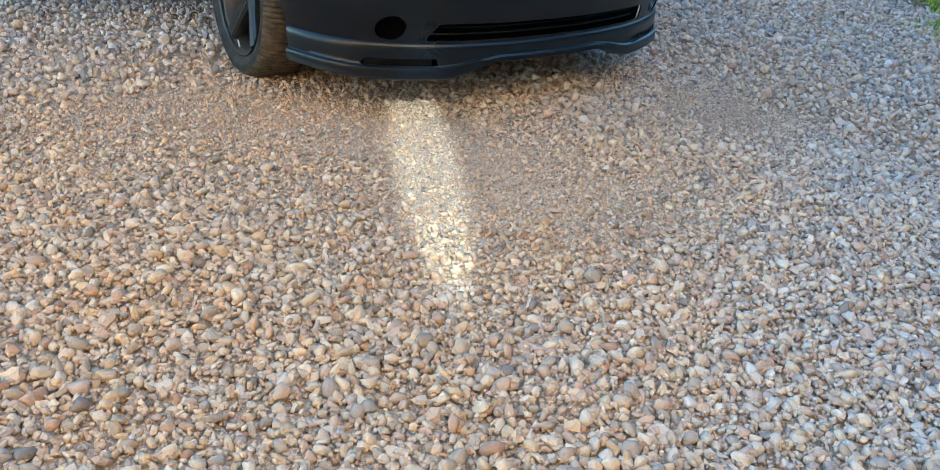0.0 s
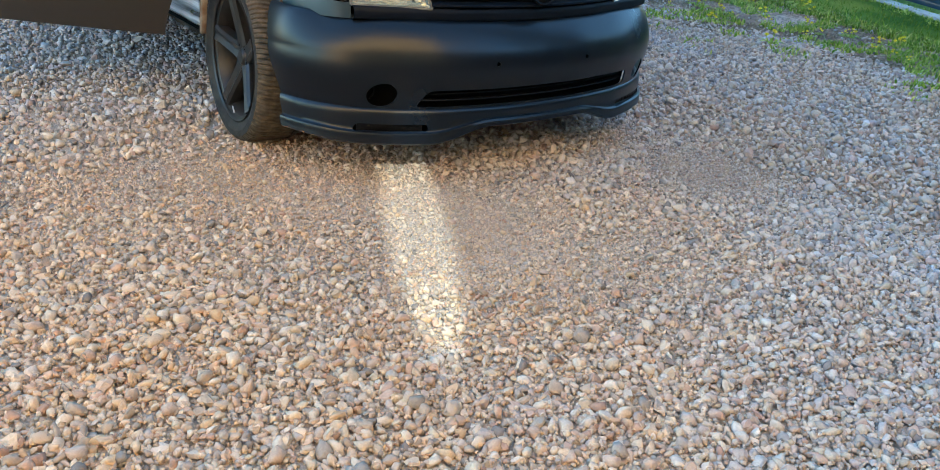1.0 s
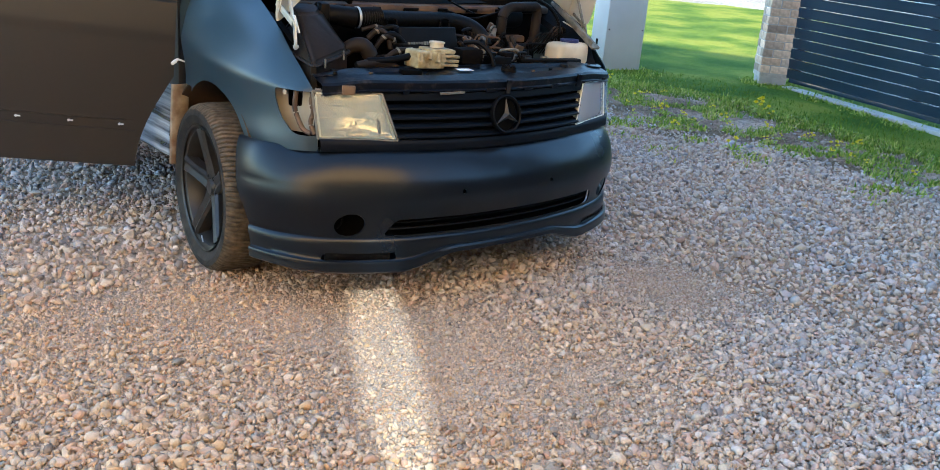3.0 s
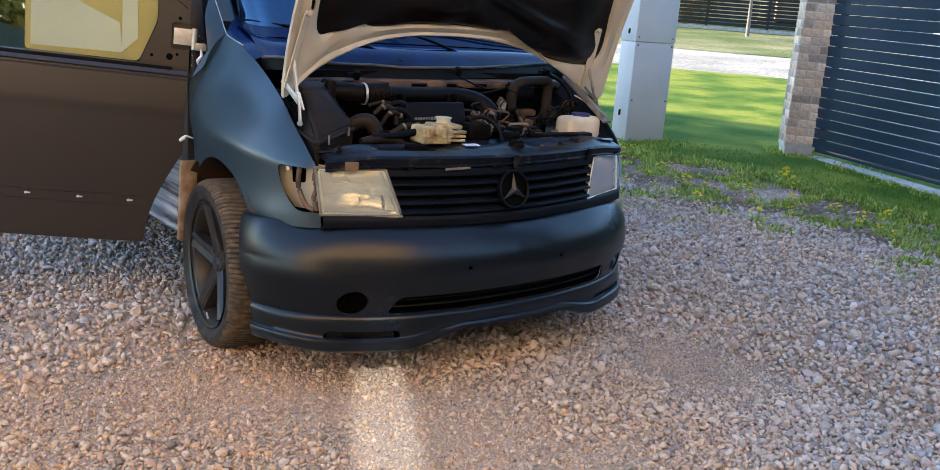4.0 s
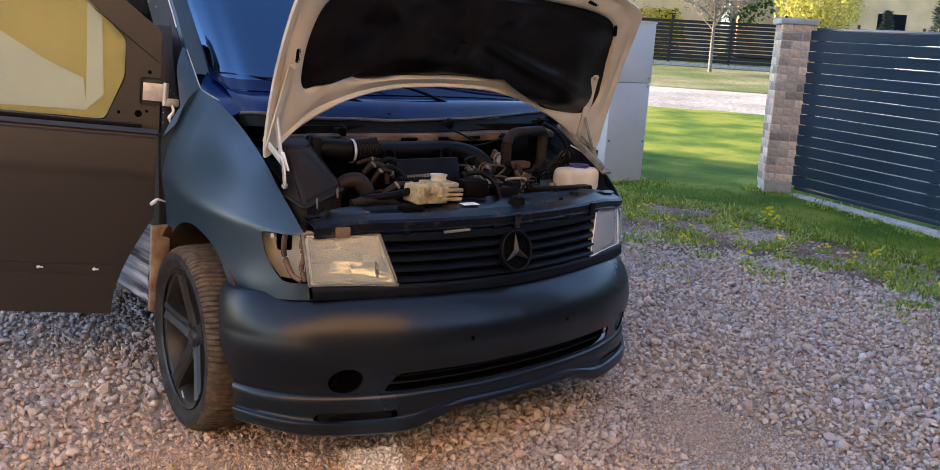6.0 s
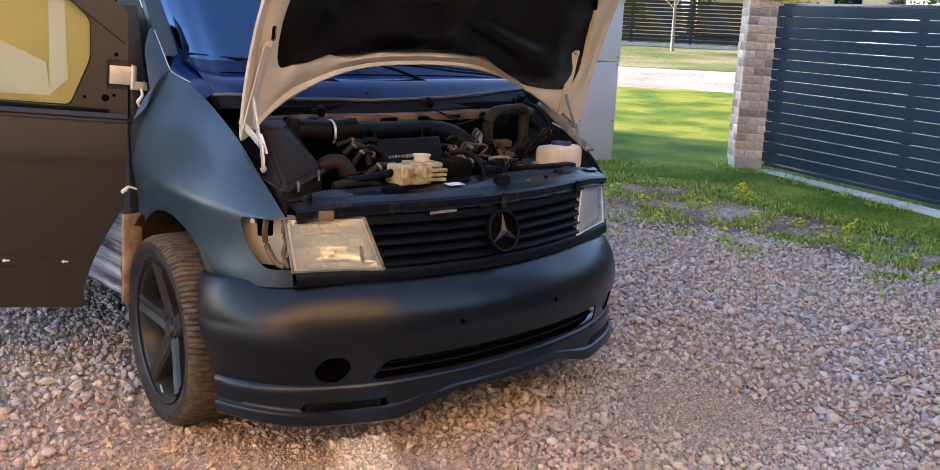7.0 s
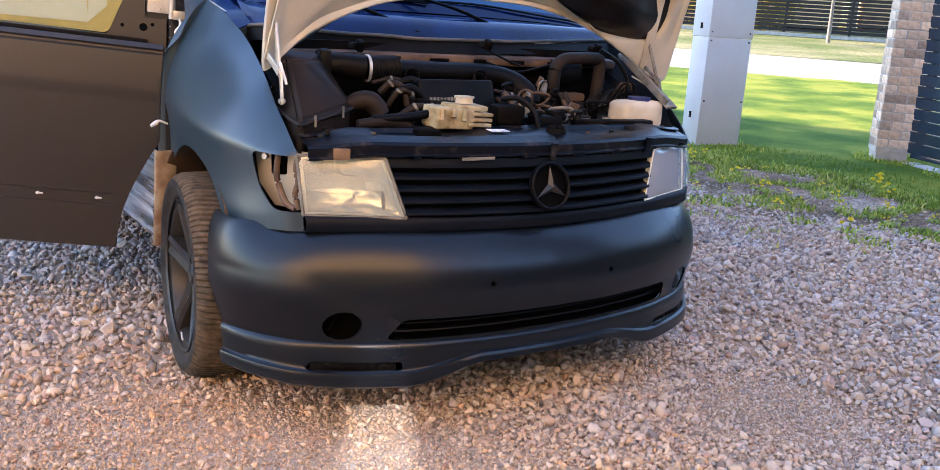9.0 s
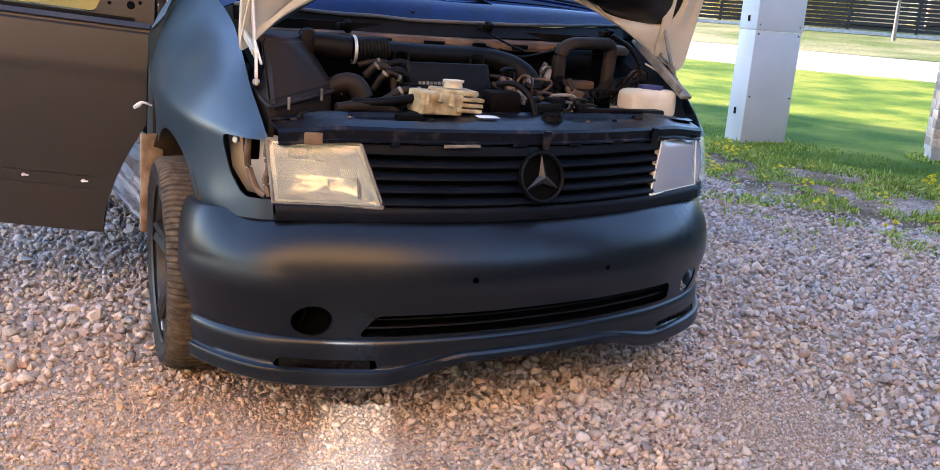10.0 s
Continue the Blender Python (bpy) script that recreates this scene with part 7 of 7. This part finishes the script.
# ---- grass and weeds ----
def blades(name, pts, h, material, label, seed, spread=0.5, w=0.004):
    r2 = np.random.default_rng(seed)
    n = len(pts)
    P = np.array([(x, y, rise(x, y)) for x, y in pts])
    a = r2.uniform(0, 6.283, n)
    hh = h * np.exp(r2.normal(0, 0.35, n))
    side = np.stack([np.cos(a), np.sin(a), np.zeros(n)], 1) * (w * (1 + hh[:, None] * 4))
    bend = np.stack([np.cos(a + 1.3), np.sin(a + 1.3), np.zeros(n)], 1) * (hh * r2.uniform(0.1, spread, n))[:, None]
    up = np.array([0, 0, 1.0])[None] * hh[:, None]
    V = np.stack([P - side, P + side, P + side * 0.7 + bend * 0.35 + up * 0.6, P - side * 0.7 + bend * 0.35 + up * 0.6, P + bend + up], 1).reshape(-1, 3)
    F = []
    for k in range(n):
        o = 5 * k
        F += [(o, o + 1, o + 2, o + 3), (o + 3, o + 2, o + 4)]
    me = bpy.data.meshes.new(name)
    me.from_pydata(V.tolist(), [], F)
    me.materials.append(material)
    return tagged(new(name, me), label, "grass", kind="stuff")


r3 = np.random.default_rng(77)
pts = []
for _ in range(9000):
    w = r3.uniform(-4.0, 2.6)
    a, c = verge_u(w), lawn_u(w) + 0.1
    pts.append(uw(a + (c - a) * r3.random() ** 0.7, w))
blades("dry_litter", pts, 0.018, STRAW, "dry straw litter on the verge", 80, 4.5, 0.004)
pts = []
for _ in range(16000):
    w = r3.uniform(-4.5, 3.2)
    u = lawn_u(w) - 0.35 + 1.3 * r3.random() ** 1.5
    pts.append(uw(u, w))
blades("lawn_grass", pts, 0.026, BLADES, "short bright green lawn grass", 78, 0.9, 0.0035)
pts = []
for _ in range(44000):
    w = r3.uniform(-4.0, 2.6)
    a, c = verge_u(w), lawn_u(w) + 0.1
    u = a + (c - a) * r3.random() ** 0.75
    if noise.noise((u * 2.6, w * 2.6, 4)) + 0.5 * noise.noise((u * 7, w * 7, 9)) > 0.04 - 0.5 * (u > c - 0.35):
        pts.append(uw(u, w))
for _ in range(6000):
    w = r3.uniform(-4.0, 1.2)
    u = verge_u(w) - abs(r3.normal(0, 0.30))
    if noise.noise((u * 3, w * 3, 14)) > 0.15:
        pts.append(uw(u, w))
for cx, cy, rx, num in ((5.05, 3.75, 0.42, 900), (6.20, 2.72, 0.34, 900), (6.0, 2.0, 0.25, 500), (5.85, 1.5, 0.25, 500), (5.7, 1.0, 0.25, 500)):
    for _ in range(num):
        a, d = r3.uniform(0, 6.283), rx * r3.random() ** 0.5
        pts.append((cx + d * math.cos(a), cy + d * math.sin(a)))
blades("verge_weeds", pts, 0.026, WEEDLEAF, "patchy weeds and grass tufts on the verge", 79, 1.3, 0.0065)

master = thing("dandelion", lean(3.43, 1.23), "yellow dandelion flowering in the gravel verge", "flower", "dandelions on the verge")
b = bmesh.new()
for k in range(9):
    a = k * 0.7
    p = [Vector((0.01 * math.cos(a), 0.01 * math.sin(a), 0)), Vector((0.06 * math.cos(a), 0.06 * math.sin(a), 0.035)), Vector((0.12 * math.cos(a), 0.12 * math.sin(a), 0.02))]
    s = Vector((-math.sin(a), math.cos(a), 0)) * 0.012
    v = [b.verts.new(q) for q in (p[0] - s * 0.3, p[0] + s * 0.3, p[1] + s, p[1] - s, p[2])]
    b.faces.new((v[0], v[1], v[2], v[3]))
    b.faces.new((v[3], v[2], v[4]))
part("leaf_rosette", b, WEEDLEAF, master)
for k, (x, y, z) in enumerate(((0.0, 0.0, 0.09), (0.045, 0.02, 0.075), (-0.03, 0.035, 0.06))):
    b = bmesh.new()
    tube(b, [(x * 0.3, y * 0.3, 0), (x * 0.7, y * 0.7, z * 0.5), (x, y, z)], 0.0022, 6, 6)
    stem = part("stem", b, WEEDLEAF, master)
    b = bmesh.new()
    for j in range(34):
        a, e = 2.4 * j, 0.15 + 1.2 * (j / 34)
        d = Vector((math.cos(a) * math.sin(1.5 - e * 0.9), math.sin(a) * math.sin(1.5 - e * 0.9), math.cos(1.5 - e * 0.9))) * 0.021
        s = Vector((-math.sin(a), math.cos(a), 0)) * 0.004
        c0 = Vector((x, y, z))
        b.faces.new([b.verts.new(q) for q in (c0, c0 + d + s, c0 + d - s)])
    part("flower_head", b, DANDELION, stem)
random.seed(19)
spots = [(4.75, 1.88, 1.2), (4.85, 1.95, 1.3)]
for _ in range(52):
    w = random.uniform(-2.4, 1.3)
    a, c = verge_u(w), lawn_u(w)
    spots.append((*uw(a + (c - a) * random.uniform(0.05, 0.95), w), random.uniform(0.4, 0.85)))
for _ in range(34):
    w = random.uniform(0.1, 1.35)
    a, c = verge_u(w), lawn_u(w)
    spots.append((*uw(a + (c - a) * random.uniform(0.1, 0.9), w), random.uniform(0.45, 0.9)))
for x, y, s in spots:
    o = copy_thing(master, lean(x, y, random.uniform(0, 360)))
    o.scale = (s, s, s)

# ---- the three hundred pebbles nearest the walk ----
single = []
for k in range(12):
    me = bpy.data.meshes.new("pebble")
    me.from_pydata((FINE_SHAPES[k]).tolist(), [], FINE_FACES.tolist())
    me.polygons.foreach_set("use_smooth", [True] * len(me.polygons))
    me.materials.append(STONE)
    single.append(me)
random.seed(41)
for k in range(300):
    o = new("pebble", random.choice(single))
    o.parent = driveway
    r = 0.0148 * math.exp(random.gauss(0, 0.22))
    x, y = random.uniform(-2.1, -0.1), random.uniform(-1.75, -0.65)
    o.matrix_local = pose(x, y, r * 0.62, random.uniform(-25, 25), random.uniform(-25, 25), random.uniform(0, 360)) @ Matrix.Diagonal((r, r, r, 1))

# leaf clumps added all round, outside the view, to darken the paint's reflections
rnd = random.Random(66)
b = bmesh.new()
for k in range(150):
    a = radians(-118 + 135 * k / 149)
    d = rnd.uniform(34, 48)
    x, y = d * math.cos(a), d * math.sin(a)
    if SLOPE_DIR[0] * x + SLOPE_DIR[1] * y > 22:
        continue
    h = rnd.uniform(9, 14)
    leaves(b, (x, y, h * 0.48), h * 0.42, 190, 0.75, 1.25, rnd, 0.3)
tagged(part("far_woods", b, GREENLEAF), "unseen dark leaf belt added to darken the horizon", "woods", kind="stuff")
